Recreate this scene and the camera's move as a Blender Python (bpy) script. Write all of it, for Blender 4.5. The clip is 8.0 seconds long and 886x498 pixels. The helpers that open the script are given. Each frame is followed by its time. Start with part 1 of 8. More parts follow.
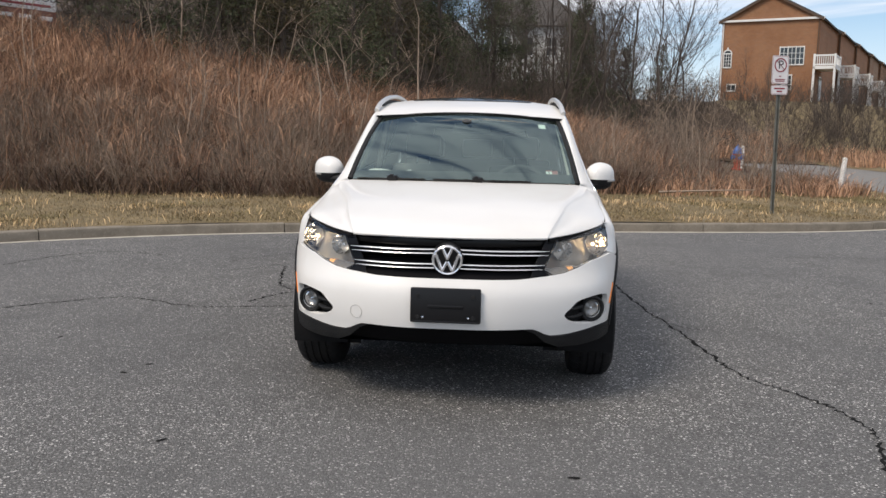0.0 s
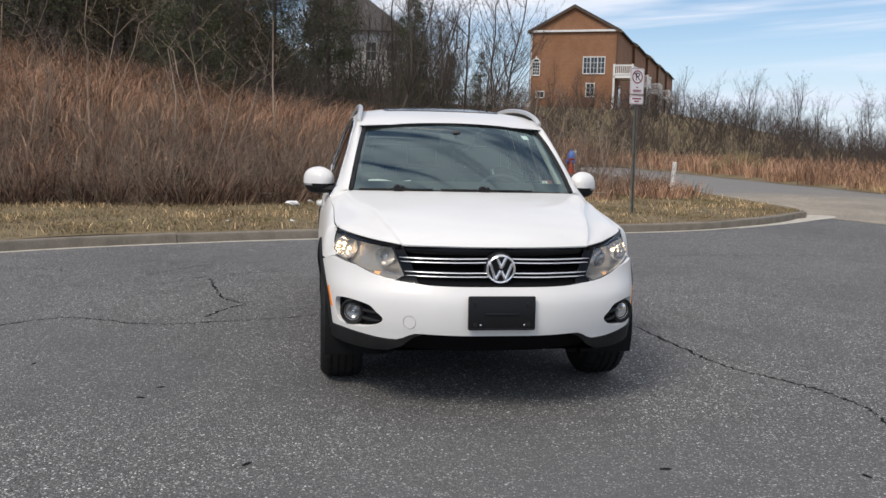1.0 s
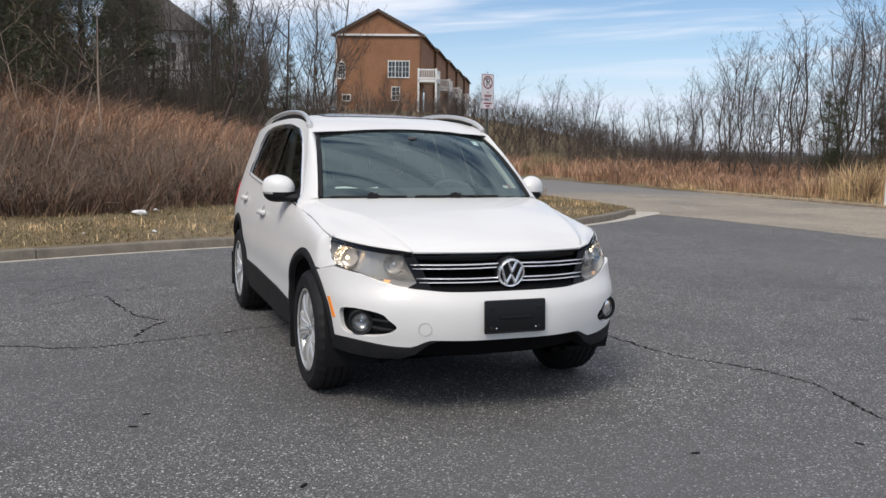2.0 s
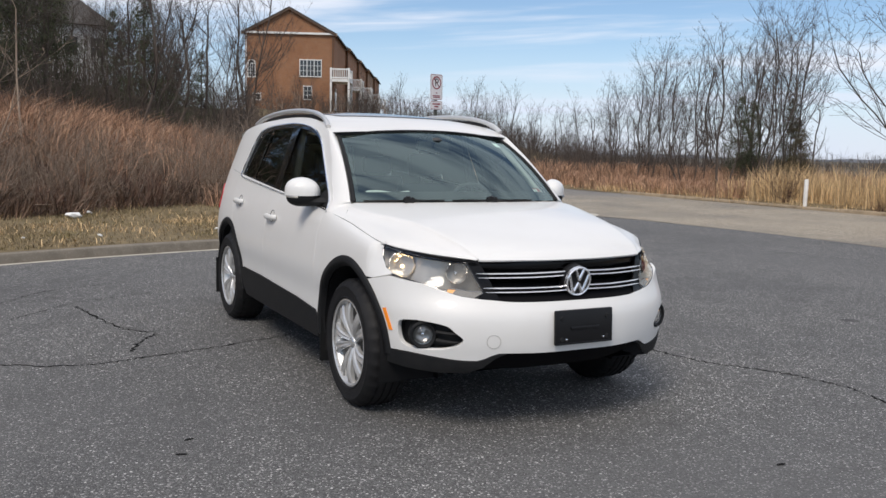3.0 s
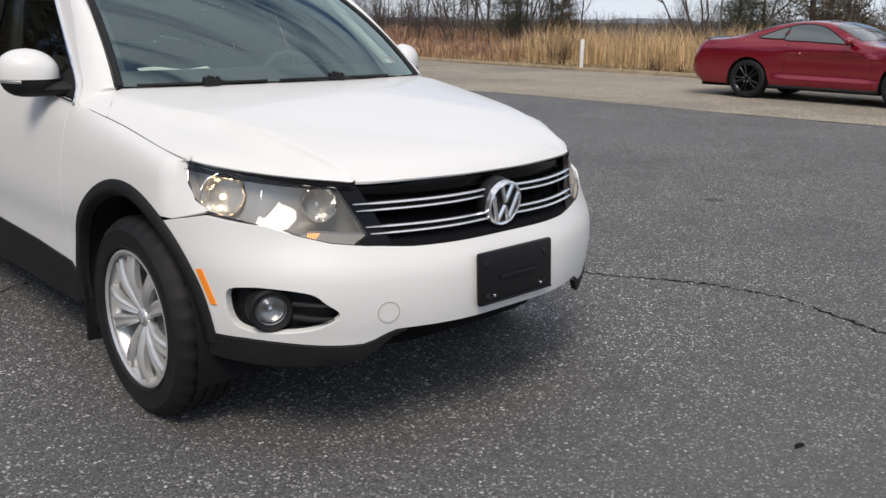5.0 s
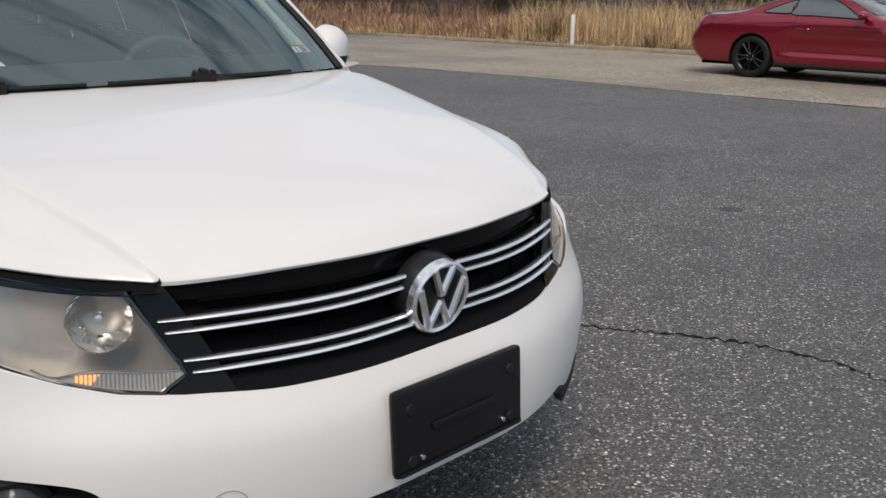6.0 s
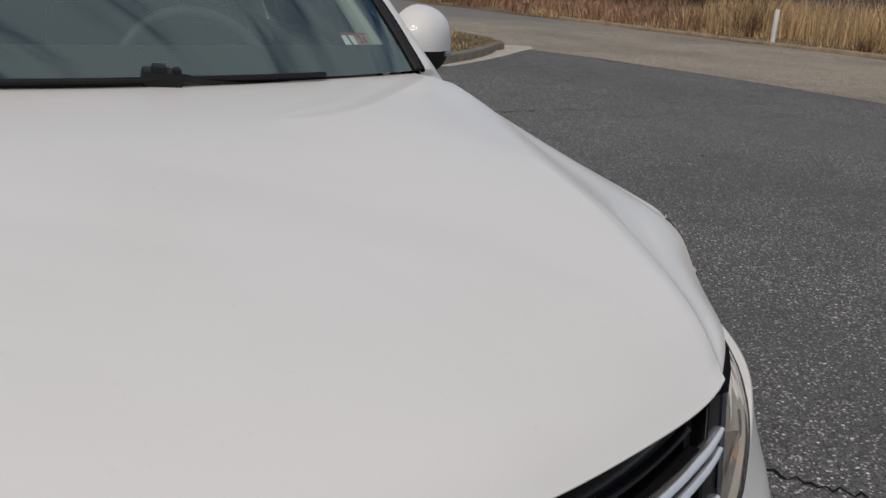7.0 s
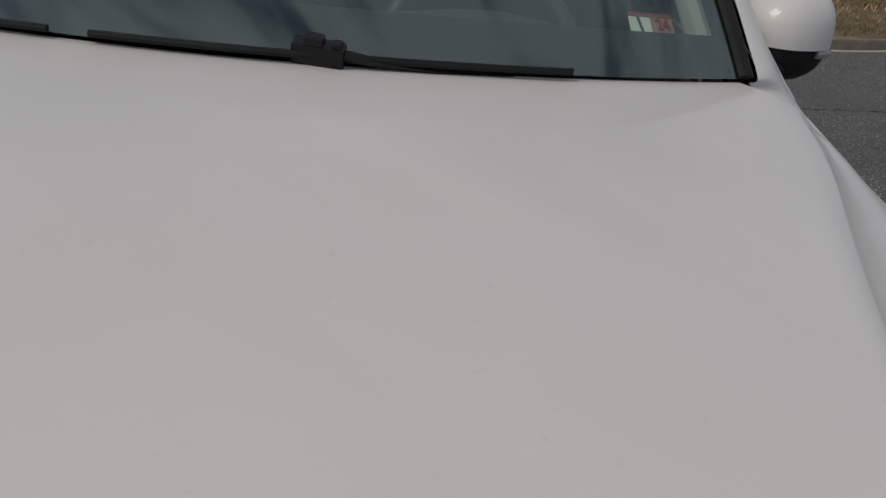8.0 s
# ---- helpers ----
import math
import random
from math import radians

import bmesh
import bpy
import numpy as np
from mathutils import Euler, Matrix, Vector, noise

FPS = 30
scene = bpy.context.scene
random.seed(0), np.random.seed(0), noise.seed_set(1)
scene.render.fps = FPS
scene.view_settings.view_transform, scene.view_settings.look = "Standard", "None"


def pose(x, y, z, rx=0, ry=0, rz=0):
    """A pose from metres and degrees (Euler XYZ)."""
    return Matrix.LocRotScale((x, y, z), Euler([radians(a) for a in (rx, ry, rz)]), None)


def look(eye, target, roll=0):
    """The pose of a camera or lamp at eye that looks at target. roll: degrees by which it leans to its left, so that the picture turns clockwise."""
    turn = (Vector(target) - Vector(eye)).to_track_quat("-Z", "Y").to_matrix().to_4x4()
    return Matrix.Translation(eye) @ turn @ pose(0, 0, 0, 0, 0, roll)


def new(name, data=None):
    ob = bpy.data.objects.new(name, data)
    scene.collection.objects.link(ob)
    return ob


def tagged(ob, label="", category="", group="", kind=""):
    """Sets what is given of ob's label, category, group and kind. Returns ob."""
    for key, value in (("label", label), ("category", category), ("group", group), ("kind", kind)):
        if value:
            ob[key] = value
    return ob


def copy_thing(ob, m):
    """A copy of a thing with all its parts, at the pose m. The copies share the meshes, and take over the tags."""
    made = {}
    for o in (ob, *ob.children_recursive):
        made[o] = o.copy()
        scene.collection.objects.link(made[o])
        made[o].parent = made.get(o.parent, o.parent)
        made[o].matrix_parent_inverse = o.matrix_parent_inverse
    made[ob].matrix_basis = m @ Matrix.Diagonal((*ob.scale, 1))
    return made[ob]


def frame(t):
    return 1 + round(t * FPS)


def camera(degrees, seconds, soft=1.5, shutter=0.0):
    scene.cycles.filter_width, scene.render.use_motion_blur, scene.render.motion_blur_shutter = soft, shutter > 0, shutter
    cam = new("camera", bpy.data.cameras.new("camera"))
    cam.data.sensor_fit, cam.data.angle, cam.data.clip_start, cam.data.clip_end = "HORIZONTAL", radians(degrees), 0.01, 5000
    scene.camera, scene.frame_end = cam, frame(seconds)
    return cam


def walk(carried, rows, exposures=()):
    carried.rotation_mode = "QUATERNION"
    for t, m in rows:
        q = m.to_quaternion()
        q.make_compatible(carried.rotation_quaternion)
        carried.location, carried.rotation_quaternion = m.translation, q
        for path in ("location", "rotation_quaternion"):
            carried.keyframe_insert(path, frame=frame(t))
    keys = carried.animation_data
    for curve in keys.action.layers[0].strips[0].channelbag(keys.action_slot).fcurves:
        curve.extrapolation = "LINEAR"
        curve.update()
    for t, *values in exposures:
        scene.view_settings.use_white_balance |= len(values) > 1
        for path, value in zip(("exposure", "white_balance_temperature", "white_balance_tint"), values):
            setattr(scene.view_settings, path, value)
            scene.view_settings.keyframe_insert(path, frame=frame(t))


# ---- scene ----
cam = camera(53.9, 8.0)
PATH = [
    (0, (0.292, -4.185, 1.376), (0.144, -2.208, 1.111), 1.2),
    (0.5, (-0.314, -4.239, 1.393), (-0.216, -2.258, 1.134), 1.6),
    (1, (-0.917, -4.244, 1.397), (-0.631, -2.28, 1.149), 1.4),
    (1.5, (-1.461, -4.134, 1.395), (-0.956, -2.213, 1.16), 0.9),
    (2, (-1.954, -3.998, 1.396), (-1.228, -2.148, 1.164), 1.0),
    (2.2, (-2.123, -3.91, 1.389), (-1.33, -2.09, 1.153), 1.3),
    (3.3, (-2.696, -3.26, 1.387), (-1.724, -1.528, 1.149), 1.0),
    (3.5, (-2.748, -3.126, 1.376), (-1.731, -1.427, 1.097), 0.9),
    (4, (-2.657, -2.733, 1.354), (-1.54, -1.106, 1.031), 0.8),
    (4.5, (-2.424, -2.28, 1.311), (-1.171, -0.777, 0.898), 1.1),
    (4.7, (-2.288, -2.099, 1.34), (-0.978, -0.661, 0.875), 1.4),
    (5.8, (-1.267, -1.264, 1.295), (0.068, 0.118, 0.742), 0.2),
    (6, (-1.095, -1.126, 1.318), (0.24, 0.252, 0.755), 0.5),
    (6.5, (-0.65, -0.775, 1.302), (0.525, 0.742, 0.737), 2.1),
    (7, (-0.283, -0.431, 1.295), (0.752, 1.168, 0.682), 3.4),
    (7.5, (-0.014, -0.142, 1.309), (0.965, 1.456, 0.612), 5.7),
    (7.8, (0.107, -0.025, 1.306), (0.621, 1.755, 0.553), 6.8),
    (8, (0.178, -0.016, 1.306), (0.341, 1.818, 0.523), 6.4),
]
# the camera stops down as the white bonnet fills its picture
EXPOSURES = [(0, 0.62, 6480, 12), (0.6, 0.54, 6350, 12), (2.0, 0.45, 6200, 12), (4.7, 0.44, 6300, 12), (5.8, 0.32, 6350, 12), (6.5, 0.0, 6300, 12), (7, -0.27, 6400, 12), (7.5, -0.53, 6400, 12), (8, -0.70, 6450, 12)]
walk(cam, [(t, look(e, a, r)) for t, e, a, r in PATH], EXPOSURES)

# ---- light ----
world = bpy.data.worlds.new("world")
scene.world = world
world.use_nodes = True
wn, wl = world.node_tree.nodes, world.node_tree.links
SUN_UP, SUN_ROUND = radians(49), radians(230)
sky = wn.new("ShaderNodeTexSky")
sky.sky_type, sky.sun_disc = "NISHITA", False
sky.sun_elevation, sky.sun_rotation = SUN_UP, SUN_ROUND
sky.air_density, sky.dust_density, sky.ozone_density = 1.0, 0.0, 3.0
# thin cloud sheet: stretched noise on the sky's direction, flattened towards the horizon
tc = wn.new("ShaderNodeTexCoord")
sep = wn.new("ShaderNodeSeparateXYZ")
wl.new(tc.outputs["Generated"], sep.inputs[0])
up = wn.new("ShaderNodeMath"); up.operation = "MAXIMUM"; up.inputs[1].default_value = 0.04
wl.new(sep.outputs["Z"], up.inputs[0])
lift = wn.new("ShaderNodeMath"); lift.operation = "ADD"; lift.inputs[1].default_value = 0.10
wl.new(up.outputs[0], lift.inputs[0])
plane = wn.new("ShaderNodeVectorMath"); plane.operation = "DIVIDE"
wl.new(tc.outputs["Generated"], plane.inputs[0]); wl.new(lift.outputs[0], plane.inputs[1])
cmap = wn.new("ShaderNodeMapping")
cmap.inputs["Location"].default_value = (0.9, 0.35, 0)
cmap.vector_type = "TEXTURE"
cmap.inputs["Rotation"].default_value = (0, 0, radians(-48))
cmap.inputs["Scale"].default_value = (2.4, 0.75, 1.0)
wl.new(plane.outputs[0], cmap.inputs[0])
cn = wn.new("ShaderNodeTexNoise")
cn.inputs["Scale"].default_value, cn.inputs["Detail"].default_value, cn.inputs["Roughness"].default_value = 0.9, 7, 0.55
cn.inputs["Distortion"].default_value = 0.4
wl.new(cmap.outputs[0], cn.inputs["Vector"])
cr = wn.new("ShaderNodeMapRange"); cr.interpolation_type = "SMOOTHSTEP"
cr.inputs["From Min"].default_value, cr.inputs["From Max"].default_value = 0.47, 0.74
cr.inputs["To Min"].default_value, cr.inputs["To Max"].default_value = 0.0, 0.92
# more cloud overhead than low down
over = wn.new("ShaderNodeMath"); over.operation = "MULTIPLY_ADD"; over.inputs[1].default_value = 0.24
wl.new(sep.outputs["Z"], over.inputs[0]); wl.new(cn.outputs["Fac"], over.inputs[2])
# fine cirrus overhead, fading out towards the horizon
fmap = wn.new("ShaderNodeMapping")
fmap.vector_type = "TEXTURE"
fmap.inputs["Rotation"].default_value = (0, 0, radians(-42))
fmap.inputs["Scale"].default_value = (1.0, 0.24, 1.0)
wl.new(plane.outputs[0], fmap.inputs[0])
fn = wn.new("ShaderNodeTexNoise")
fn.inputs["Scale"].default_value, fn.inputs["Detail"].default_value, fn.inputs["Distortion"].default_value = 1.5, 5, 0.7
wl.new(fmap.outputs[0], fn.inputs["Vector"])
fc = wn.new("ShaderNodeMath"); fc.operation = "SUBTRACT"; fc.inputs[1].default_value = 0.5
wl.new(fn.outputs["Fac"], fc.inputs[0])
fz = wn.new("ShaderNodeMath"); fz.operation = "MULTIPLY"
wl.new(fc.outputs[0], fz.inputs[0]); wl.new(sep.outputs["Z"], fz.inputs[1])
fa = wn.new("ShaderNodeMath"); fa.operation = "MULTIPLY_ADD"; fa.inputs[1].default_value = 0.95
wl.new(fz.outputs[0], fa.inputs[0]); wl.new(over.outputs[0], fa.inputs[2])
wl.new(fa.outputs[0], cr.inputs["Value"])
cmix = wn.new("ShaderNodeMix"); cmix.data_type = "RGBA"
wl.new(cr.outputs["Result"], cmix.inputs["Factor"])
cmix.inputs["B"].default_value = (9.0, 9.1, 9.4, 1)
wl.new(sky.outputs[0], cmix.inputs["A"])
# pale haze along the horizon
haze = wn.new("ShaderNodeMapRange"); haze.interpolation_type = "SMOOTHSTEP"
haze.inputs["From Min"].default_value, haze.inputs["From Max"].default_value = 0.15, 0.0
haze.inputs["To Min"].default_value, haze.inputs["To Max"].default_value = 0.0, 0.75
wl.new(sep.outputs["Z"], haze.inputs["Value"])
hmix = wn.new("ShaderNodeMix"); hmix.data_type = "RGBA"
wl.new(haze.outputs["Result"], hmix.inputs["Factor"]); wl.new(cmix.outputs["Result"], hmix.inputs["A"])
hmix.inputs["B"].default_value = (6.2, 7.0, 8.4, 1)
wl.new(hmix.outputs["Result"], wn["Background"].inputs["Color"])
wn["Background"].inputs["Strength"].default_value = 0.078
sun = new("sun", bpy.data.lights.new("sun", "SUN"))
sun.data.energy, sun.data.angle, sun.data.color = 1.9, radians(22), (1.0, 0.89, 0.74)
sd = Vector((math.sin(SUN_ROUND) * math.cos(SUN_UP), math.cos(SUN_ROUND) * math.cos(SUN_UP), math.sin(SUN_UP)))
sun.matrix_world = look((0, 0, 60), Vector((0, 0, 60)) - sd)
scene.view_settings.exposure = 0.0

# ---- materials ----
def mat(name, color, rough=0.6, metal=0.0, coat=0.0, spots=(), bump=0.0, bump_scale=200.0, emit=0.0, emit_color=None, vary=0.0, spec=0.5):
    """A principled material; spots: rows of (noise scale, low, high, colour, strength) laid over the base colour."""
    m = bpy.data.materials.new(name)
    m.use_nodes = True
    n, l = m.node_tree.nodes, m.node_tree.links
    b = n["Principled BSDF"]
    b.inputs["Roughness"].default_value, b.inputs["Metallic"].default_value = rough, metal
    b.inputs["Coat Weight"].default_value, b.inputs["Coat Roughness"].default_value = coat, 0.03
    b.inputs["Specular IOR Level"].default_value = spec
    tc = n.new("ShaderNodeTexCoord")
    last = None
    if spots or vary:
        rgb = n.new("ShaderNodeRGB"); rgb.outputs[0].default_value = (*color, 1)
        last = rgb.outputs[0]
        for scale, low, high, col, amount in spots:
            t = n.new("ShaderNodeTexNoise")
            t.inputs["Scale"].default_value, t.inputs["Detail"].default_value = scale, 5
            l.new(tc.outputs["Object"], t.inputs["Vector"])
            r = n.new("ShaderNodeMapRange")
            r.inputs["From Min"].default_value, r.inputs["From Max"].default_value, r.inputs["To Max"].default_value = low, high, amount
            l.new(t.outputs["Fac"], r.inputs["Value"])
            x = n.new("ShaderNodeMix"); x.data_type = "RGBA"
            l.new(r.outputs["Result"], x.inputs["Factor"]); l.new(last, x.inputs["A"])
            x.inputs["B"].default_value = (*col, 1)
            last = x.outputs["Result"]
        if vary:
            g = n.new("ShaderNodeNewGeometry")
            h = n.new("ShaderNodeHueSaturation")
            r = n.new("ShaderNodeMapRange")
            r.inputs["To Min"].default_value, r.inputs["To Max"].default_value = 1 - vary, 1 + vary
            l.new(g.outputs["Random Per Island"], r.inputs["Value"])
            l.new(r.outputs["Result"], h.inputs["Value"]); l.new(last, h.inputs["Color"])
            last = h.outputs["Color"]
        l.new(last, b.inputs["Base Color"])
    else:
        b.inputs["Base Color"].default_value = (*color, 1)
    if bump:
        t = n.new("ShaderNodeTexNoise")
        t.inputs["Scale"].default_value, t.inputs["Detail"].default_value = bump_scale, 4
        l.new(tc.outputs["Object"], t.inputs["Vector"])
        u = n.new("ShaderNodeBump"); u.inputs["Strength"].default_value, u.inputs["Distance"].default_value = bump, 0.004
        l.new(t.outputs["Fac"], u.inputs["Height"]); l.new(u.outputs["Normal"], b.inputs["Normal"])
    if emit:
        b.inputs["Emission Color"].default_value, b.inputs["Emission Strength"].default_value = (*(emit_color or color), 1), emit
    return m


def glass(name, tint, ior=1.5, rough=0.0, sheen=(1, 1, 1)):
    """A thin tinted pane: what lies behind shows through the tint, with a clear reflection over it."""
    m = bpy.data.materials.new(name)
    m.use_nodes = True
    n, l = m.node_tree.nodes, m.node_tree.links
    n.remove(n["Principled BSDF"])
    t, g, x, f = n.new("ShaderNodeBsdfTransparent"), n.new("ShaderNodeBsdfGlossy"), n.new("ShaderNodeMixShader"), n.new("ShaderNodeFresnel")
    g.inputs["Color"].default_value = (*sheen, 1)
    t.inputs["Color"].default_value, g.inputs["Roughness"].default_value, f.inputs["IOR"].default_value = (*tint, 1), rough, ior
    l.new(f.outputs[0], x.inputs[0]); l.new(t.outputs[0], x.inputs[1]); l.new(g.outputs[0], x.inputs[2])
    l.new(x.outputs[0], n["Material Output"].inputs["Surface"])
    return m


WHITE = mat("white_paint", (0.72, 0.715, 0.695), 0.42, coat=0.4, spots=[(3, 0.45, 0.8, (0.65, 0.63, 0.59), 0.35), (90, 0.66, 0.75, (0.45, 0.42, 0.37), 0.12)])
PLASTIC = mat("grained_black_plastic", (0.010, 0.0105, 0.0115), 0.6, spots=[(9, 0.4, 0.75, (0.020, 0.0195, 0.019), 0.6)], bump=0.25, bump_scale=900, spec=0.25)
GLOSSBLACK = mat("gloss_black", (0.008, 0.008, 0.009), 0.12, coat=1.0)
SATINBLACK = mat("satin_black_plastic", (0.008, 0.008, 0.009), 0.34, spec=0.3)
GRILLE = mat("grille_black", (0.004, 0.004, 0.0045), 0.16, spec=0.2)
DARK = mat("dark_void", (0.006, 0.006, 0.007), 0.9, spec=0.1)
LINER = mat("felt_liner", (0.012, 0.012, 0.013), 0.95, bump=0.3, bump_scale=300, spec=0.2)
RUBBER = mat("tyre_rubber", (0.010, 0.010, 0.011), 0.66, spots=[(14, 0.45, 0.75, (0.018, 0.0175, 0.017), 0.5)], bump=0.2, bump_scale=400, spec=0.3)
CHROME = mat("chrome", (0.86, 0.87, 0.89), 0.06, metal=1.0)
SATIN = mat("satin_aluminium", (0.66, 0.655, 0.64), 0.34, metal=0.6)
ALLOY = mat("silver_alloy", (0.62, 0.62, 0.61), 0.33, metal=0.55, coat=0.6, spots=[(20, 0.5, 0.8, (0.35, 0.33, 0.30), 0.4)])
STEEL = mat("brake_steel", (0.30, 0.29, 0.28), 0.4, metal=1.0)
REFLECT = mat("lamp_reflector", (0.82, 0.80, 0.77), 0.14, metal=1.0)
FOGGED = mat("fog_lamp_reflector", (0.34, 0.34, 0.33), 0.28, metal=1.0)
BRIGHT = mat("bright_trim", (0.90, 0.905, 0.92), 0.24, metal=0.9)
mat_sunroof = mat("sunroof_glass", (0.02, 0.021, 0.023), 0.12, spec=0.5)
AMBER = mat("amber_lens", (0.85, 0.24, 0.01), 0.15, coat=1.0, emit=0.12)
RED_LENS = mat("red_lens", (0.45, 0.01, 0.01), 0.12, coat=1.0)
BULB = mat("lit_bulb", (1.0, 0.66, 0.28), 0.3, emit=9.0, emit_color=(1.0, 0.70, 0.36))
BULB_DIM = mat("lit_indicator", (1.0, 0.45, 0.10), 0.3, emit=0.45, emit_color=(1.0, 0.56, 0.24))
CABIN = mat("charcoal_trim", (0.055, 0.056, 0.058), 0.75, bump=0.2, bump_scale=500)
LEATHER = mat("black_leather", (0.045, 0.045, 0.047), 0.5, bump=0.15, bump_scale=240)
PALE = mat("pale_headliner", (0.42, 0.43, 0.41), 0.9)
PAPER = mat("paper", (0.80, 0.80, 0.78), 0.8)
INK = mat("black_ink", (0.02, 0.02, 0.02), 0.6)
INKRED = mat("red_ink", (0.42, 0.02, 0.03), 0.6)
SCREEN = glass("windscreen_glass", (0.70, 0.90, 0.86), 2.3, 0.0, (0.78, 0.97, 0.96))
CLEAR = glass("side_glass", (0.50, 0.60, 0.56), 1.6)
PRIVACY = glass("privacy_glass", (0.045, 0.05, 0.052), 1.6)
LENS = glass("clear_lens", (0.93, 0.93, 0.93), 1.5)
MIRROR = mat("mirror_glass", (0.9, 0.9, 0.9), 0.02, metal=1.0)


# ---- mesh tools ----
def part(name, bm, material, parent, label="", smooth=True):
    """Links a bmesh as one mesh object under a thing or a part."""
    me = bpy.data.meshes.new(name)
    bm.normal_update()
    bm.to_mesh(me)
    bm.free()
    me.materials.append(material)
    me.shade_smooth() if smooth else me.shade_flat()
    if smooth:
        me.set_sharp_from_angle(angle=radians(38))
    ob = new(name, me)
    ob.parent = parent
    return tagged(ob, label)


def thing(name, label, category, at=None, group="", kind=""):
    ob = new(name)
    ob.empty_display_size = 0.2
    ob.matrix_world = at or Matrix()
    return tagged(ob, label, category, group, kind)


def raw(name, verts, faces, material, parent, label="", normals=None, smooth=True):
    """Links plain vertices and faces as one mesh object, with normals of its own where given."""
    me = bpy.data.meshes.new(name)
    me.from_pydata([tuple(v) for v in verts], [], faces)
    me.materials.append(material)
    if smooth:
        me.shade_smooth()
    if normals is not None:
        me.normals_split_custom_set_from_vertices([tuple(n) for n in normals])
    ob = new(name, me)
    ob.parent = parent
    return tagged(ob, label)


def cubic(xs, ys):
    """A natural cubic spline through the given knots."""
    xs, ys = np.array(xs, float), np.array(ys, float)
    n, h = len(xs), np.diff(xs)
    a, b = np.zeros((n, n)), np.zeros(n)
    a[0, 0] = a[-1, -1] = 1
    for i in range(1, n - 1):
        a[i, i - 1 : i + 2] = h[i - 1], 2 * (h[i - 1] + h[i]), h[i]
        b[i] = 6 * ((ys[i + 1] - ys[i]) / h[i] - (ys[i] - ys[i - 1]) / h[i - 1])
    m = np.linalg.solve(a, b)

    def f(x):
        x = min(max(x, xs[0]), xs[-1])
        i = min(max(int(np.searchsorted(xs, x)) - 1, 0), n - 2)
        p, q, k = xs[i + 1] - x, x - xs[i], h[i]
        return float(m[i] * p**3 / (6 * k) + m[i + 1] * q**3 / (6 * k) + (ys[i] / k - m[i] * k / 6) * p + (ys[i + 1] / k - m[i + 1] * k / 6) * q)

    return f


def line(xs, ys):
    return lambda x: float(np.interp(x, xs, ys))


def smooth(a, b, x):
    t = min(max((x - a) / (b - a), 0.0), 1.0)
    return t * t * (3 - 2 * t)


def curve(points, count, closed=False):
    """Points along a Catmull-Rom curve through the given ones."""
    p = [Vector(q) for q in points]
    n = len(p)
    out = []
    spans = n if closed else n - 1
    for i in range(count if closed else count + 1):
        u = i / count * spans
        k = min(int(u), spans - 1)
        t = u - k
        g = (lambda j: p[j % n]) if closed else (lambda j: p[min(max(j, 0), n - 1)])
        a, b, c, d = g(k - 1), g(k), g(k + 1), g(k + 2)
        out.append(0.5 * (2 * b + (c - a) * t + (2 * a - 5 * b + 4 * c - d) * t * t + (3 * b - a - 3 * c + d) * t**3))
    return out


def inside(poly, x, y):
    c, j = False, len(poly) - 1
    for i in range(len(poly)):
        (xi, yi), (xj, yj) = poly[i], poly[j]
        if (yi > y) != (yj > y) and x < (xj - xi) * (y - yi) / (yj - yi) + xi:
            c = not c
        j = i
    return c


def dense(poly, step):
    out = []
    for (a, b), (c, d) in zip(poly, poly[1:] + poly[:1]):
        k = max(1, round(math.hypot(c - a, d - b) / step))
        out += [(a + (c - a) * i / k, b + (d - b) * i / k) for i in range(k)]
    return out


def normal_of(f, u, v, e=0.003):
    n = (f(u + e, v) - f(u - e, v)).cross(f(u, v + e) - f(u, v - e))
    return n.normalized() if n.length > 1e-12 else Vector((0, 0, 1))


def lipped(ver, nor, faces, lip):
    """Turns the open edge of a sheet inwards with a rounded corner."""
    count = {}
    for t in faces:
        for a, b in zip(t, t[1:] + t[:1]):
            count[(a, b)] = 1
    for a, b in [e for e in count if (e[1], e[0]) not in count]:
        way = (ver[b] - ver[a]).normalized()
        k = len(ver)
        for i in (a, b):
            out = way.cross(nor[i]).normalized()
            ver += [ver[i] - nor[i] * 0.003 + out * 0.0012, ver[i] - nor[i] * lip]
            nor += [(out + nor[i] * 0.2).normalized(), out]
        faces += [(b, a, k, k + 2), (k + 2, k, k + 1, k + 3)]


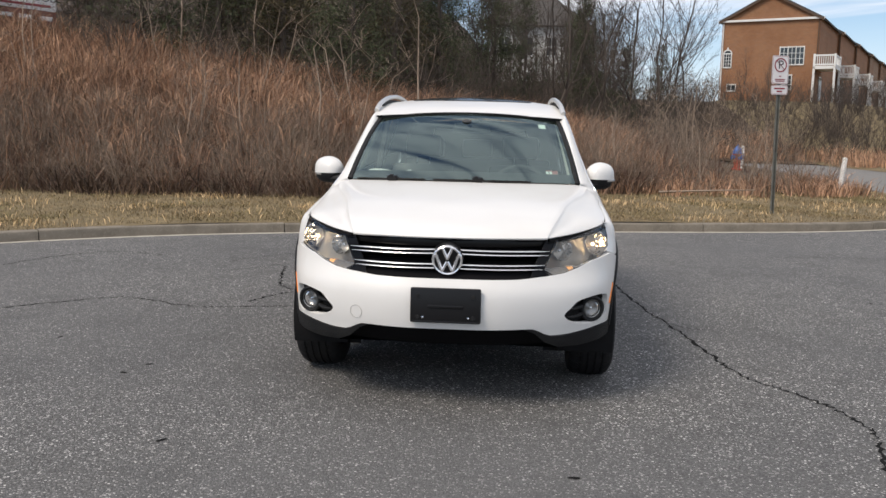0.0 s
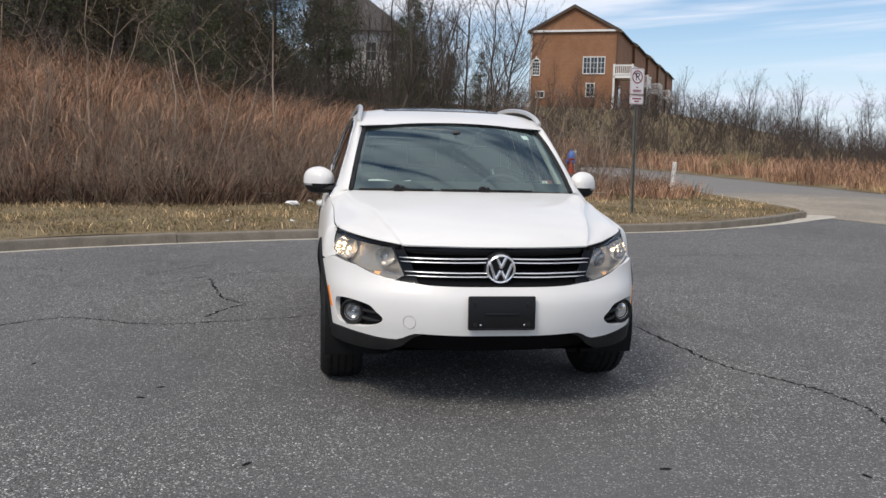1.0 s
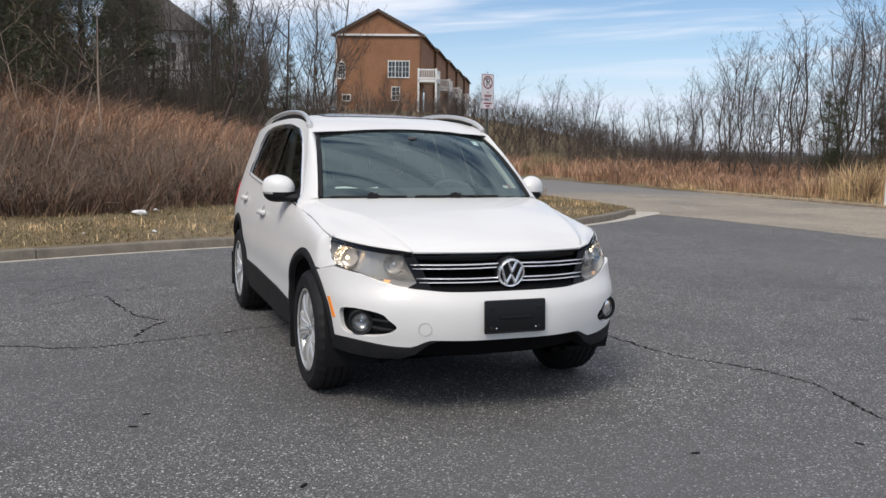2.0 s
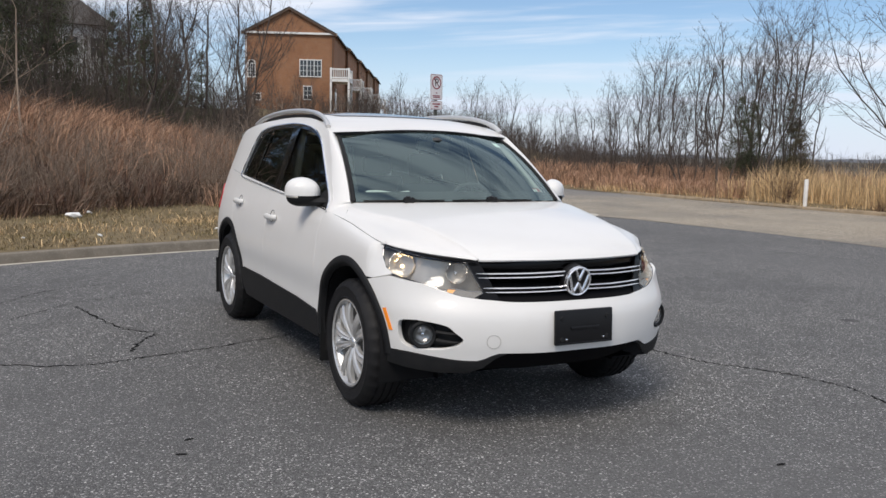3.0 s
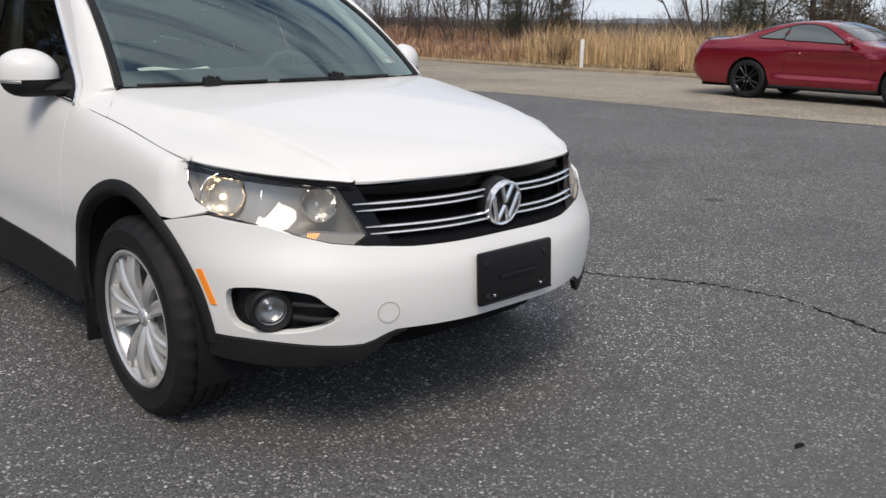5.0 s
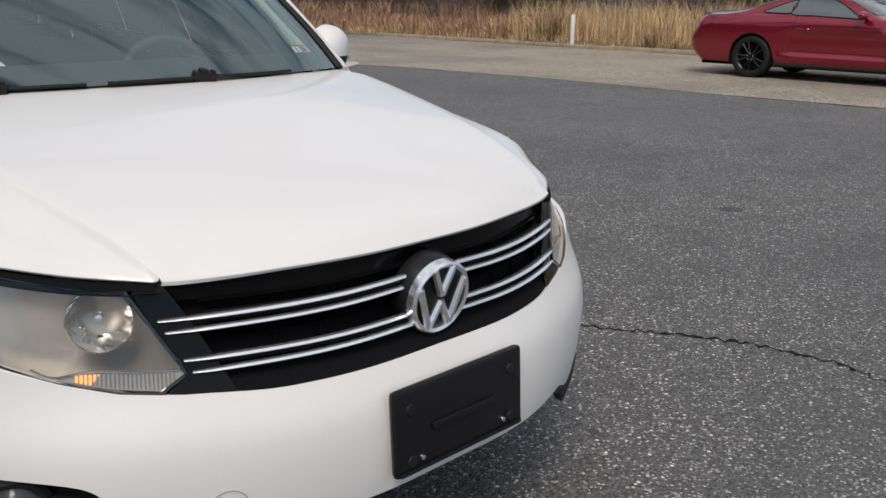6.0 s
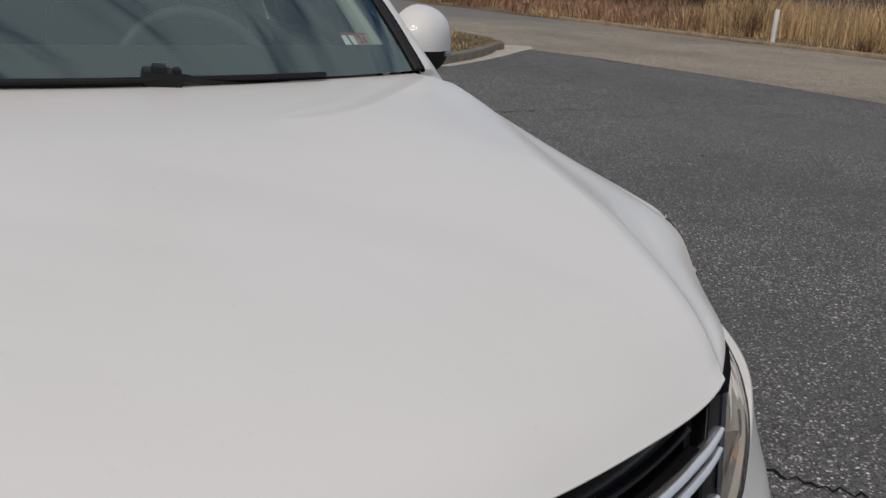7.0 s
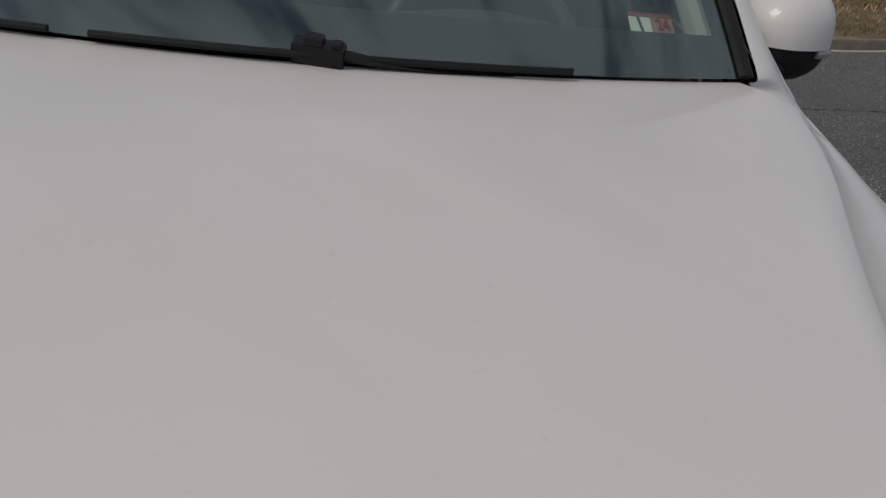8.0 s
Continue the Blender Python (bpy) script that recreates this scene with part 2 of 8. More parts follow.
def panel(name, outline, f, material, parent, label="", holes=(), step=0.03, lip=0.018, flip=False, lift=0.0):
    """A sheet-metal panel: the outline, less its holes, in the surface's own coordinates, laid on f, with a rounded edge turned inwards."""
    from mathutils.geometry import delaunay_2d_cdt

    rings = [dense([tuple(p)[:2] for p in outline], step)] + [dense([tuple(p)[:2] for p in h], step) for h in holes]
    pts, edges = [], []
    for r in rings:
        k = len(pts)
        pts += [Vector(p) for p in r]
        edges += [(k + i, k + (i + 1) % len(r)) for i in range(len(r))]
    xs, ys = [p[0] for p in rings[0]], [p[1] for p in rings[0]]
    border = np.array([tuple(p) for p in pts])

    def within(x, y):
        return inside(rings[0], x, y) and not any(inside(h, x, y) for h in rings[1:])

    for i in range(int((max(xs) - min(xs)) / step) + 1):
        for j in range(int((max(ys) - min(ys)) / step) + 1):
            x, y = min(xs) + (i + 0.5) * step, min(ys) + (j + 0.5) * step
            if within(x, y) and np.min(np.hypot(border[:, 0] - x, border[:, 1] - y)) > step * 0.45:
                pts.append(Vector((x, y)))
    co, _, tris, *_ = delaunay_2d_cdt(pts, edges, [], 0, 1e-6)
    faces = [t for t in tris if within(sum(co[i].x for i in t) / 3, sum(co[i].y for i in t) / 3)]
    sign = -1 if flip else 1
    nor = [normal_of(f, c.x, c.y) * sign for c in co]
    ver = [f(c.x, c.y) + n * lift for c, n in zip(co, nor)]
    if flip:
        faces = [t[::-1] for t in faces]
    if lip:
        lipped(ver, nor, faces, lip)
    return raw(name, ver, [tuple(t) for t in faces], material, parent, label, nor)


def grid(name, f, us, vs, material, parent, label="", flip=False):
    """A sheet f(u, v) over rows of u and v, with true normals."""
    ver, nor = [], []
    e = 0.002
    for u in us:
        for v in vs:
            ver.append(f(u, v))
            n = (f(u + e, v) - f(u - e, v)).cross(f(u, v + e) - f(u, v - e))
            nor.append((n.normalized() if n.length > 1e-12 else Vector((0, 0, 1))) * (-1 if flip else 1))
    k = len(vs)
    faces = [(i * k + j, (i + 1) * k + j, (i + 1) * k + j + 1, i * k + j + 1) for i in range(len(us) - 1) for j in range(k - 1)]
    if flip:
        faces = [q[::-1] for q in faces]
    return raw(name, ver, faces, material, parent, label, nor)


def steps(a, b, n):
    return [a + (b - a) * i / n for i in range(n + 1)]


def tube(bm, points, radius, sides=8, cap=True):
    """Sweeps a round (radius: a number, a pair of half-axes across and up, or a list of either, one per point) along points into bm."""
    pts = [Vector(p) for p in points]
    rings, up = [], Vector((0, 0, 1))
    for i, p in enumerate(pts):
        way = (pts[min(i + 1, len(pts) - 1)] - pts[max(i - 1, 0)]).normalized()
        side = way.cross(up)
        side = side.normalized() if side.length > 1e-4 else way.cross(Vector((1, 0, 0))).normalized()
        top = side.cross(way)
        r = radius[i] if isinstance(radius, list) else radius
        a, b = r if isinstance(r, tuple) else (r, r)
        rings.append([bm.verts.new(p + side * a * math.cos(2 * math.pi * k / sides) + top * b * math.sin(2 * math.pi * k / sides)) for k in range(sides)])
    for r, q in zip(rings, rings[1:]):
        for k in range(sides):
            bm.faces.new((r[k], r[(k + 1) % sides], q[(k + 1) % sides], q[k]))
    if cap:
        bm.faces.new(rings[0][::-1])
        bm.faces.new(rings[-1])
    return bm


def lathe(bm, profile, sides=48, m=None):
    """Turns a profile of (radius, along) about the x axis into bm."""
    m = m or Matrix()
    rings = [[bm.verts.new(m @ Vector((a, r * math.cos(2 * math.pi * k / sides), r * math.sin(2 * math.pi * k / sides)))) for k in range(sides)] for r, a in profile]
    for r, q in zip(rings, rings[1:]):
        for k in range(sides):
            bm.faces.new((r[k], r[(k + 1) % sides], q[(k + 1) % sides], q[k]))
    return bm


def block(bm, a, b, bevel=0.0, m=None):
    """A box from corner a to corner b, with rounded edges."""
    got = bmesh.ops.create_cube(bm, size=1)["verts"]
    for v in got:
        v.co = [a[i] + (v.co[i] + 0.5) * (b[i] - a[i]) for i in range(3)]
    if bevel:
        es = list({e for v in got for e in v.link_edges})
        res = bmesh.ops.bevel(bm, geom=es, offset=bevel, segments=2, profile=0.6, affect="EDGES")
        got = list({v for f in res["faces"] for v in f.verts} | {v for v in got if v.is_valid})
    if m:
        bmesh.ops.transform(bm, matrix=m, verts=[v for v in got if v.is_valid])
    return bm


def blob(bm, centre, size, rings=8, sides=14, m=None):
    """A rounded lump: an ellipsoid of the given half-axes."""
    got = bmesh.ops.create_uvsphere(bm, u_segments=sides, v_segments=rings, radius=1)["verts"]
    t = Matrix.Translation(centre) @ Matrix.Diagonal((*size, 1))
    bmesh.ops.transform(bm, matrix=(m or Matrix()) @ t, verts=got)
    return bm

# ---- ground materials ----
def nodes_of(name):
    m = bpy.data.materials.new(name)
    m.use_nodes = True
    return m, m.node_tree.nodes, m.node_tree.links, m.node_tree.nodes["Principled BSDF"]


def asphalt(name, base, pale, stain, stone=140.0, bright=0.10, rough=0.85, far=None):
    """Rolled aggregate: each stone has its own grey, a few are bright; broad stains and worn patches over them."""
    m, n, l, b = nodes_of(name)
    tc = n.new("ShaderNodeTexCoord")
    v = n.new("ShaderNodeTexVoronoi"); v.inputs["Scale"].default_value = stone
    l.new(tc.outputs["Object"], v.inputs["Vector"])
    s = n.new("ShaderNodeSeparateColor"); l.new(v.outputs["Color"], s.inputs[0])
    ramp = n.new("ShaderNodeValToRGB")
    e = ramp.color_ramp.elements
    e[0].position, e[0].color = 0.0, (*[c * 0.42 for c in base], 1)
    e[1].position, e[1].color = 0.78, (*[c * 1.34 for c in base], 1)
    a = e.new(1 - bright); a.color = (*[c * 1.7 for c in base], 1)
    c = e.new(1 - bright * 0.22); c.color = (*pale, 1)
    l.new(s.outputs[0], ramp.inputs[0])
    v2 = n.new("ShaderNodeTexVoronoi"); v2.inputs["Scale"].default_value = 62
    l.new(tc.outputs["Object"], v2.inputs["Vector"])
    s2 = n.new("ShaderNodeSeparateColor"); l.new(v2.outputs["Color"], s2.inputs[0])
    chip = n.new("ShaderNodeMapRange"); chip.inputs["From Min"].default_value, chip.inputs["From Max"].default_value = 0.960, 0.966
    l.new(s2.outputs[1], chip.inputs["Value"])
    near = n.new("ShaderNodeMapRange"); near.inputs["From Min"].default_value, near.inputs["From Max"].default_value = 0.40, 0.30
    l.new(v2.outputs["Distance"], near.inputs["Value"])
    both = n.new("ShaderNodeMath"); both.operation = "MULTIPLY"
    l.new(chip.outputs[0], both.inputs[0]); l.new(near.outputs[0], both.inputs[1])
    mixc = n.new("ShaderNodeMix"); mixc.data_type = "RGBA"
    l.new(both.outputs[0], mixc.inputs["Factor"]); l.new(ramp.outputs[0], mixc.inputs["A"]); mixc.inputs["B"].default_value = (*[min(0.85, c * 1.5) for c in pale], 1)
    last = mixc.outputs["Result"]
    for scale, low, high, col, amount, detail in ((0.45, 0.42, 0.72, stain, 0.55, 6), (2.6, 0.50, 0.78, [c * 0.55 for c in base], 0.45, 8), (0.16, 0.45, 0.7, [c * 1.5 for c in base], 0.35, 3)):
        t = n.new("ShaderNodeTexNoise"); t.inputs["Scale"].default_value, t.inputs["Detail"].default_value = scale, detail
        l.new(tc.outputs["Object"], t.inputs["Vector"])
        r = n.new("ShaderNodeMapRange")
        r.inputs["From Min"].default_value, r.inputs["From Max"].default_value, r.inputs["To Max"].default_value = low, high, amount
        l.new(t.outputs["Fac"], r.inputs["Value"])
        x = n.new("ShaderNodeMix"); x.data_type = "RGBA"
        l.new(r.outputs[0], x.inputs["Factor"]); l.new(last, x.inputs["A"]); x.inputs["B"].default_value = (*col, 1)
        last = x.outputs["Result"]
    if far:
        # a newer, greyer length of surface beyond a ragged edge along y
        sp = n.new("ShaderNodeSeparateXYZ"); l.new(tc.outputs["Object"], sp.inputs[0])
        wob = n.new("ShaderNodeTexNoise"); wob.inputs["Scale"].default_value, wob.inputs["Detail"].default_value = 0.35, 6
        l.new(tc.outputs["Object"], wob.inputs["Vector"])
        add = n.new("ShaderNodeMath"); add.operation = "MULTIPLY_ADD"; add.inputs[1].default_value = 12.0
        l.new(wob.outputs["Fac"], add.inputs[0]); l.new(sp.outputs["Y"], add.inputs[2])
        r = n.new("ShaderNodeMapRange"); r.inputs["From Min"].default_value, r.inputs["From Max"].default_value, r.inputs["To Max"].default_value = far[1], far[2], 0.85
        l.new(add.outputs[0], r.inputs["Value"])
        x = n.new("ShaderNodeMix"); x.data_type = "RGBA"
        l.new(r.outputs[0], x.inputs["Factor"]); l.new(last, x.inputs["A"]); x.inputs["B"].default_value = (*far[0], 1)
        last = x.outputs["Result"]
    l.new(last, b.inputs["Base Color"])
    u = n.new("ShaderNodeBump"); u.inputs["Strength"].default_value, u.inputs["Distance"].default_value, u.invert = 0.9, 0.006, True
    l.new(v.outputs["Distance"], u.inputs["Height"]); l.new(u.outputs[0], b.inputs["Normal"])
    b.inputs["Roughness"].default_value = rough
    b.inputs["Specular IOR Level"].default_value = 0.35
    return m


ASPHALT = asphalt("lot_asphalt", (0.116, 0.115, 0.113), (0.55, 0.54, 0.52), (0.088, 0.088, 0.090))
OLD_ROAD = asphalt("worn_road", (0.25, 0.215, 0.165), (0.48, 0.45, 0.38), (0.12, 0.115, 0.11), stone=55, bright=0.25, far=((0.17, 0.168, 0.165), 23.0, 29.0))
CRACK = mat("crack_shadow", (0.012, 0.012, 0.012), 0.95, spec=0.1)
CONCRETE = mat("weathered_concrete", (0.20, 0.175, 0.14), 0.9, spots=[(5, 0.4, 0.7, (0.11, 0.095, 0.075), 0.7), (40, 0.5, 0.75, (0.29, 0.26, 0.21), 0.5)], bump=0.5, bump_scale=60)
OLD_KERB = mat("earthy_kerb", (0.34, 0.265, 0.175), 0.95, spots=[(3, 0.4, 0.7, (0.20, 0.15, 0.095), 0.8), (25, 0.5, 0.75, (0.44, 0.36, 0.25), 0.5)], bump=0.6, bump_scale=50)
GUTTER = mat("pale_gutter", (0.47, 0.44, 0.38), 0.9, spots=[(4, 0.4, 0.7, (0.30, 0.27, 0.22), 0.6)], bump=0.3, bump_scale=80)
TURF = mat("straw_turf", (0.17, 0.13, 0.068), 0.95, spots=[(1.2, 0.45, 0.7, (0.11, 0.085, 0.04), 0.8), (6, 0.5, 0.72, (0.27, 0.20, 0.10), 0.7), (30, 0.5, 0.7, (0.075, 0.055, 0.03), 0.6)], bump=0.8, bump_scale=35)
SOIL = mat("leaf_litter", (0.075, 0.050, 0.030), 0.95, spots=[(0.8, 0.4, 0.7, (0.12, 0.08, 0.045), 0.8), (9, 0.5, 0.75, (0.035, 0.025, 0.016), 0.8)], bump=0.8, bump_scale=25)
FAR = mat("far_ground", (0.12, 0.10, 0.065), 0.95, spots=[(0.02, 0.4, 0.7, (0.07, 0.065, 0.05), 0.8)])
BLADE_TAN = mat("broomsedge", (0.40, 0.240, 0.152), 0.8, vary=0.75, spots=[(0.45, 0.44, 0.62, (0.20, 0.115, 0.072), 0.8), (2.2, 0.5, 0.68, (0.56, 0.36, 0.22), 0.7)])
BLADE_DULL = mat("dead_weeds", (0.20, 0.130, 0.090), 0.85, vary=0.85, spots=[(1.3, 0.45, 0.62, (0.075, 0.050, 0.036), 0.9)])
BLADE_LAWN = mat("winter_lawn", (0.235, 0.178, 0.098), 0.85, vary=0.55, spots=[(0.9, 0.45, 0.7, (0.16, 0.14, 0.05), 0.7)])
BLADE_STRAW = mat("golden_straw", (0.56, 0.40, 0.215), 0.75, vary=0.7)
BARK = mat("grey_bark", (0.072, 0.058, 0.048), 0.9, vary=0.3, bump=0.6, bump_scale=30)
TWIG = mat("bare_twigs", (0.072, 0.056, 0.046), 0.9, vary=0.35)
STEM = mat("pale_stems", (0.24, 0.185, 0.14), 0.9, vary=0.5)
BRAMBLE = mat("bramble_canes", (0.125, 0.068, 0.048), 0.9, vary=0.5)
# haze of distance is mixed into the ridge's own colour
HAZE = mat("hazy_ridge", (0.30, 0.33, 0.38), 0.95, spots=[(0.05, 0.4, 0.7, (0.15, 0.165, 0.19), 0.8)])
NEEDLE = mat("cedar_needles", (0.046, 0.057, 0.022), 0.8, vary=0.5)
NEEDLE_DRY = mat("bronzed_needles", (0.075, 0.060, 0.026), 0.8, vary=0.5)


# ---- lie of the land ----
kerb_y = cubic([-16, -13.2, -11, -8, -5.55, -4.3, -2.87, -2.0, -0.65, 1.95, 4.0, 5.5, 6.55, 7.3, 8.1, 8.65], [-22, -9, -1.6, 3.1, 5.45, 6.42, 7.15, 7.5, 7.93, 8.55, 9.05, 9.60, 10.22, 10.75, 11.45, 12.05])
kerb_y = line(steps(-16, 8.65, 400), [kerb_y(x) for x in steps(-16, 8.65, 400)])
brush_y = line([-30, -14, -8, -4, -2, 0, 3, 6, 9.2], [6, 8.5, 10.7, 11.0, 11.9, 13.4, 14.4, 14.9, 17])
rise = line([-40, -14, -8, -1.5, 4, 9.2], [0.36, 0.33, 0.27, 0.15, 0.06, 0.015])


def land(x, y):
    """Height of the ground beside the lot and the road."""
    z = 0.125 if x < 13 else 0.012 + 0.10 * smooth(17.3, 18.4, x)
    if x < 9.3:
        r = y - brush_y(x)
        z += 0.012 * max(0, min(y - kerb_y(max(-16, min(8.65, x))), 4)) if x > -16 else 0.05
        if r > 0:
            z += rise(x) * (min(r, 13) + 0.45 * max(0, r - 13)) * smooth(0, 2.5, r)
    z += 4.6 * smooth(44, 76, y) * (1 - smooth(26, 62, x)) * (smooth(-4, 6, x) if x < 6 else 1)
    z -= 1.6 * smooth(28, 70, x)
    return z + 0.05 * noise.noise((x * 0.4, y * 0.4, 0)) * smooth(0.5, 3, abs(x - 13.3) - 3.9)


ground = grid("ground", lambda u, v: Vector((u, v, -0.06 - 0.5 * smooth(120, 400, math.hypot(u, v)))), [-2500, -700, -250, -120, -60, 0, 60, 120, 250, 700, 2500], [-2500, -700, -250, -120, -60, 0, 60, 120, 250, 700, 2500], FAR, None, "dry winter land reaching the horizon")
tagged(ground, category="ground", kind="structure")


def sheet(name, cols, rows_of, height, material, label, category):
    """A sheet of ground in columns of x, each with its own rows of y."""
    ver, n = [], None
    for x in cols:
        ys = rows_of(x)
        n = len(ys)
        ver += [(x, y, height(x, y)) for y in ys]
    faces = [(i * n + j, (i + 1) * n + j, (i + 1) * n + j + 1, i * n + j + 1) for i in range(len(cols) - 1) for j in range(n - 1)]
    return tagged(raw(name, ver, faces, material, None, label), category=category, kind="structure")


def eased(a, b, n, p=1.0):
    return [a + (b - a) * (i / n) ** p for i in range(n + 1)]


KERB_H = 0.125
west = eased(-90, -16.05, 10, 0.8) + steps(-16, -8.2, 40) + steps(-8, 8.65, 70) + [8.9, 9.2]
sheet("verge", west, lambda x: eased((kerb_y(min(x, 8.65)) + (0.1 if x <= 8.65 else 0.5 + 0.4 * (x > 9))) if x >= -16 else -90, brush_y(x) + 0.6, 14), land, TURF, "straw-coloured winter verge behind the kerb", "ground")
sheet("hillside", west, lambda x: eased(brush_y(x) + 0.5, 150, 46, 1.7), lambda x, y: land(x, y) + 0.012, SOIL, "brushy hillside of dead grass and leaf litter", "ground")
sheet("bank", steps(9.2, 17.3, 8), lambda x: eased(46, 150, 24), land, SOIL, "wooded bank below the houses", "ground")
sheet("far_verge", eased(17.28, 220, 40, 2.2), lambda x: steps(-110, 46, 60) + eased(48, 150, 20), land, TURF, "rough verge of straw beyond the road", "ground")

# lot and road: two sheets that meet along a ragged seam
seam_x = lambda y: 10.25 + 0.10 * math.sin(y * 0.9) - 0.45 * smooth(6, 11, y) + 0.04 * math.sin(y * 5.3) - 0.5 * smooth(11, 13, y)
lot_rows = steps(-110, 0, 20) + steps(0.5, 12.6, 30)
ver, faces = [], []
for y in lot_rows:
    left = -16.0 if y < -22 else min((x for x in steps(-16, 8.65, 300) if kerb_y(x) >= y), default=8.65)
    left -= 0.12
    ver += [(left + (seam_x(y) - left) * i / 12, y, 0.0) for i in range(13)]
for i in range(len(lot_rows) - 1):
    faces += [(i * 13 + j, i * 13 + j + 1, (i + 1) * 13 + j + 1, (i + 1) * 13 + j) for j in range(12)]
tagged(raw("car_park", ver, faces, ASPHALT, None, "dark grey asphalt car park with fine cracks"), category="pavement", kind="structure")
ver = [(x, y, 0.004) for y in steps(-110, 46.5, 150) for x in (seam_x(min(y, 12.6)) if y < 12.6 else 9.1 + 0.05 * math.sin(y * 3), 13, 17.25 + 0.10 * math.sin(y * 1.3))]
faces = [(i * 3 + j, i * 3 + j + 1, (i + 1) * 3 + j + 1, (i + 1) * 3 + j) for i in range(150) for j in range(2)]
tagged(raw("road", ver, faces, OLD_ROAD, None, "worn tan and grey road with gravelly patches"), category="road", kind="structure")

# cast kerb in lengths, with a pale gutter strip in front
def kerb_run(points, name, width, height, material, label, group, front=0.0, z0=-0.05):
    """One cast length along points: upright face, rounded top edge, flat top."""
    prof = [(-front, z0), (-front, height - 0.03), (-front + 0.012, height - 0.008), (-front + 0.035, height), (width, height), (width, z0)]
    ver = []
    for i, p in enumerate(points):
        a, b = points[max(i - 1, 0)], points[min(i + 1, len(points) - 1)]
        t = (Vector(b) - Vector(a)).normalized()
        n = Vector((-t.y, t.x, 0))
        ver += [Vector((p[0], p[1], 0)) + n * d + Vector((0, 0, z)) for d, z in prof]
    k = len(prof)
    faces = [(i * k + j, (i + 1) * k + j, (i + 1) * k + j + 1, i * k + j + 1) for i in range(len(points) - 1) for j in range(k - 1)]
    faces += [tuple(range(k)), tuple(range(len(ver) - 1, len(ver) - 1 - k, -1))]
    bm = bmesh.new()
    vs = [bm.verts.new(v) for v in ver]
    for f in faces:
        bm.faces.new([vs[i] for i in f])
    return bm


kerb_line = [Vector((x, kerb_y(x), 0)) for x in steps(-13.5, 8.65, 500)]
tip = [Vector((8.65 + 0.42 * math.sin(a), 12.05 + 0.42 * (1 - math.cos(a)) + 0.25 * a / 3, 0)) for a in steps(0.35, 2.4, 10)]
kerb_line += tip
run, runs, last = [kerb_line[0]], [], 0.0
for a, b in zip(kerb_line, kerb_line[1:]):
    last += (b - a).length
    run.append(b)
    if last > 3.0:
        runs.append(run)
        run, last = [b], 0.0
runs.append(run)
kerb = thing("kerb", "weathered concrete kerb cast in lengths along the verge", "kerb", kind="structure")
gut = thing("gutter", "pale concrete gutter strip along the kerb", "gutter", kind="structure")
for r in runs:
    if len(r) < 2:
        continue
    d = (r[-1] - r[-2]).normalized() * 0.012
    cut = r[:-1] + [r[-1] - d]
    cut = cut[:: max(1, len(cut) // 12)] + [cut[-1]]
    part("kerb_length", kerb_run(cut, "", 0.16, KERB_H + random.uniform(-0.008, 0.006), CONCRETE, "", ""), CONCRETE, kerb)
    part("gutter_length", kerb_run(cut, "", -0.0, 0.006, GUTTER, "", "", front=0.075), GUTTER, gut)
# low worn kerb along the far side of the road
far_kerb = thing("far_kerb", "low worn tan kerb along the far side of the road", "kerb", kind="structure")
for k in range(11):
    y0 = -12 + 3.0 * k
    part("kerb_length", kerb_run([Vector((17.30 + 0.05 * math.sin(0.9 * y), y, 0)) for y in steps(y0 + 2.985, y0, 6)], "", 0.20, 0.085 + 0.01 * math.sin(2.1 * k), OLD_KERB, "", "", front=0.0), OLD_KERB, far_kerb)
# flared apron at the tip of the verge
apron = [(6.4, 9.98), (7.3, 10.55), (8.2, 11.2), (9.0, 11.85), (9.65, 12.35), (9.85, 12.75), (9.45, 12.95), (8.95, 12.3), (8.4, 11.68), (7.5, 10.88), (6.5, 10.2)]
panel("gutter_apron", [(p.x, p.y) for p in curve(apron, 44, True)], lambda x, y: Vector((x, y, 0.008)), GUTTER, gut, "pale flared gutter end", step=0.25, lip=0.01)


# cracks: thin open seams with crumbled edges
def crack(points, width=0.011, seed=1):
    rnd = random.Random(seed)
    fine = curve([(x, y, 0) for x, y in points], 14 * len(points))
    ver, faces = [], []
    for i, p in enumerate(fine):
        t = (fine[min(i + 1, len(fine) - 1)] - fine[max(i - 1, 0)]).normalized()
        n = Vector((-t.y, t.x, 0))
        c = p + n * rnd.uniform(-0.018, 0.018)
        w = width * rnd.choice((0.25, 0.5, 0.8, 1.0, 1.5)) * min(1, i / 3, (len(fine) - 1 - i) / 3)
        ver += [c + n * w + Vector((0, 0, 0.0022)), c - n * w + Vector((0, 0, 0.0022))]
        if i:
            k = 2 * i
            faces.append((k - 2, k - 1, k + 1, k))
    ob = raw("pavement_crack", ver, faces, CRACK, None, "narrow dark crack in the asphalt")
    return tagged(ob, category="crack", kind="structure", group="cracks in the car park")


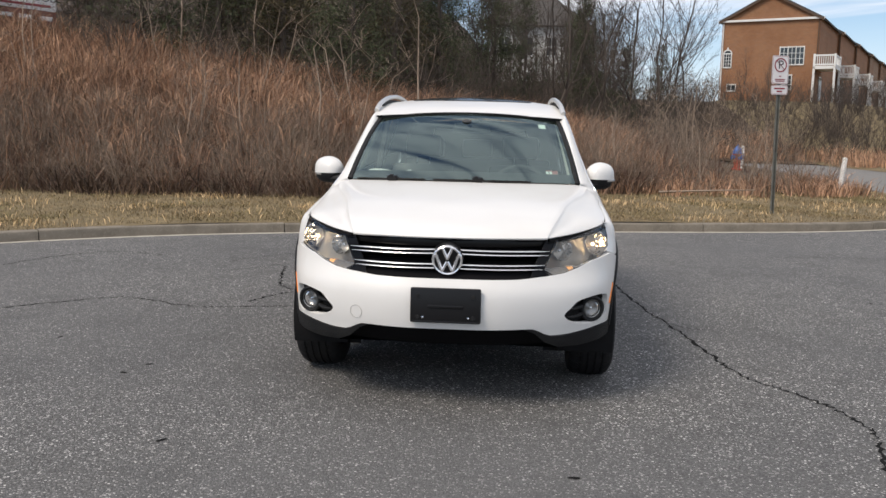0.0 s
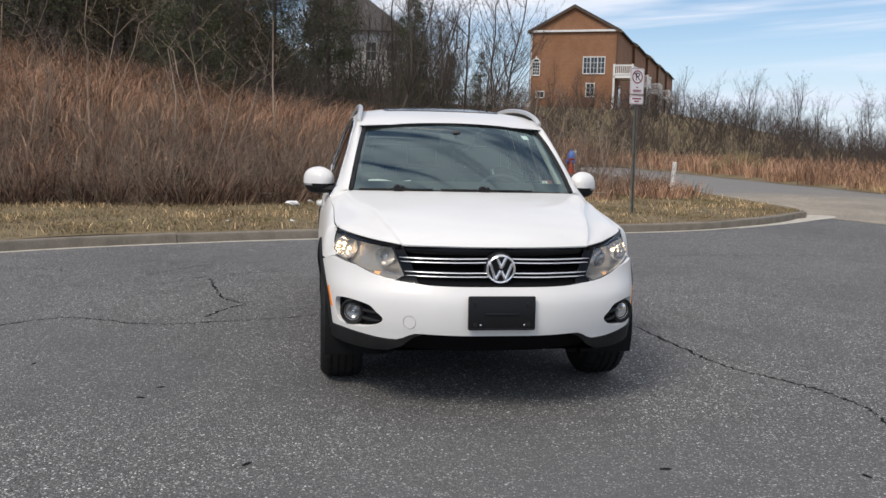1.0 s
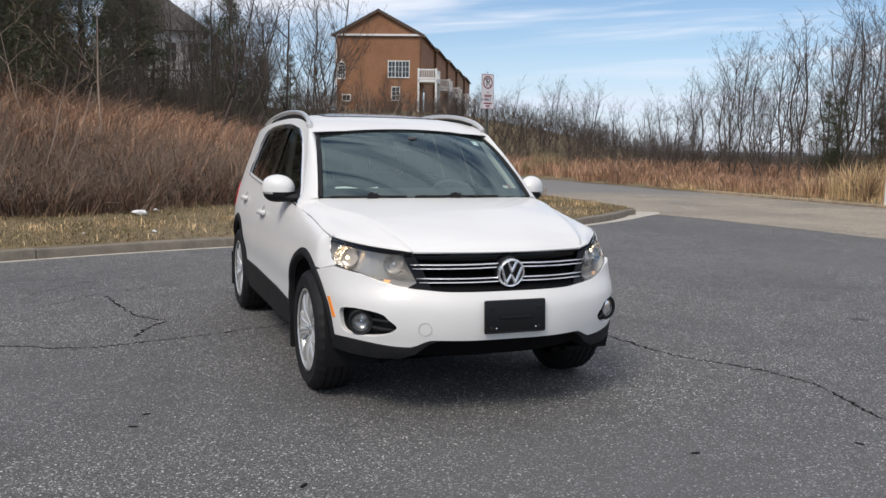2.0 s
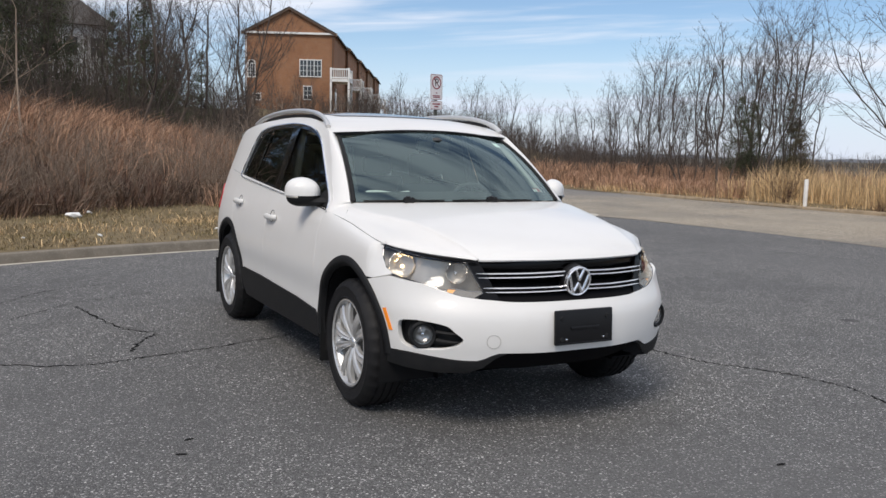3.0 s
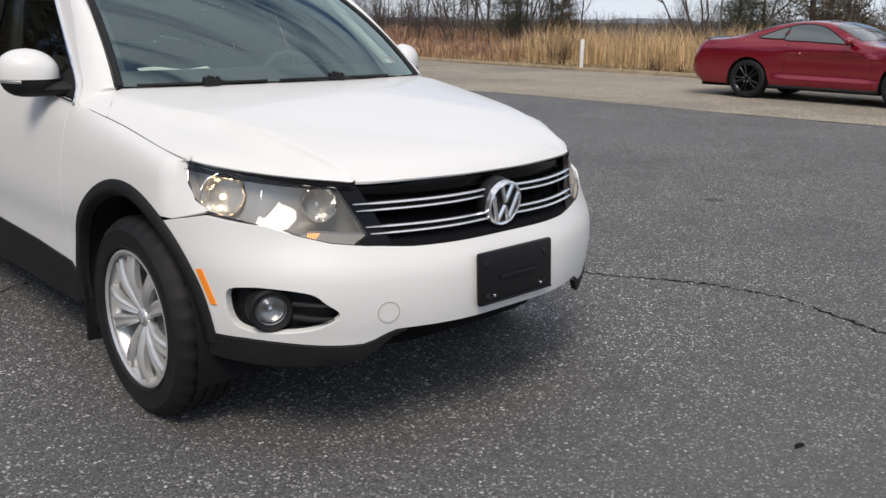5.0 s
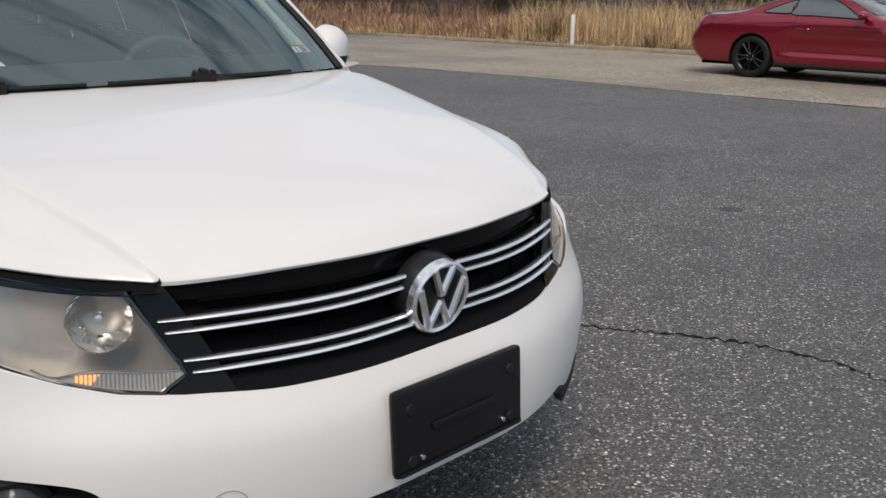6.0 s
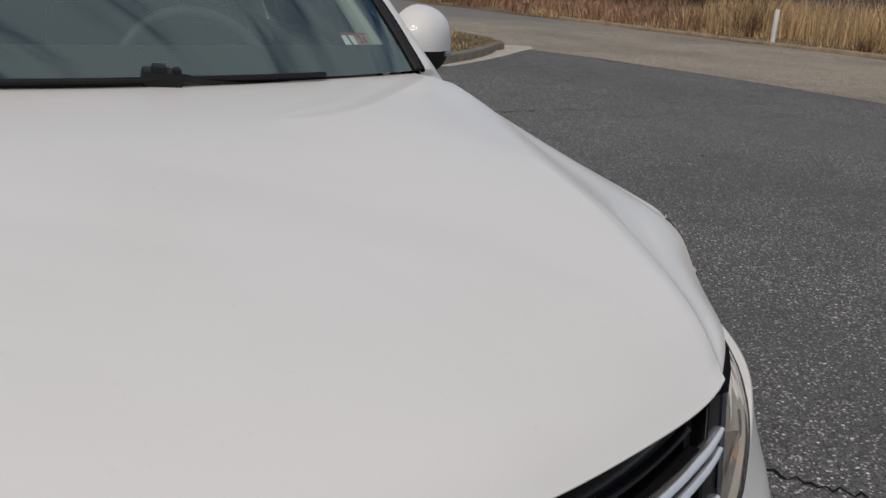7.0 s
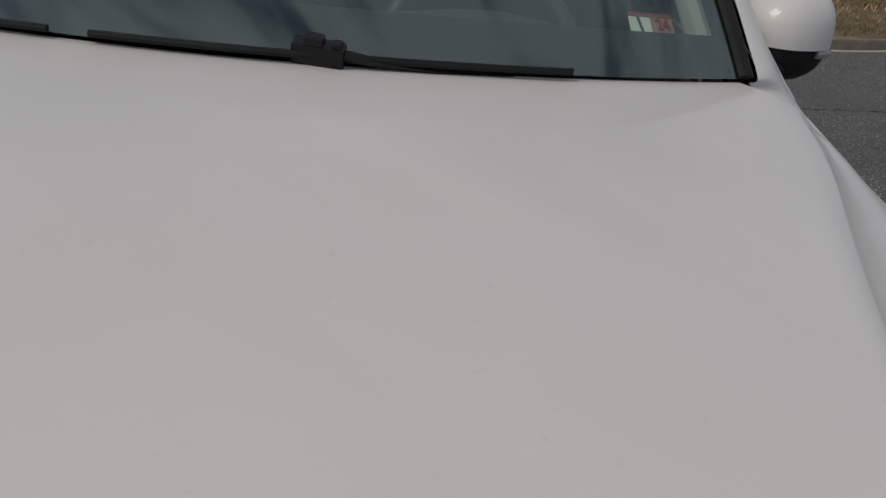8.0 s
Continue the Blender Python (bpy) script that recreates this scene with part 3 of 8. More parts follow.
crack([(1.2, 4.6), (1.3, 3.9), (1.38, 2.97), (1.5, 2.24), (1.62, 1.25), (1.70, 0.85), (1.86, 0.61), (1.98, 0.36), (2.06, 0.08), (2.02, -0.2), (1.9, -0.6), (1.84, -1.1)], 0.010, 3)
crack([(1.48, 2.3), (1.62, 2.15), (1.72, 2.10)], 0.006, 4)
crack([(-1.95, 4.4), (-1.91, 4.2), (-1.73, 3.38), (-1.52, 3.1)], 0.010, 5)
crack([(-1.50, 3.08), (-1.65, 2.85), (-1.76, 2.53)], 0.011, 6)
crack([(-3.5, 1.98), (-3.21, 2.25), (-2.88, 2.52), (-2.6, 2.5), (-2.27, 2.33), (-1.95, 2.29), (-1.62, 2.37), (-1.13, 2.5), (-0.6, 2.7)], 0.009, 7)
crack([(-4.65, 3.86), (-4.47, 4.49), (-4.05, 5.03), (-3.35, 4.87)], 0.008, 8)
crack([(-2.5, 3.9), (-1.9, 4.6), (-1.2, 4.9)], 0.005, 9)
crack([(3.2, 6.2), (4.5, 6.4), (6.0, 6.3)], 0.007, 10)
crack([(-2.6, 4.6), (-2.1, 5.3), (-1.4, 5.6)], 0.006, 12)


def blot(x, y, rx, ry, turn, name, label, material, seed):
    rnd = random.Random(seed)
    pts = [(rx * math.cos(a) * rnd.uniform(0.8, 1.15), ry * math.sin(a) * rnd.uniform(0.8, 1.15)) for a in steps(0, 2 * math.pi, 15)[:-1]]
    c, s = math.cos(turn), math.sin(turn)
    ver = [(x + a * c - b * s, y + a * s + b * c, 0.0025) for a, b in pts]
    return tagged(raw(name, ver, [tuple(range(len(ver)))], material, None, label), category="stain", kind="structure")


blot(4.02, 1.51, 0.095, 0.06, 2.3, "tar_patch", "small dark tar patch on the asphalt", mat("worn_tar", (0.045, 0.045, 0.046), 0.9, spots=[(30, 0.4, 0.6, (0.10, 0.098, 0.095), 0.8)]), 1)
for i, (x, y) in enumerate(((0.59, -0.78), (-1.21, -0.58), (1.44, -0.93), (-1.84, 0.43), (-1.77, 0.62), (-2.6, 1.17), (3.4, 3.4), (5.1, 4.2))):
    blot(x, y, 0.028, 0.012, i * 0.9, "tar_spot", "tiny dark spot on the asphalt", CRACK, i + 2)


# ---- growth: blades, stems, twigs ----
def fast(name, ver, tri, material, parent=None, label="", category="", kind="", group=""):
    """Links many triangles at once."""
    me = bpy.data.meshes.new(name)
    ver, tri = np.asarray(ver, np.float32), np.asarray(tri, np.int32)
    me.vertices.add(len(ver)); me.vertices.foreach_set("co", ver.ravel())
    me.loops.add(tri.size); me.loops.foreach_set("vertex_index", tri.ravel())
    me.polygons.add(len(tri)); me.polygons.foreach_set("loop_start", np.arange(0, tri.size, 3, dtype=np.int32))
    me.update(calc_edges=True)
    me.validate()
    me.materials.append(material)
    ob = new(name, me)
    ob.parent = parent
    return tagged(ob, label, category, group, kind)


def tufts(centres, each, radius, seed):
    """Roots in clumps round each centre, with the way that each leans."""
    g = np.random.default_rng(seed)
    c = np.repeat(np.asarray(centres), each, 0)
    d = g.normal(0, 1, (len(c), 2))
    size = np.repeat(g.uniform(0.5, 1.5, len(centres)), each)
    c[:, :2] += d * (radius * size)[:, None]
    return c, np.arctan2(d[:, 1], d[:, 0]) + g.normal(0, 0.5, len(c)), np.repeat(g.uniform(0.55, 1.25, len(centres)), each)


def blades(name, roots, tall, wide, bend, material, label, seed, stuff="grass", way=None, scale=1.0):
    """One thin bent blade at each root."""
    g = np.random.default_rng(seed)
    n = len(roots)
    roots = np.asarray(roots)
    h = tall * scale * g.uniform(0.55, 1.25, n)
    a, b = g.uniform(0, 2 * np.pi, n), g.uniform(0, 2 * np.pi, n) if way is None else way
    lean = bend * g.uniform(0.2, 1.3, n) * h
    side = np.c_[np.cos(a), np.sin(a), np.zeros(n)] * (wide * g.uniform(0.5, 1.4, n))[:, None]
    off = np.c_[np.cos(b) * lean, np.sin(b) * lean, np.zeros(n)]
    up = np.c_[np.zeros(n), np.zeros(n), h]
    mid = roots + off * 0.3 + up * 0.6
    top = roots + off + up * (1 - 0.25 * bend)
    ver = np.stack([roots - side, roots + side, mid + side * 0.7, mid - side * 0.7, top], 1).reshape(-1, 3)
    k = np.arange(n)[:, None] * 5
    tri = np.concatenate([k + [0, 1, 2], k + [0, 2, 3], k + [3, 2, 4]], 1).reshape(-1, 3)
    return fast(name, ver, tri, material, None, label, stuff, "stuff")


def scatter(count, seed, x0, x1, y0, y1, keep=None, clump=0.0):
    """Random roots on the land over a patch; keep(x, y) gives the chance that one stays."""
    g = np.random.default_rng(seed)
    out = []
    while len(out) < count:
        x = g.uniform(x0, x1)
        y = g.uniform(y0(x) if callable(y0) else y0, y1(x) if callable(y1) else y1)
        if keep is None or g.uniform() < keep(x, y):
            out.append((x, y, land(x, y)))
    return out


# the slope is kept clear in front of the sign board
open_view = lambda x, y: 0.0 if abs(math.degrees(math.atan2(x, y + 4.2)) + 29.8) < 2.8 and math.hypot(x, y) < 26.5 else 1.0
# thin growth along the verge before the hydrant
verge_gap = lambda x, y: 0.30 if 13.6 < math.degrees(math.atan2(x + 0.3, y + 4.2)) < 19 else 1.0
bearing = lambda x, y: math.degrees(math.atan2(x + 2.5, y + 2.5))
glade = lambda x, y: not 50.5 < bearing(x, y) < 56.5
patchy = lambda x, y: 0.25 + 0.75 * smooth(-0.25, 0.35, noise.noise((x * 0.7, y * 0.7, 3)))


def sticks(segs, sides=3):
    """Tapered prisms for rows of (x, y, z, radius, x, y, z, radius)."""
    s = np.asarray(segs, float)
    p, q, r0, r1 = s[:, 0:3], s[:, 4:7], s[:, 3], s[:, 7]
    way = q - p
    way /= np.maximum(np.linalg.norm(way, axis=1, keepdims=True), 1e-9)
    ref = np.where(np.abs(way[:, 2:3]) > 0.9, [[1.0, 0, 0]], [[0, 0, 1.0]])
    u = np.cross(way, ref); u /= np.linalg.norm(u, axis=1, keepdims=True)
    v = np.cross(way, u)
    ver = []
    for c, r in ((p, r0), (q, r1)):
        for k in range(sides):
            a = 2 * np.pi * k / sides
            ver.append(c + (u * np.cos(a) + v * np.sin(a)) * r[:, None])
    ver = np.stack(ver, 1).reshape(-1, 3)
    b = np.arange(len(s))[:, None] * 2 * sides
    tri = []
    for k in range(sides):
        j = (k + 1) % sides
        tri += [b + [k, j, sides + j], b + [k, sides + j, sides + k]]
    return ver, np.concatenate(tri, 1).reshape(-1, 3)


def grow(rnd, p, way, length, r, depth, out, wander=0.18, fork=(2, 4), upward=0.12, keep=0.55):
    """A limb that wanders, tapers and forks; rows go to out with their depth."""
    n = max(2, int(length / (0.55 if depth < 2 else 0.30)))
    for i in range(n):
        way = (way + Vector((rnd.gauss(0, wander), rnd.gauss(0, wander), rnd.gauss(0, wander) * 0.5 + upward))).normalized()
        q = p + way * (length / n)
        r2 = r * (1 - 0.55 / n)
        out.append((depth, (*p, r, *q, r2)))
        if depth < 4 and i >= (n * 0.25 if depth == 0 else 0) and rnd.random() < (0.9 if depth == 0 else 0.75):
            for _ in range(rnd.randint(*fork) if depth else rnd.randint(1, 3)):
                side = Vector((rnd.gauss(0, 1), rnd.gauss(0, 1), rnd.gauss(0.15, 0.35))).normalized()
                out_way = (way * rnd.uniform(0.35, 0.9) + side * rnd.uniform(0.5, 1.0)).normalized()
                if depth == 3 and rnd.random() > keep:
                    continue
                grow(rnd, q, out_way, length * rnd.uniform(0.30, 0.52) * (1 - 0.35 * i / n), max(r2 * rnd.uniform(0.32, 0.55), 0.0045), depth + 1, out, wander, fork, upward, keep)
        p, r = q, r2


def bare_tree(seed, tall, thick, label, upright=False, stems=1, fork=(1, 3), bark=None, twig=None, group="bare trees"):
    rnd = random.Random(seed)
    rows = []
    for k in range(stems):
        lean = Vector((rnd.gauss(0, 0.10 if stems == 1 else 0.22), rnd.gauss(0, 0.10 if stems == 1 else 0.22), 1)).normalized()
        grow(rnd, Vector((rnd.gauss(0, 0.12) * (stems > 1), rnd.gauss(0, 0.12) * (stems > 1), -0.15)), lean, tall * rnd.uniform(0.85, 1.0), thick * (1 if stems == 1 else 0.6), 0, rows, 0.10 if upright else 0.15, fork, 0.22 if upright else 0.10)
    t = thing("bare_tree", label, "tree", group=group)
    fat = [r for d, r in rows if d <= 1]
    thin = [r for d, r in rows if d > 1]
    fast("trunk", *sticks(fat, 6), bark or BARK, t, "grey-brown trunk and limbs")
    fast("crown", *sticks(thin), twig or TWIG, t, "leafless twigs")
    return t


def cedar(seed, tall, wide, material, label):
    g = np.random.default_rng(seed)
    t = thing("evergreen_tree", label, "tree", group="evergreens")
    limbs, ver = [(0, 0, -0.2, 0.11, 0, 0, tall * 0.5, 0.07), (0, 0, tall * 0.5, 0.07, 0, 0, tall * 0.97, 0.015)], []
    for i in range(int(tall * 20)):
        z = tall * (0.04 + 0.95 * g.uniform() ** 0.9)
        reach = wide * (1 - z / tall) ** 0.75 * g.uniform(0.55, 1.15) + 0.10
        a = g.uniform(0, 2 * np.pi)
        d = np.array([np.cos(a), np.sin(a), g.uniform(-0.05, 0.35)])
        limbs.append((0, 0, z, 0.018, *(np.array([0, 0, z]) + d * reach), 0.004))
        m = int(24 + reach * 42)
        s = g.uniform(0.15, 1.0, m) ** 0.7
        c = np.array([0, 0, z]) + d * (s * reach)[:, None] + g.normal(0, 0.09 + 0.05 * reach, (m, 3))
        e1, e2 = g.normal(0, 1, (m, 3)), g.normal(0, 1, (m, 3))
        e1 = e1 / np.linalg.norm(e1, axis=1, keepdims=True) * g.uniform(0.05, 0.13, m)[:, None]
        e2 = e2 / np.linalg.norm(e2, axis=1, keepdims=True) * g.uniform(0.009, 0.020, m)[:, None]
        ver.append(np.stack([c - e1, c + e2, c + e1, c - e2], 1).reshape(-1, 3))
    ver = np.concatenate(ver)
    fast("trunk", *sticks(limbs, 5), BARK, t, "brown trunk with thin limbs")
    k = np.arange(len(ver) // 4)[:, None] * 4
    fast("crown", ver, np.concatenate([k + [0, 1, 2], k + [0, 2, 3]], 1).reshape(-1, 3), material, t, "ragged dark needles")
    return t


def thicket(name, roots, tall, spread, stems, material, label, seed, thick=0.008, twigs=3):
    """Shrubby growth: several leaning stems from each root, each with side twigs."""
    rnd = random.Random(seed)
    rows = []
    for x, y, z in roots:
        size = tall * rnd.uniform(0.5, 1.2)
        for _ in range(stems):
            p = Vector((x + rnd.gauss(0, 0.1), y + rnd.gauss(0, 0.1), z - 0.05))
            way = Vector((rnd.gauss(0, spread), rnd.gauss(0, spread), 1)).normalized()
            r = thick * rnd.uniform(0.6, 1.3)
            for i in range(3):
                way = (way + Vector((rnd.gauss(0, 0.16), rnd.gauss(0, 0.16), rnd.gauss(0, 0.08)))).normalized()
                q = p + way * size / 3
                rows.append((*p, r, *q, r * 0.7))
                for _ in range(twigs if i else 0):
                    s = p.lerp(q, rnd.random())
                    e = s + (way * 0.7 + Vector((rnd.gauss(0, 0.6), rnd.gauss(0, 0.6), rnd.gauss(0.1, 0.3)))) * size * rnd.uniform(0.10, 0.25)
                    rows.append((*s, r * 0.5, *e, r * 0.25))
                p, r = q, r * 0.7
    return fast(name, *sticks(rows), material, None, label, "undergrowth", "stuff")


# turf on the verge
blades("verge_grass", scatter(60000, 1, -9.5, 8.9, lambda x: kerb_y(min(x, 8.65)) + 0.16, lambda x: brush_y(x) + 1.0, patchy), 0.052, 0.0042, 1.3, BLADE_LAWN, "short straw-coloured winter grass", 1)
blades("verge_tufts", scatter(5000, 2, -9, 9.0, lambda x: kerb_y(min(x, 8.65)) + 0.3, lambda x: brush_y(x) + 1.2, lambda x, y: 0.05 + smooth(0.0, 0.5, noise.noise((x * 0.9, y * 0.9, 8)))), 0.11, 0.0045, 1.0, BLADE_STRAW, "pale dry grass tufts", 2)
# hillside: dull weeds low down, rusty broomsedge above, all in clumps
def clumps(name, centres, each, radius, tall, wide, bend, material, label, seed):
    roots, way, scale = tufts(centres, each, radius, seed + 50)
    return blades(name, roots, tall, wide, bend, material, label, seed, way=way, scale=scale)


clumps("hill_weeds", scatter(2100, 3, -19, 3.2, lambda x: brush_y(x) - 0.1, lambda x: brush_y(x) + 7), 20, 0.17, 0.62, 0.0085, 1.3, BLADE_DULL, "matted grey-brown dead weeds", 3)
clumps("hill_grass", scatter(3200, 4, -22, 4.0, lambda x: brush_y(x) + 1.0, lambda x: brush_y(x) + (11 if x < 0 else 15), lambda x, y: 0.15 + 0.85 * smooth(1.5, 6, y - brush_y(x)) * (0.3 + 0.7 * smooth(-0.2, 0.2, noise.noise((x * 0.6, y * 0.6, 2))))), 24, 0.15, 0.95, 0.0092, 0.7, BLADE_TAN, "rusty tan broomsedge on the slope", 4)
clumps("road_weeds", scatter(250, 5, 1.5, 8.3, lambda x: brush_y(x) - 0.8, lambda x: brush_y(x) + (9 if x < 5 else 3), lambda x, y: patchy(x, y) * verge_gap(x, y)), 22, 0.15, 0.42, 0.0075, 0.8, BLADE_TAN, "rusty dry grass beside the road", 5)
clumps("straw_fringe", scatter(700, 16, 17.35, 21.5, -12, 24, patchy), 20, 0.16, 0.30, 0.006, 1.0, BLADE_STRAW, "short matted straw grass", 16)
clumps("straw_stand", scatter(1150, 6, 18.0, 22, -12, 17.5, lambda x, y: 0.25 + smooth(-0.2, 0.2, noise.noise((x * 0.8, y * 0.5, 5)))), 26, 0.13, 0.95, 0.007, 0.32, BLADE_STRAW, "tall golden straw grass", 6)
clumps("rusty_verge", scatter(620, 36, 17.7, 22.5, 16.5, 30, patchy), 22, 0.18, 0.50, 0.009, 0.7, BLADE_TAN, "low rusty dry grass beside the road", 36)
clumps("rusty_stand", scatter(500, 26, 20.5, 27, -12, 30, patchy), 22, 0.2, 0.9, 0.009, 0.6, BLADE_TAN, "rusty dry grass under the trees", 26)
clumps("far_brush_grass", scatter(1900, 7, 17.6, 48, 24, 50, lambda x, y: 1.0 if y > 27 else 0.5), 20, 0.22, 0.75, 0.018, 0.5, BLADE_TAN, "low rusty grass beyond the road", 7)
clumps("bank_grass", scatter(500, 8, 6, 17.3, 46.3, 56), 18, 0.25, 0.9, 0.02, 0.5, BLADE_TAN, "rusty grass at the foot of the bank", 8)

thicket("hill_brush", scatter(680, 11, -15, 3.4, lambda x: brush_y(x) - 0.1, lambda x: brush_y(x) + 4.5), 1.10, 0.50, 9, STEM, "tangled pale leafless brush", 11, 0.0058, 4)
thicket("hill_bramble", scatter(500, 17, -15, 3.4, lambda x: brush_y(x) - 0.2, lambda x: brush_y(x) + 6), 0.85, 0.75, 9, BRAMBLE, "tangled dark red-brown bramble", 17, 0.0055, 4)
thicket("wood_scrub", scatter(270, 19, -24, 8, lambda x: brush_y(x) + (8 if x < 0 else 11), lambda x: brush_y(x) + 20, open_view), 2.3, 0.42, 8, TWIG, "dark tangled undergrowth at the edge of the wood", 19, 0.011, 3)
thicket("hill_scrub", scatter(110, 12, -22, 8, lambda x: brush_y(x) + 3, lambda x: brush_y(x) + 10, open_view), 1.4, 0.40, 8, STEM, "tangled pale leafless scrub", 12, 0.0080, 3)
thicket("bank_scrub", scatter(950, 13, -8, 46, 47, 74), 2.2, 0.36, 7, TWIG, "grey-brown scrub on the bank", 13, 0.018, 3)
thicket("roadside_canes", scatter(70, 24, 1.6, 7.6, lambda x: brush_y(x) - 0.3, lambda x: brush_y(x) + 7, verge_gap), 1.0, 0.55, 8, BRAMBLE, "tangled dark red-brown canes by the road", 24, 0.006, 4)
thicket("roadside_scrub", scatter(62, 14, 2.2, 7.6, lambda x: brush_y(x) + 0.2, lambda x: brush_y(x) + 8, verge_gap), 1.4, 0.28, 7, STEM, "leafless saplings and weeds by the road", 14, 0.008, 3)
thicket("far_scrub", scatter(800, 15, 21.0, 58, -8, 50, lambda x, y: smooth(20.5, 24, x) * (1.0 if glade(x, y) else 0.25)), 2.0, 0.36, 7, TWIG, "grey-brown scrub under the trees", 15, 0.014, 3)
thicket("far_woods", scatter(800, 18, 62, 170, -60, 130), 3.4, 0.26, 4, TWIG, "distant grey-brown leafless woods", 18, 0.045, 3)
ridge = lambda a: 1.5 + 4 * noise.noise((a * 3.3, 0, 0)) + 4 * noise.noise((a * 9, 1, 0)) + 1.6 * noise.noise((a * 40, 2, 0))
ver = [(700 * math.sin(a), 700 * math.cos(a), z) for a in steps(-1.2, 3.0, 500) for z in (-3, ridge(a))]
tagged(raw("backdrop_ridge", ver, [(2 * i, 2 * i + 1, 2 * i + 3, 2 * i + 2) for i in range(500)], HAZE, None, "wooded ridge on the horizon, painted blue-grey for distance haze"), category="backdrop", kind="structure")

# ---- trees: a few of each kind, then copies ----
TREES = [
    bare_tree(21, 7.2, 0.060, "tall leafless tree with grey upright branches", True, 1),
    bare_tree(22, 6.4, 0.058, "tall leafless tree with grey upright branches", True, 3),
    bare_tree(23, 7.8, 0.075, "tall leafless tree with grey upright branches", True, 2),
    bare_tree(24, 5.6, 0.052, "spreading leafless tree with fine twigs", False, 1),
    bare_tree(25, 6.6, 0.072, "spreading leafless tree with fine twigs", False, 2),
]
CEDARS = [
    cedar(31, 7.0, 1.9, NEEDLE, "dense dark evergreen tree"),
    cedar(32, 8.5, 2.3, NEEDLE, "dense dark evergreen tree"),
    cedar(33, 5.2, 1.7, NEEDLE_DRY, "ragged bronze-green evergreen tree"),
]
# a wide roadside tree forking from the ground
fan = bare_tree(57, 5.6, 0.050, "wide leafless tree forking low beside the road", False, 6, (1, 3))
fan.matrix_world = pose(21.0, 11.75, land(21.0, 11.75) - 0.05, 0, 0, 30)
SAPLINGS = [
    bare_tree(41, 2.6, 0.022, "slim pale leafless sapling in the brush", False, 2, (1, 2), STEM, STEM, "saplings"),
    bare_tree(42, 3.2, 0.026, "slim pale leafless sapling in the brush", True, 1, (1, 2), STEM, STEM, "saplings"),
    bare_tree(43, 2.2, 0.020, "bushy pale leafless sapling in the brush", False, 4, (1, 2), STEM, STEM, "saplings"),
]
used = set()


def plant(kinds, i, x, y, size, turn):
    ob = kinds[i % len(kinds)]
    m = pose(x, y, land(x, y) - 0.05, 0, 0, turn)
    if ob.name in used:
        ob = copy_thing(ob, m)
    else:
        used.add(ob.name)
        ob.matrix_world = m
    ob.scale = (size, size, size)
    return ob


rnd = random.Random(5)
# dark evergreens and bare trees over the hillside
spots = []


def spread_out(n, x0, x1, y0, y1, gap, keep=None):
    got, tries = [], 0
    while len(got) < n and tries < 6000:
        tries += 1
        x = rnd.uniform(x0, x1)
        y = rnd.uniform(y0(x) if callable(y0) else y0, y1(x) if callable(y1) else y1)
        if (keep is None or keep(x, y)) and all(math.hypot(x - a, y - b) > gap for a, b in got):
            got.append((x, y))
    return got


for i, (x, y) in enumerate(spread_out(46, -34, -3.5, lambda x: brush_y(x) + 9.5, lambda x: brush_y(x) + 22, 1.7, open_view)):
    plant(CEDARS, rnd.choice((0, 1, 2, 1, 2)), x, y, rnd.uniform(0.7, 1.15), rnd.uniform(0, 360))
for i, (x, y) in enumerate(spread_out(36, -30, 8, lambda x: brush_y(x) + 10, lambda x: brush_y(x) + 26, 1.6, open_view)):
    plant(TREES, rnd.randrange(5), x, y, rnd.uniform(0.7, 1.15), rnd.uniform(0, 360))
# grey woods between the hill and the houses
for i, (x, y) in enumerate(spread_out(34, -8, 13, 46, 66, 1.7)):
    plant(TREES, rnd.randrange(5), x, y, rnd.uniform(0.7, 1.0) * (1.05 if x < 8 else 0.62), rnd.uniform(0, 360))
for x, y, k, s in ((-2.5, 29, 1, 0.9), (-0.5, 33, 0, 0.95), (3.2, 34, 0, 0.9), (-3.5, 36, 1, 0.9), (6.4, 45, 0, 0.75), (10.2, 56, 1, 0.7)):
    plant(CEDARS, k, x, y, s, rnd.uniform(0, 360))
for i, (x, y) in enumerate(spread_out(16, 0, 7.5, 27, 44, 1.5)):
    plant(TREES, rnd.randrange(5), x, y, rnd.uniform(0.6, 0.95), rnd.uniform(0, 360))
for i, (x, y) in enumerate(spread_out(18, 15, 50, 50, 68, 2.5)):
    plant(TREES, rnd.randrange(5), x, y, rnd.uniform(0.35, 0.5) if x < 34 else rnd.uniform(0.5, 0.75), rnd.uniform(0, 360))
for i, (x, y) in enumerate(spread_out(10, 16, 31, 62, 72, 2.0)):
    plant(TREES, rnd.randrange(5), x, y, rnd.uniform(0.40, 0.62), rnd.uniform(0, 360))
for i, (x, y) in enumerate(spread_out(12, -2.5, 6.5, 40, 62, 1.4)):
    plant(TREES, rnd.randrange(5), x, y, rnd.uniform(0.75, 1.1), rnd.uniform(0, 360))
for x, y, k, s in ((1.0, 50, 1, 0.85), (-1.2, 47, 0, 0.95), (4.6, 55, 1, 0.8)):
    plant(CEDARS, k, x, y, s, rnd.uniform(0, 360))
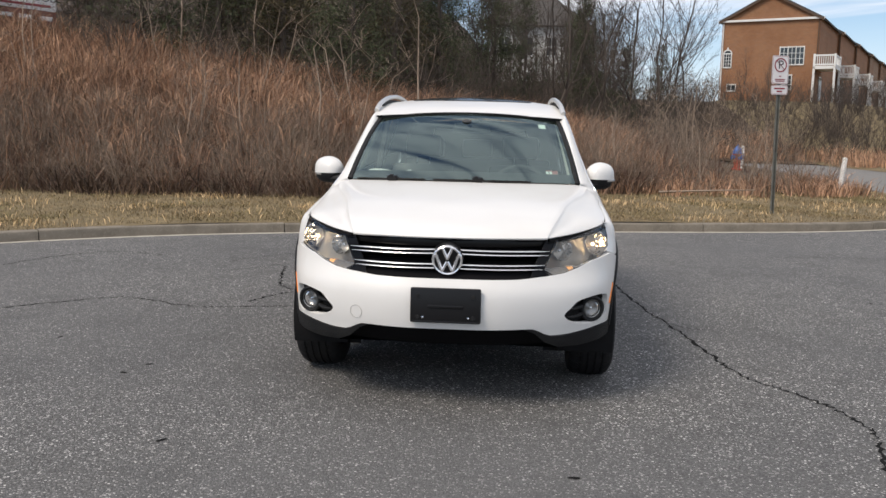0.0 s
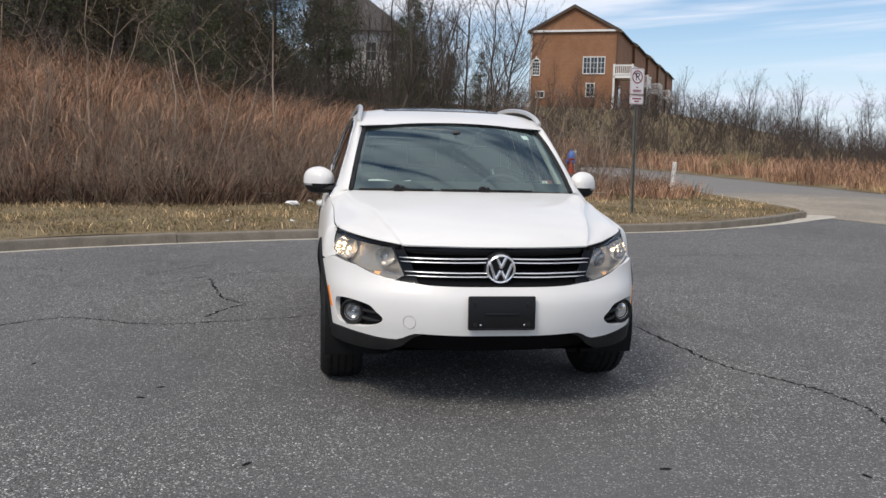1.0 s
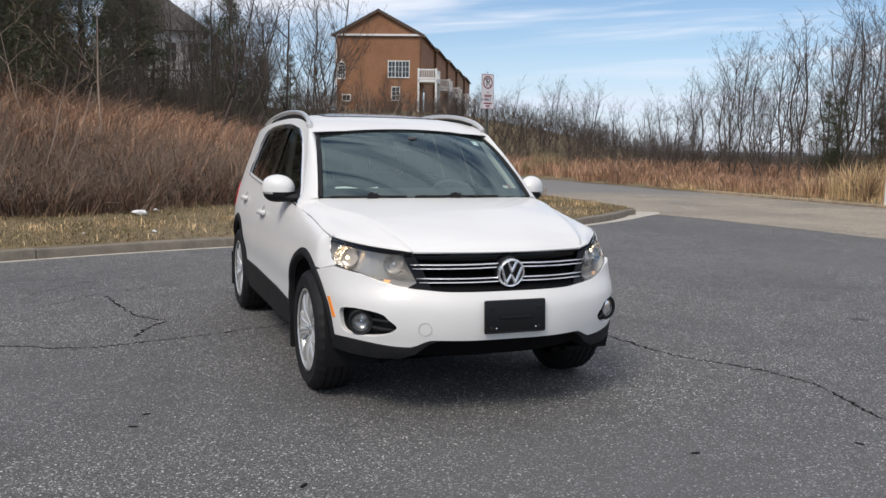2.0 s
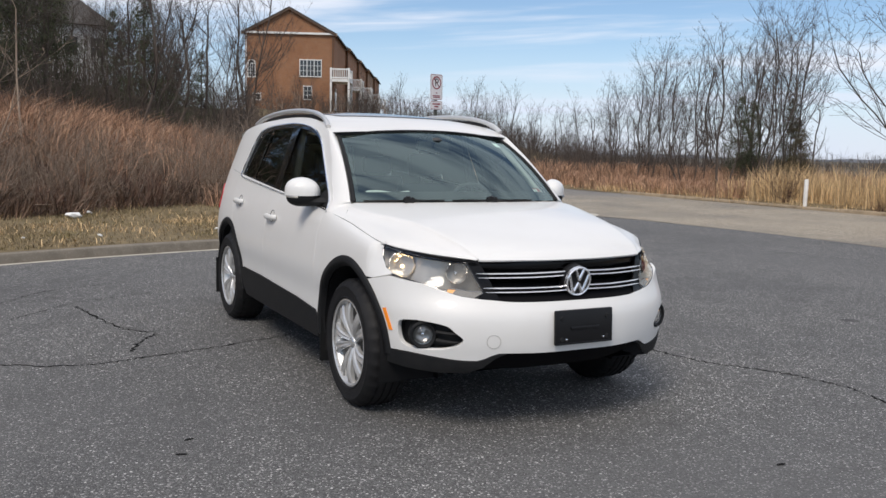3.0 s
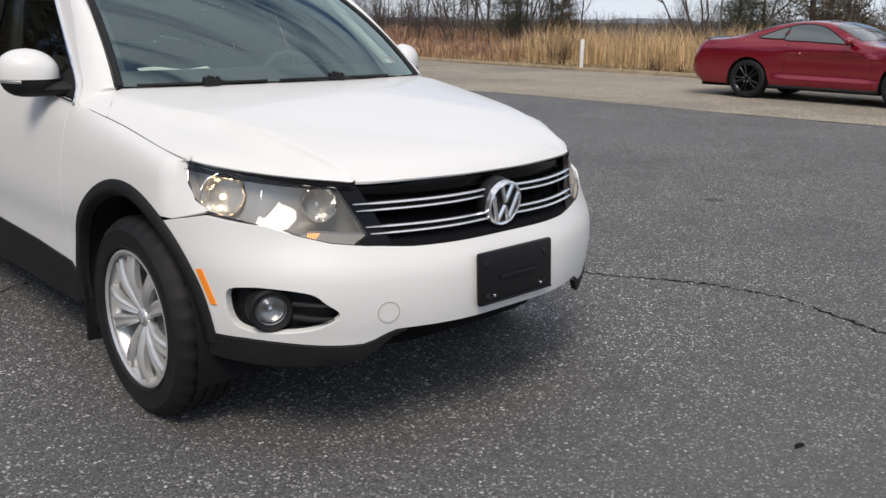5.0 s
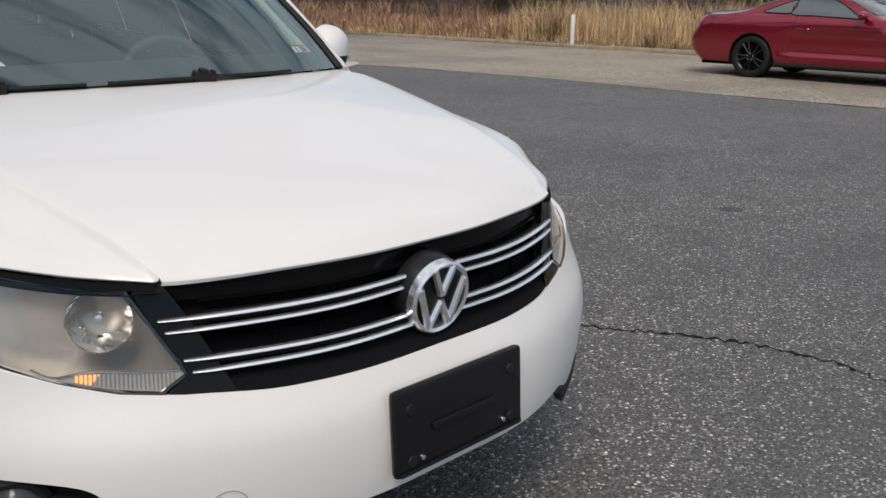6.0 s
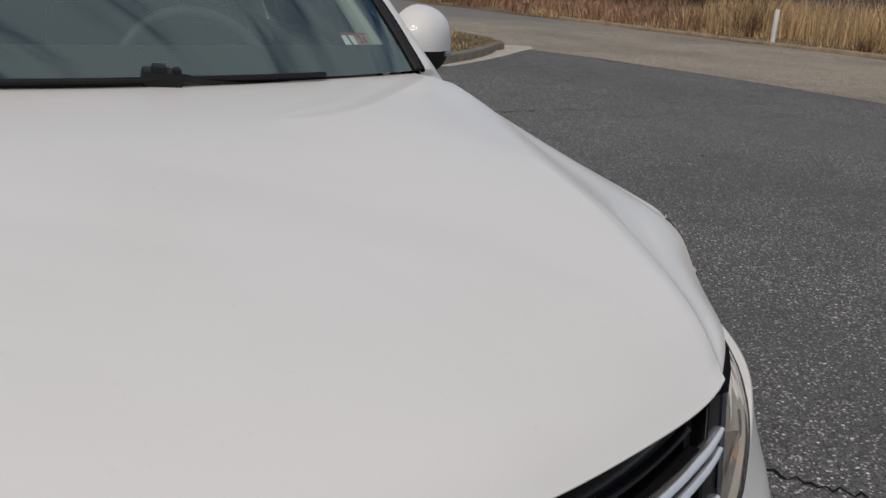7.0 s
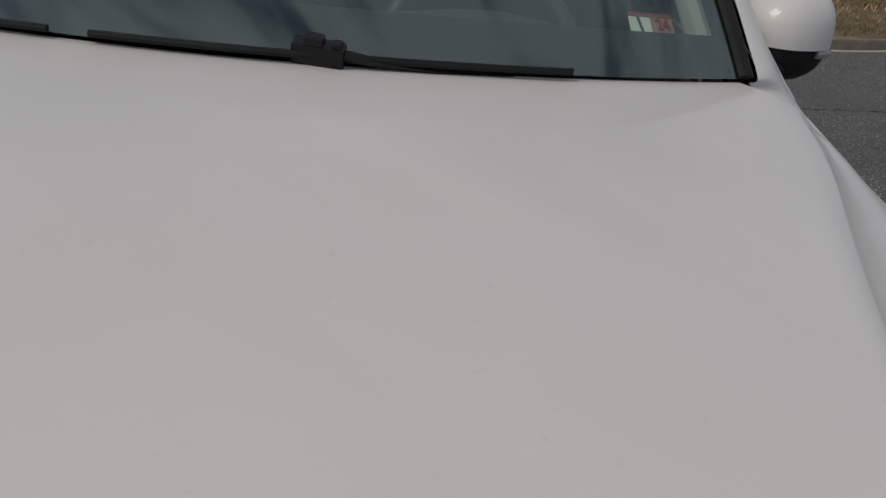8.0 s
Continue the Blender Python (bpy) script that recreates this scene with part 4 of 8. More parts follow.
# bare trees beyond the road: a dense cluster, lone ones and a fringe
for i, (x, y) in enumerate(spread_out(22, 20.3, 31, 13, 32, 1.1, lambda x, y: 39 < bearing(x, y) < 50.5)):
    plant(TREES, rnd.choice((0, 2, 3, 0, 1, 0)), x, y, rnd.uniform(0.45, 0.70) + 0.28 * smooth(43, 48, bearing(x, y)), rnd.uniform(0, 360))
for i, (x, y) in enumerate(spread_out(14, 22, 36, 30, 44, 1.6)):
    plant(TREES, rnd.randrange(5), x, y, rnd.uniform(0.4, 0.72), rnd.uniform(0, 360))
for i, (x, y) in enumerate(spread_out(20, 31, 66, 8, 50, 2.2, glade)):
    plant(TREES, rnd.randrange(5), x, y, rnd.uniform(0.5, 0.9), rnd.uniform(0, 360))
for x, y, k, s in ((22.6, 17.9, 2, 0.45), (24.5, 20.0, 1, 0.42), (23.6, 19.0, 2, 0.55), (24.2, 21.6, 0, 0.50), (25.0, 23.0, 1, 0.45), (24.6, 12.6, 0, 0.62), (25.4, 12.2, 1, 0.60), (25.6, 10.7, 2, 0.95), (23.2, 8.6, 2, 0.80), (23.8, 6.6, 0, 0.62), (24.6, 4.9, 1, 0.58), (25.5, 3.0, 2, 0.85), (27, 1.0, 1, 0.7), (24, -1.5, 2, 0.8)):
    plant(CEDARS, k, x, y, s, rnd.uniform(0, 360))
for x, y, k, s in ((22.3, 17.1, 3, 0.62), (20.8, 9.9, 3, 0.85), (20.8, 7.8, 3, 0.85), (22.0, 6.2, 3, 1.05), (21.2, 4.2, 4, 0.9), (22.5, 2.0, 2, 1.0), (22, -1, 4, 0.9), (23, -4, 2, 0.9)):
    plant(TREES, k, x, y, s, rnd.uniform(0, 360))
# saplings standing clear of the brush
for i, (x, y) in enumerate(spread_out(16, -12, 6, lambda x: brush_y(x) + 0.6, lambda x: brush_y(x) + 11, 0.9)):
    plant(SAPLINGS, rnd.randrange(3), x, y, rnd.uniform(0.7, 1.15), rnd.uniform(0, 360))
for i, (x, y) in enumerate(spread_out(12, 2.4, 8.6, lambda x: brush_y(x) - 0.3, lambda x: brush_y(x) + 7, 0.8)):
    plant(SAPLINGS, rnd.randrange(3), x, y, rnd.uniform(0.6, 0.95), rnd.uniform(0, 360))
# woods behind and beside the lot, which the glass mirrors
for i, (x, y) in enumerate(spread_out(26, -34, -20, -30, 12, 2.2)):
    plant(CEDARS if rnd.random() < 0.45 else TREES, rnd.randrange(3), x, y, rnd.uniform(0.85, 1.2), rnd.uniform(0, 360))

# ---- the white car ----
# It stands along y, nose towards -y, with the middle of its grille over the origin.
suv = thing("compact_suv", "white compact SUV with silver alloy wheels and lit headlights on asphalt", "car")

# widest outline in plan, from the middle of the nose round to the middle of the tail
PX = [0, 0.20, 0.45, 0.660, 0.797, 0.870, 0.899, 0.906, 0.906, 0.896, 0.862, 0.79, 0.62, 0.32, 0]
PY = [-0.036, -0.030, 0.045, 0.160, 0.298, 0.480, 0.80, 1.30, 2.40, 3.30, 3.90, 4.16, 4.32, 4.38, 4.39]
PS = [0.0]
for i in range(1, len(PX)):
    PS.append(PS[-1] + math.hypot(PX[i] - PX[i - 1], PY[i] - PY[i - 1]))
END = PS[-1]
plan_x = cubic([-PS[2], -PS[1]] + PS + [2 * END - PS[-2], 2 * END - PS[-3]], [-PX[2], -PX[1]] + PX + [-PX[-2], -PX[-3]])
plan_y = cubic([-PS[2], -PS[1]] + PS + [2 * END - PS[-2], 2 * END - PS[-3]], [PY[2], PY[1]] + PY + [PY[-2], PY[-3]])
ALL_S = np.linspace(0, END, 700)
ALL_X, ALL_Y = np.array([plan_x(s) for s in ALL_S]), np.array([plan_y(s) for s in ALL_S])
HALF = int(np.argmax(ALL_X > 0.85))


def at_x(x):
    """The way along the nose to a distance from the middle."""
    return float(np.interp(x, ALL_X[:HALF], ALL_S[:HALF]))


def at_y(y):
    """The way along the flank to a distance behind the nose."""
    return float(np.interp(y, ALL_Y[30:], ALL_S[30:]))


# how far the body draws in at each height: nose, flank, tail
in_nose = cubic([0.20, 0.34, 0.40, 0.44, 0.49, 0.575, 0.605, 0.632, 0.655, 0.69, 0.78, 0.87, 0.95], [0.12, 0.026, 0.014, 0.006, 0.0, 0.001, 0.007, 0.018, 0.030, 0.047, 0.072, 0.098, 0.15])
in_side = cubic([0.18, 0.26, 0.34, 0.46, 0.55, 0.63, 0.70, 0.78, 0.86, 0.93, 1.0, 1.05, 1.12, 1.30, 1.45, 1.52, 1.57, 1.62], [0.070, 0.036, 0.024, 0.018, 0.014, 0.003, 0.0, 0.006, 0.016, 0.030, 0.048, 0.064, 0.086, 0.150, 0.205, 0.238, 0.272, 0.33])
in_tail = cubic([0.2, 0.35, 0.5, 0.7, 0.9, 1.05, 1.2, 1.4, 1.52, 1.6], [0.09, 0.02, 0.0, 0.015, 0.05, 0.08, 0.13, 0.215, 0.29, 0.37])


def skin(s, z):
    a = abs(s)
    x, y = plan_x(a), plan_y(a)
    tx, ty = plan_x(a + 0.01) - plan_x(a - 0.01), plan_y(a + 0.01) - plan_y(a - 0.01)
    k = math.hypot(tx, ty)
    nx, ny = ty / k, -tx / k
    w, r = smooth(0.60, 1.30, a), smooth(END - 1.15, END - 0.45, a)
    d = ((1 - w) * in_nose(z) + w * in_side(z)) * (1 - r) + in_tail(z) * r
    # the cabin draws in towards the windscreen
    d += 0.040 * smooth(1.0, 1.15, z) * smooth(2.5, 1.5, y) * smooth(1.0, 1.3, y)
    # and its shoulder dips to the corner of the front side window
    d += 0.015 * smooth(0.95, 1.03, z) * smooth(1.16, 1.06, z) * smooth(1.75, 1.32, y) * smooth(1.0, 1.28, y)
    return Vector(((x - nx * d) * (1 if s >= 0 else -1), y - ny * d, z))


def flank(side):
    """The body's side over (distance behind the nose, height)."""
    return lambda y, z: skin(side * at_y(y), z)


def front(side):
    """The nose and its corner over (way round from the middle, height)."""
    return lambda s, z: skin(side * s, z)


# --- bonnet: a crowned sheet between the two shut lines ---
nose_edge = cubic([-0.6, -0.5, -0.3, -0.15, 0, 0.15, 0.3, 0.5, 0.6], [0.240, 0.160, 0.084, 0.056, 0.050, 0.056, 0.084, 0.160, 0.240])
GAP_Y = [0.06, 0.155, 0.20, 0.25, 0.30, 0.35, 0.40, 0.45, 0.50, 0.55, 0.65, 0.75, 0.85, 0.95, 1.05, 1.15, 1.30]
gap_x = cubic(GAP_Y, [0.38, 0.491, 0.548, 0.599, 0.636, 0.671, 0.708, 0.747, 0.782, 0.805, 0.820, 0.822, 0.821, 0.821, 0.825, 0.830, 0.838])
gap_z = cubic(GAP_Y, [0.866, 0.866, 0.868, 0.871, 0.874, 0.878, 0.884, 0.892, 0.901, 0.909, 0.925, 0.941, 0.957, 0.973, 0.988, 1.002, 1.022])
LAMP_EDGE = [0.15, 0.19, 0.25, 0.30, 0.35, 0.40, 0.45, 0.50, 0.55, 0.60]
lamp_x = cubic(LAMP_EDGE, [0.488, 0.538, 0.601, 0.638, 0.673, 0.710, 0.749, 0.784, 0.807, 0.822])
lamp_z = cubic(LAMP_EDGE, [0.848, 0.850, 0.854, 0.859, 0.865, 0.873, 0.883, 0.895, 0.907, 0.918])
crown_z = cubic([0.0, 0.05, 0.10, 0.15, 0.3, 0.6, 0.85, 1.05, 1.3], [0.866, 0.893, 0.913, 0.930, 0.971, 1.029, 1.065, 1.087, 1.112])
CREASE_Y = [0.155, 0.20, 0.35, 0.50, 0.60, 0.70, 0.80, 0.90, 1.00, 1.10, 1.20, 1.30]
crease_x = cubic(CREASE_Y, [0.489, 0.505, 0.548, 0.582, 0.604, 0.632, 0.664, 0.698, 0.727, 0.747, 0.763, 0.775])
crease_z = cubic(CREASE_Y, [0.876, 0.900, 0.950, 0.985, 1.001, 1.012, 1.021, 1.029, 1.038, 1.049, 1.060, 1.071])
rear_edge = lambda x: 1.030 + 0.435 * x * x - 0.115 * smooth(0.70, 0.775, abs(x))
seam = lambda y: 0.0022 + 0.0025 * smooth(0.72, 0.52, y)


def bonnet_top(x, y):
    """Height of the bonnet: a crowned middle, a crease, and a hollowed slope out to the shut line."""
    a, c, g = abs(x), crease_x(y), gap_x(y)
    if a <= c:
        z = crown_z(y) - (crown_z(y) - crease_z(y)) * (a / c) ** 2.2
    else:
        q = min((a - c) / max(g - c, 0.004), 1.05)
        z = crease_z(y) + (gap_z(y) - crease_z(y)) * (q + 0.42 * math.sin(2 * math.pi * q) / (2 * math.pi)) - 0.0045 * smooth(0.0, 0.012, a - c) * (1 - smooth(0.35, 1.0, q)) * (1 - smooth(0.75, 1.05, y)) * smooth(0.155, 0.22, y)
    q = min(a, 0.5)
    e = max(0.0, y - nose_edge(q))
    front_z = crown_z(nose_edge(q)) - (crown_z(nose_edge(q)) - crease_z(max(nose_edge(q), 0.155))) * (q / crease_x(max(nose_edge(q), 0.155))) ** 2.2
    return Vector((x, y, z - max(0.0, front_z - 0.867) * math.exp(-((e / 0.034) ** 1.2))))


BOLD = 0.72


def bonnet_at(u, v):
    """u from shut line to shut line, with the creases at -BOLD and BOLD; v from the nose to the windscreen."""
    k = min(abs(u), 1.0)
    if k <= BOLD:
        w = k / BOLD
        y0 = nose_edge(0.489 * w)
        y1 = rear_edge(0.765 * w)
        y = y0 + (y1 - y0) * v
        x = w * crease_x(max(y, 0.155))
        if y < 0.155:
            x = 0.489 * w
    else:
        w = (k - BOLD) / (1 - BOLD)
        y = 0.161 + (rear_edge(0.765) - 0.088 * w - 0.161) * v
        x = crease_x(y) + (gap_x(y) - seam(y) - crease_x(y)) * w
    return bonnet_top(math.copysign(x, u), y)


def bonnet_sheet():
    wing = [BOLD + (1 - BOLD) * t for t in (0.03, 0.06, 0.10, 0.15, 0.22, 0.32, 0.43, 0.54, 0.65, 0.75, 0.84, 0.92, 1.0)]
    us = [-u for u in wing[::-1]] + steps(-BOLD, BOLD, 44) + wing
    vs = [t + 0.0 for t in [0, 0.006, 0.014, 0.024, 0.036, 0.05]] + steps(0.07, 1, 40)
    ver, nor = [], []
    for u in us:
        for v in vs:
            ver.append(bonnet_at(u, v))
            e = 0.004
            n = (bonnet_at(u + e, v) - bonnet_at(u - e, v)).cross(bonnet_at(u, min(v + e, 1)) - bonnet_at(u, max(v - e, 0)))
            nor.append(n.normalized() if n.length > 1e-10 and n.z > 0 else Vector((math.copysign(0.4, u), -0.3, 0.86)))
    k = len(vs)
    faces = [(i * k + j, (i + 1) * k + j, (i + 1) * k + j + 1, i * k + j + 1) for i in range(len(us) - 1) for j in range(k - 1)]
    lipped(ver, nor, faces, 0.011)
    return raw("bonnet", ver, faces, WHITE, suv, "white bonnet with two creases", nor)


bonnet_sheet()

# dark gutters under the shut lines and the scuttle
for side in (-1, 1):
    grid("shut_line_seal", lambda u, v, k=side: Vector((k * (gap_x(u) + v), u, gap_z(u) - 0.024)), steps(0.16, 1.12, 24), [-0.03, 0, 0.012], DARK, suv, "black rubber seal", flip=side < 0)
grid("scuttle", lambda u, v: Vector((u, rear_edge(u) - 0.05 + v, 1.062 - 0.05 * u * u + 0.06 * v)), steps(-0.66, 0.66, 24), steps(0, 0.26, 4), PLASTIC, suv, "black plastic scuttle panel")
bm = bmesh.new()
tube(bm, [(x, nose_edge(x) + 0.03, 0.853) for x in steps(-0.5, 0.5, 20)], 0.010, 6)
part("bonnet_seal", bm, DARK, suv, "black rubber seal")

# --- nose: bumper, valance, intake ---
ARCH_Y, ARCH_Z, ARCH_R = 0.858, 0.355, 0.456
REAR_Y = 3.472


def arch(y0, r, a0, a1, n=28):
    return [(y0 - r * math.cos(radians(a)), ARCH_Z + r * math.sin(radians(a))) for a in steps(a0, a1, n)]


s_of = lambda y: at_y(y)
lamp_low = [(at_x(0.472), 0.712), (at_x(0.535), 0.682), (at_x(0.60), 0.690), (at_x(0.68), 0.712), (at_x(0.76), 0.742), (s_of(0.43), 0.764)]
fog_hole = curve([(at_x(0.826), 0.550), (at_x(0.822), 0.462), (at_x(0.785), 0.430), (at_x(0.68), 0.432), (at_x(0.612), 0.455), (at_x(0.585), 0.487), (at_x(0.620), 0.522), (at_x(0.655), 0.552), (at_x(0.73), 0.568), (at_x(0.79), 0.570)], 40, True)


def bumper_low(x):
    return 0.424 - 0.040 * smooth(0.42, 0.53, x) + 0.028 * smooth(0.56, 0.85, x)


BX = steps(0, 0.80, 26)
low_right = [(at_x(x), bumper_low(x)) for x in BX] + [(s_of(0.43), 0.408)]
wheel_edge = [(s_of(y), z) for y, z in arch(ARCH_Y, ARCH_R, 8, 55, 12)]
top_right = [(s_of(0.555), 0.738)] + lamp_low[::-1][:-1] + [(at_x(x), 0.668 + 0.011 * smooth(0.34, 0.53, x)) for x in steps(0.505, 0.0, 15)]
half = low_right + wheel_edge + top_right
outline = half[:-1] + [(0, 0.668)] + [(-s, z) for s, z in half[1:-1][::-1]]
panel("front_bumper", outline, lambda s, z: skin(s, z), WHITE, suv, "white front bumper with a scuffed lower corner", holes=[[(p.x, p.y) for p in fog_hole], [(-p.x, p.y) for p in fog_hole]], step=0.026, lip=0.03)

for side in (-1, 1):
    f = front(side)
    up = [(at_x(x), bumper_low(x) - 0.004) for x in steps(0.40, 0.80, 14)] + [(s_of(0.425), 0.402)]
    dn = [(s_of(0.43), 0.338), (at_x(0.80), 0.328), (at_x(0.68), 0.318), (at_x(0.57), 0.322), (at_x(0.50), 0.350), (at_x(0.44), 0.402)]
    panel("corner_valance", up + dn, f, PLASTIC, suv, "grained black plastic valance", step=0.03, lip=0.02, flip=side < 0, lift=0.006)
grid("lower_intake", lambda u, v: skin(u, 0.30 + 0.14 * v) + Vector((0, 0.05 + 0.12 * (1 - v), 0)), steps(-0.56, 0.56, 20), steps(0, 1, 5), DARK, suv, "black lower air intake")
grid("undertray", lambda u, v: Vector((u * (0.58 if v < 1.4 or v > 2.9 else 0.80), v, 0.285 - 0.05 * smooth(0.4, 1.0, v))), steps(-1, 1, 6), steps(0.26, 4.25, 24), DARK, suv, "black undertray", flip=True)
grid("bumper_backing", lambda u, v: skin(u, 0.42 + 0.24 * v) + Vector((-0.12 * u / 1.0 * smooth(0.5, 0.9, abs(u)), 0.12, 0)), steps(-0.85, 0.85, 24), steps(0, 1, 4), DARK, suv, "black bumper backing")

# --- grille: recessed black panel, mesh slats, four chrome bars, round badge ---
grille_w = line([0.655, 0.719, 0.86], [0.462, 0.492, 0.552])


def grille_at(x, z, back=0.0):
    p = skin(math.copysign(at_x(abs(x)), x), z)
    return p + Vector((0, back, 0))


grid("grille_back", lambda u, v: grille_at(u * grille_w(v), v, 0.055), steps(-1, 1, 30), steps(0.655, 0.868, 5), DARK, suv, "black grille")
grid("upper_grille_panel", lambda u, v: grille_at(u * (grille_w(v) - 0.03), v, 0.016 + 0.25 * (0.868 - v)), steps(-1, 1, 30), steps(0.822, 0.866, 3), GRILLE, suv, "satin black panel above the bars")
grid("lower_grille_panel", lambda u, v: grille_at(u * (grille_w(v) - 0.01), v, 0.012 + 0.4 * (v - 0.664)), steps(-1, 1, 30), steps(0.664, 0.700, 3), DARK, suv, "satin black panel below the bars")
bm = bmesh.new()
for z in (0.704, 0.763, 0.820):
    tube(bm, [grille_at(x, z, 0.032) for x in steps(-0.46, 0.46, 30)], (0.014, 0.005), 6)
part("grille_frame", bm, GRILLE, suv, "black grille frame")
for z in (0.752, 0.774):
    part("slat", tube(bmesh.new(), [grille_at(x, z, 0.046) for x in steps(-0.45, 0.45, 24)], (0.012, 0.0018), 5), DARK, suv)
for x in (-0.33, -0.24, 0.24, 0.33):
    bm = bmesh.new()
    tube(bm, [grille_at(x, z, 0.048) for z in steps(0.706, 0.815, 4)], (0.003, 0.003), 5)
    part("grille_web", bm, DARK, suv)
# polished bars in two pairs, each with a dark shelf behind it
for z0, z1, reach in ((0.8075, 0.799, 0.536), (0.7885, 0.779, 0.526), (0.7365, 0.731, 0.502), (0.7175, 0.711, 0.490)):
    for side in (-1, 1):
        start = math.sqrt(max(0.0, 0.076**2 - (z0 - 0.759) ** 2))
        bm = bmesh.new()
        tube(bm, [grille_at(side * x, z0 + (z1 - z0) * x / 0.5, 0.004) for x in steps(start, reach, 22)], [(0.009, 0.0046)] * 19 + [(0.009, 0.0042), (0.008, 0.0032), (0.007, 0.0026), (0.005, 0.0018)], 10)
        part("chrome_bar", bm, BRIGHT, suv, "polished chrome grille bar")
for zc in (0.798, 0.727):
    bm = bmesh.new()
    tube(bm, [grille_at(x, zc, 0.014) for x in steps(-0.46, 0.46, 30)], (0.012, 0.008), 6)
    part("bar_backing", bm, DARK, suv, "black web between the bars")
for side in (-1, 1):
    cap = [(at_x(0.502), 0.708), (at_x(0.540), 0.780), (at_x(0.574), 0.848), (at_x(0.530), 0.862), (at_x(0.486), 0.790), (at_x(0.424), 0.672), (at_x(0.440), 0.658), (at_x(0.490), 0.662), (at_x(0.542), 0.672)]
    panel("grille_end", cap, front(side), GRILLE, suv, "gloss black end cap", step=0.02, lip=0.02, flip=side < 0, lift=-0.006)
badge_m = pose(0, 0.016, 0.759, 0, 0, 0) @ pose(0, 0, 0, 8, 0, 0) @ pose(0, 0, 0, 0, 0, 90)
bm = lathe(bmesh.new(), [(0.0, 0.0), (0.060, 0.0), (0.070, 0.002), (0.076, 0.010), (0.080, 0.05)], 48, badge_m @ Matrix.Diagonal((1, 1, 1, 1)))
badge = part("badge", bm, SATINBLACK, suv, "round chrome-rimmed maker's badge")
bm = lathe(bmesh.new(), [(0.062, 0.004), (0.0635, -0.009), (0.070, -0.012), (0.0745, -0.008), (0.0755, 0.008)], 56, badge_m)
part("badge_ring", bm, BRIGHT, badge, "polished chrome ring")
flat = badge_m @ pose(-0.007, 0, 0, 0, 0, 0)
for pts in ([(-0.024, 0.062), (0.0, 0.006), (0.024, 0.062)], [(-0.056, 0.030), (-0.026, -0.056), (0.0, -0.006), (0.026, -0.056), (0.056, 0.030)]):
    for (a, b), (c, d) in zip(pts, pts[1:]):
        bm = tube(bmesh.new(), [flat @ Vector((0, -a, b)), flat @ Vector((0, -c, d))], (0.0075, 0.0082), 6)
        part("badge_bar", bm, BRIGHT, badge, "chrome bar")

# --- plate holder ---
pm = pose(0, -0.052, 0.545, -3)
bm = bmesh.new()
block(bm, (-0.172, -0.004, -0.086), (0.172, 0.016, 0.086), 0.010, pm)
holder = part("plate_holder", bm, SATINBLACK, suv, "empty black plastic number plate holder")
bm = bmesh.new()
block(bm, (-0.085, -0.010, -0.012), (0.085, -0.003, 0.004), 0.004, pm)
block(bm, (-0.165, -0.009, -0.082), (0.165, -0.003, -0.074), 0.003, pm)
part("rib", bm, SATINBLACK, holder)
for x, z in ((-0.135, 0.045), (0.135, 0.045), (-0.135, -0.058), (0.135, -0.058)):
    bm = lathe(bmesh.new(), [(0.0, -0.008), (0.010, -0.008), (0.013, -0.002)], 14, pm @ pose(x, 0, z, 0, 0, 90))
    part("screw_boss", bm, PLASTIC, holder)
for x in (-0.110, 0.112):
    bm = lathe(bmesh.new(), [(0.0, -0.009), (0.005, -0.008), (0.0065, -0.002)], 10, pm @ pose(x, 0, -0.058, 0, 0, 90))
    part("screw", bm, CHROME, holder, "bright steel screw")
# towing-eye cover
# plain mid-grey for the ring that marks the cover's seam
mat_cover_seam = mat("mid_grey_seam", (0.42, 0.41, 0.39), 0.7)
for side in (-1,):
    c = at_x(0.455)
    ring = [skin(side * (c + 0.033 * math.cos(a)), 0.482 + 0.033 * math.sin(a)) + Vector((0, -0.0015, 0)) for a in steps(0, 2 * math.pi, 32)]
    bm = tube(bmesh.new(), ring, 0.0012, 5, False)
    part("towing_eye_cover", bm, mat_cover_seam, suv, "round towing-eye cover seam")

# --- lamps ---


def on_skin(x, y, z):
    """The way round at which the body at height z passes nearest to (x, y)."""
    return min(((skin(s, z).x - x) ** 2 + (skin(s, z).y - y) ** 2, s) for s in steps(0.35, 1.5, 230))[1]


LAMP_Y = (0.19, 0.25, 0.30, 0.35, 0.40, 0.45, 0.50, 0.55)
lamp_line = [(on_skin(lamp_x(y), y, lamp_z(y)), lamp_z(y)) for y in LAMP_Y]
END_S = lamp_line[-1][0]
lamp_back = [(END_S + 0.006, 0.892), (END_S - 0.006, 0.85), (END_S - 0.045, 0.805), (END_S - 0.100, 0.774)]
lamp_outline = lamp_line + lamp_back + lamp_low[::-1][1:-1] + [(at_x(0.545), 0.681), (at_x(0.500), 0.711)]


LAMP_S, LAMP_ZT = [p[0] for p in lamp_line], [p[1] for p in lamp_line]
LAMP_DX = [lamp_x(y) - skin(s, z).x for y, (s, z) in zip(LAMP_Y, lamp_line)]
LAMP_DY = [y - skin(s, z).y for y, (s, z) in zip(LAMP_Y, lamp_line)]


def lamp_face(side):
    """The body at the lamp, drawn in towards the bonnet's shut line at the top."""

    def f(s, z):
        k = smooth(0.70, float(np.interp(s, LAMP_S, LAMP_ZT)), z)
        p = skin(s, z) + Vector((float(np.interp(s, LAMP_S, LAMP_DX)) * k, float(np.interp(s, LAMP_S, LAMP_DY)) * k, 0))
        return Vector((side * p.x, p.y, p.z))

    return f


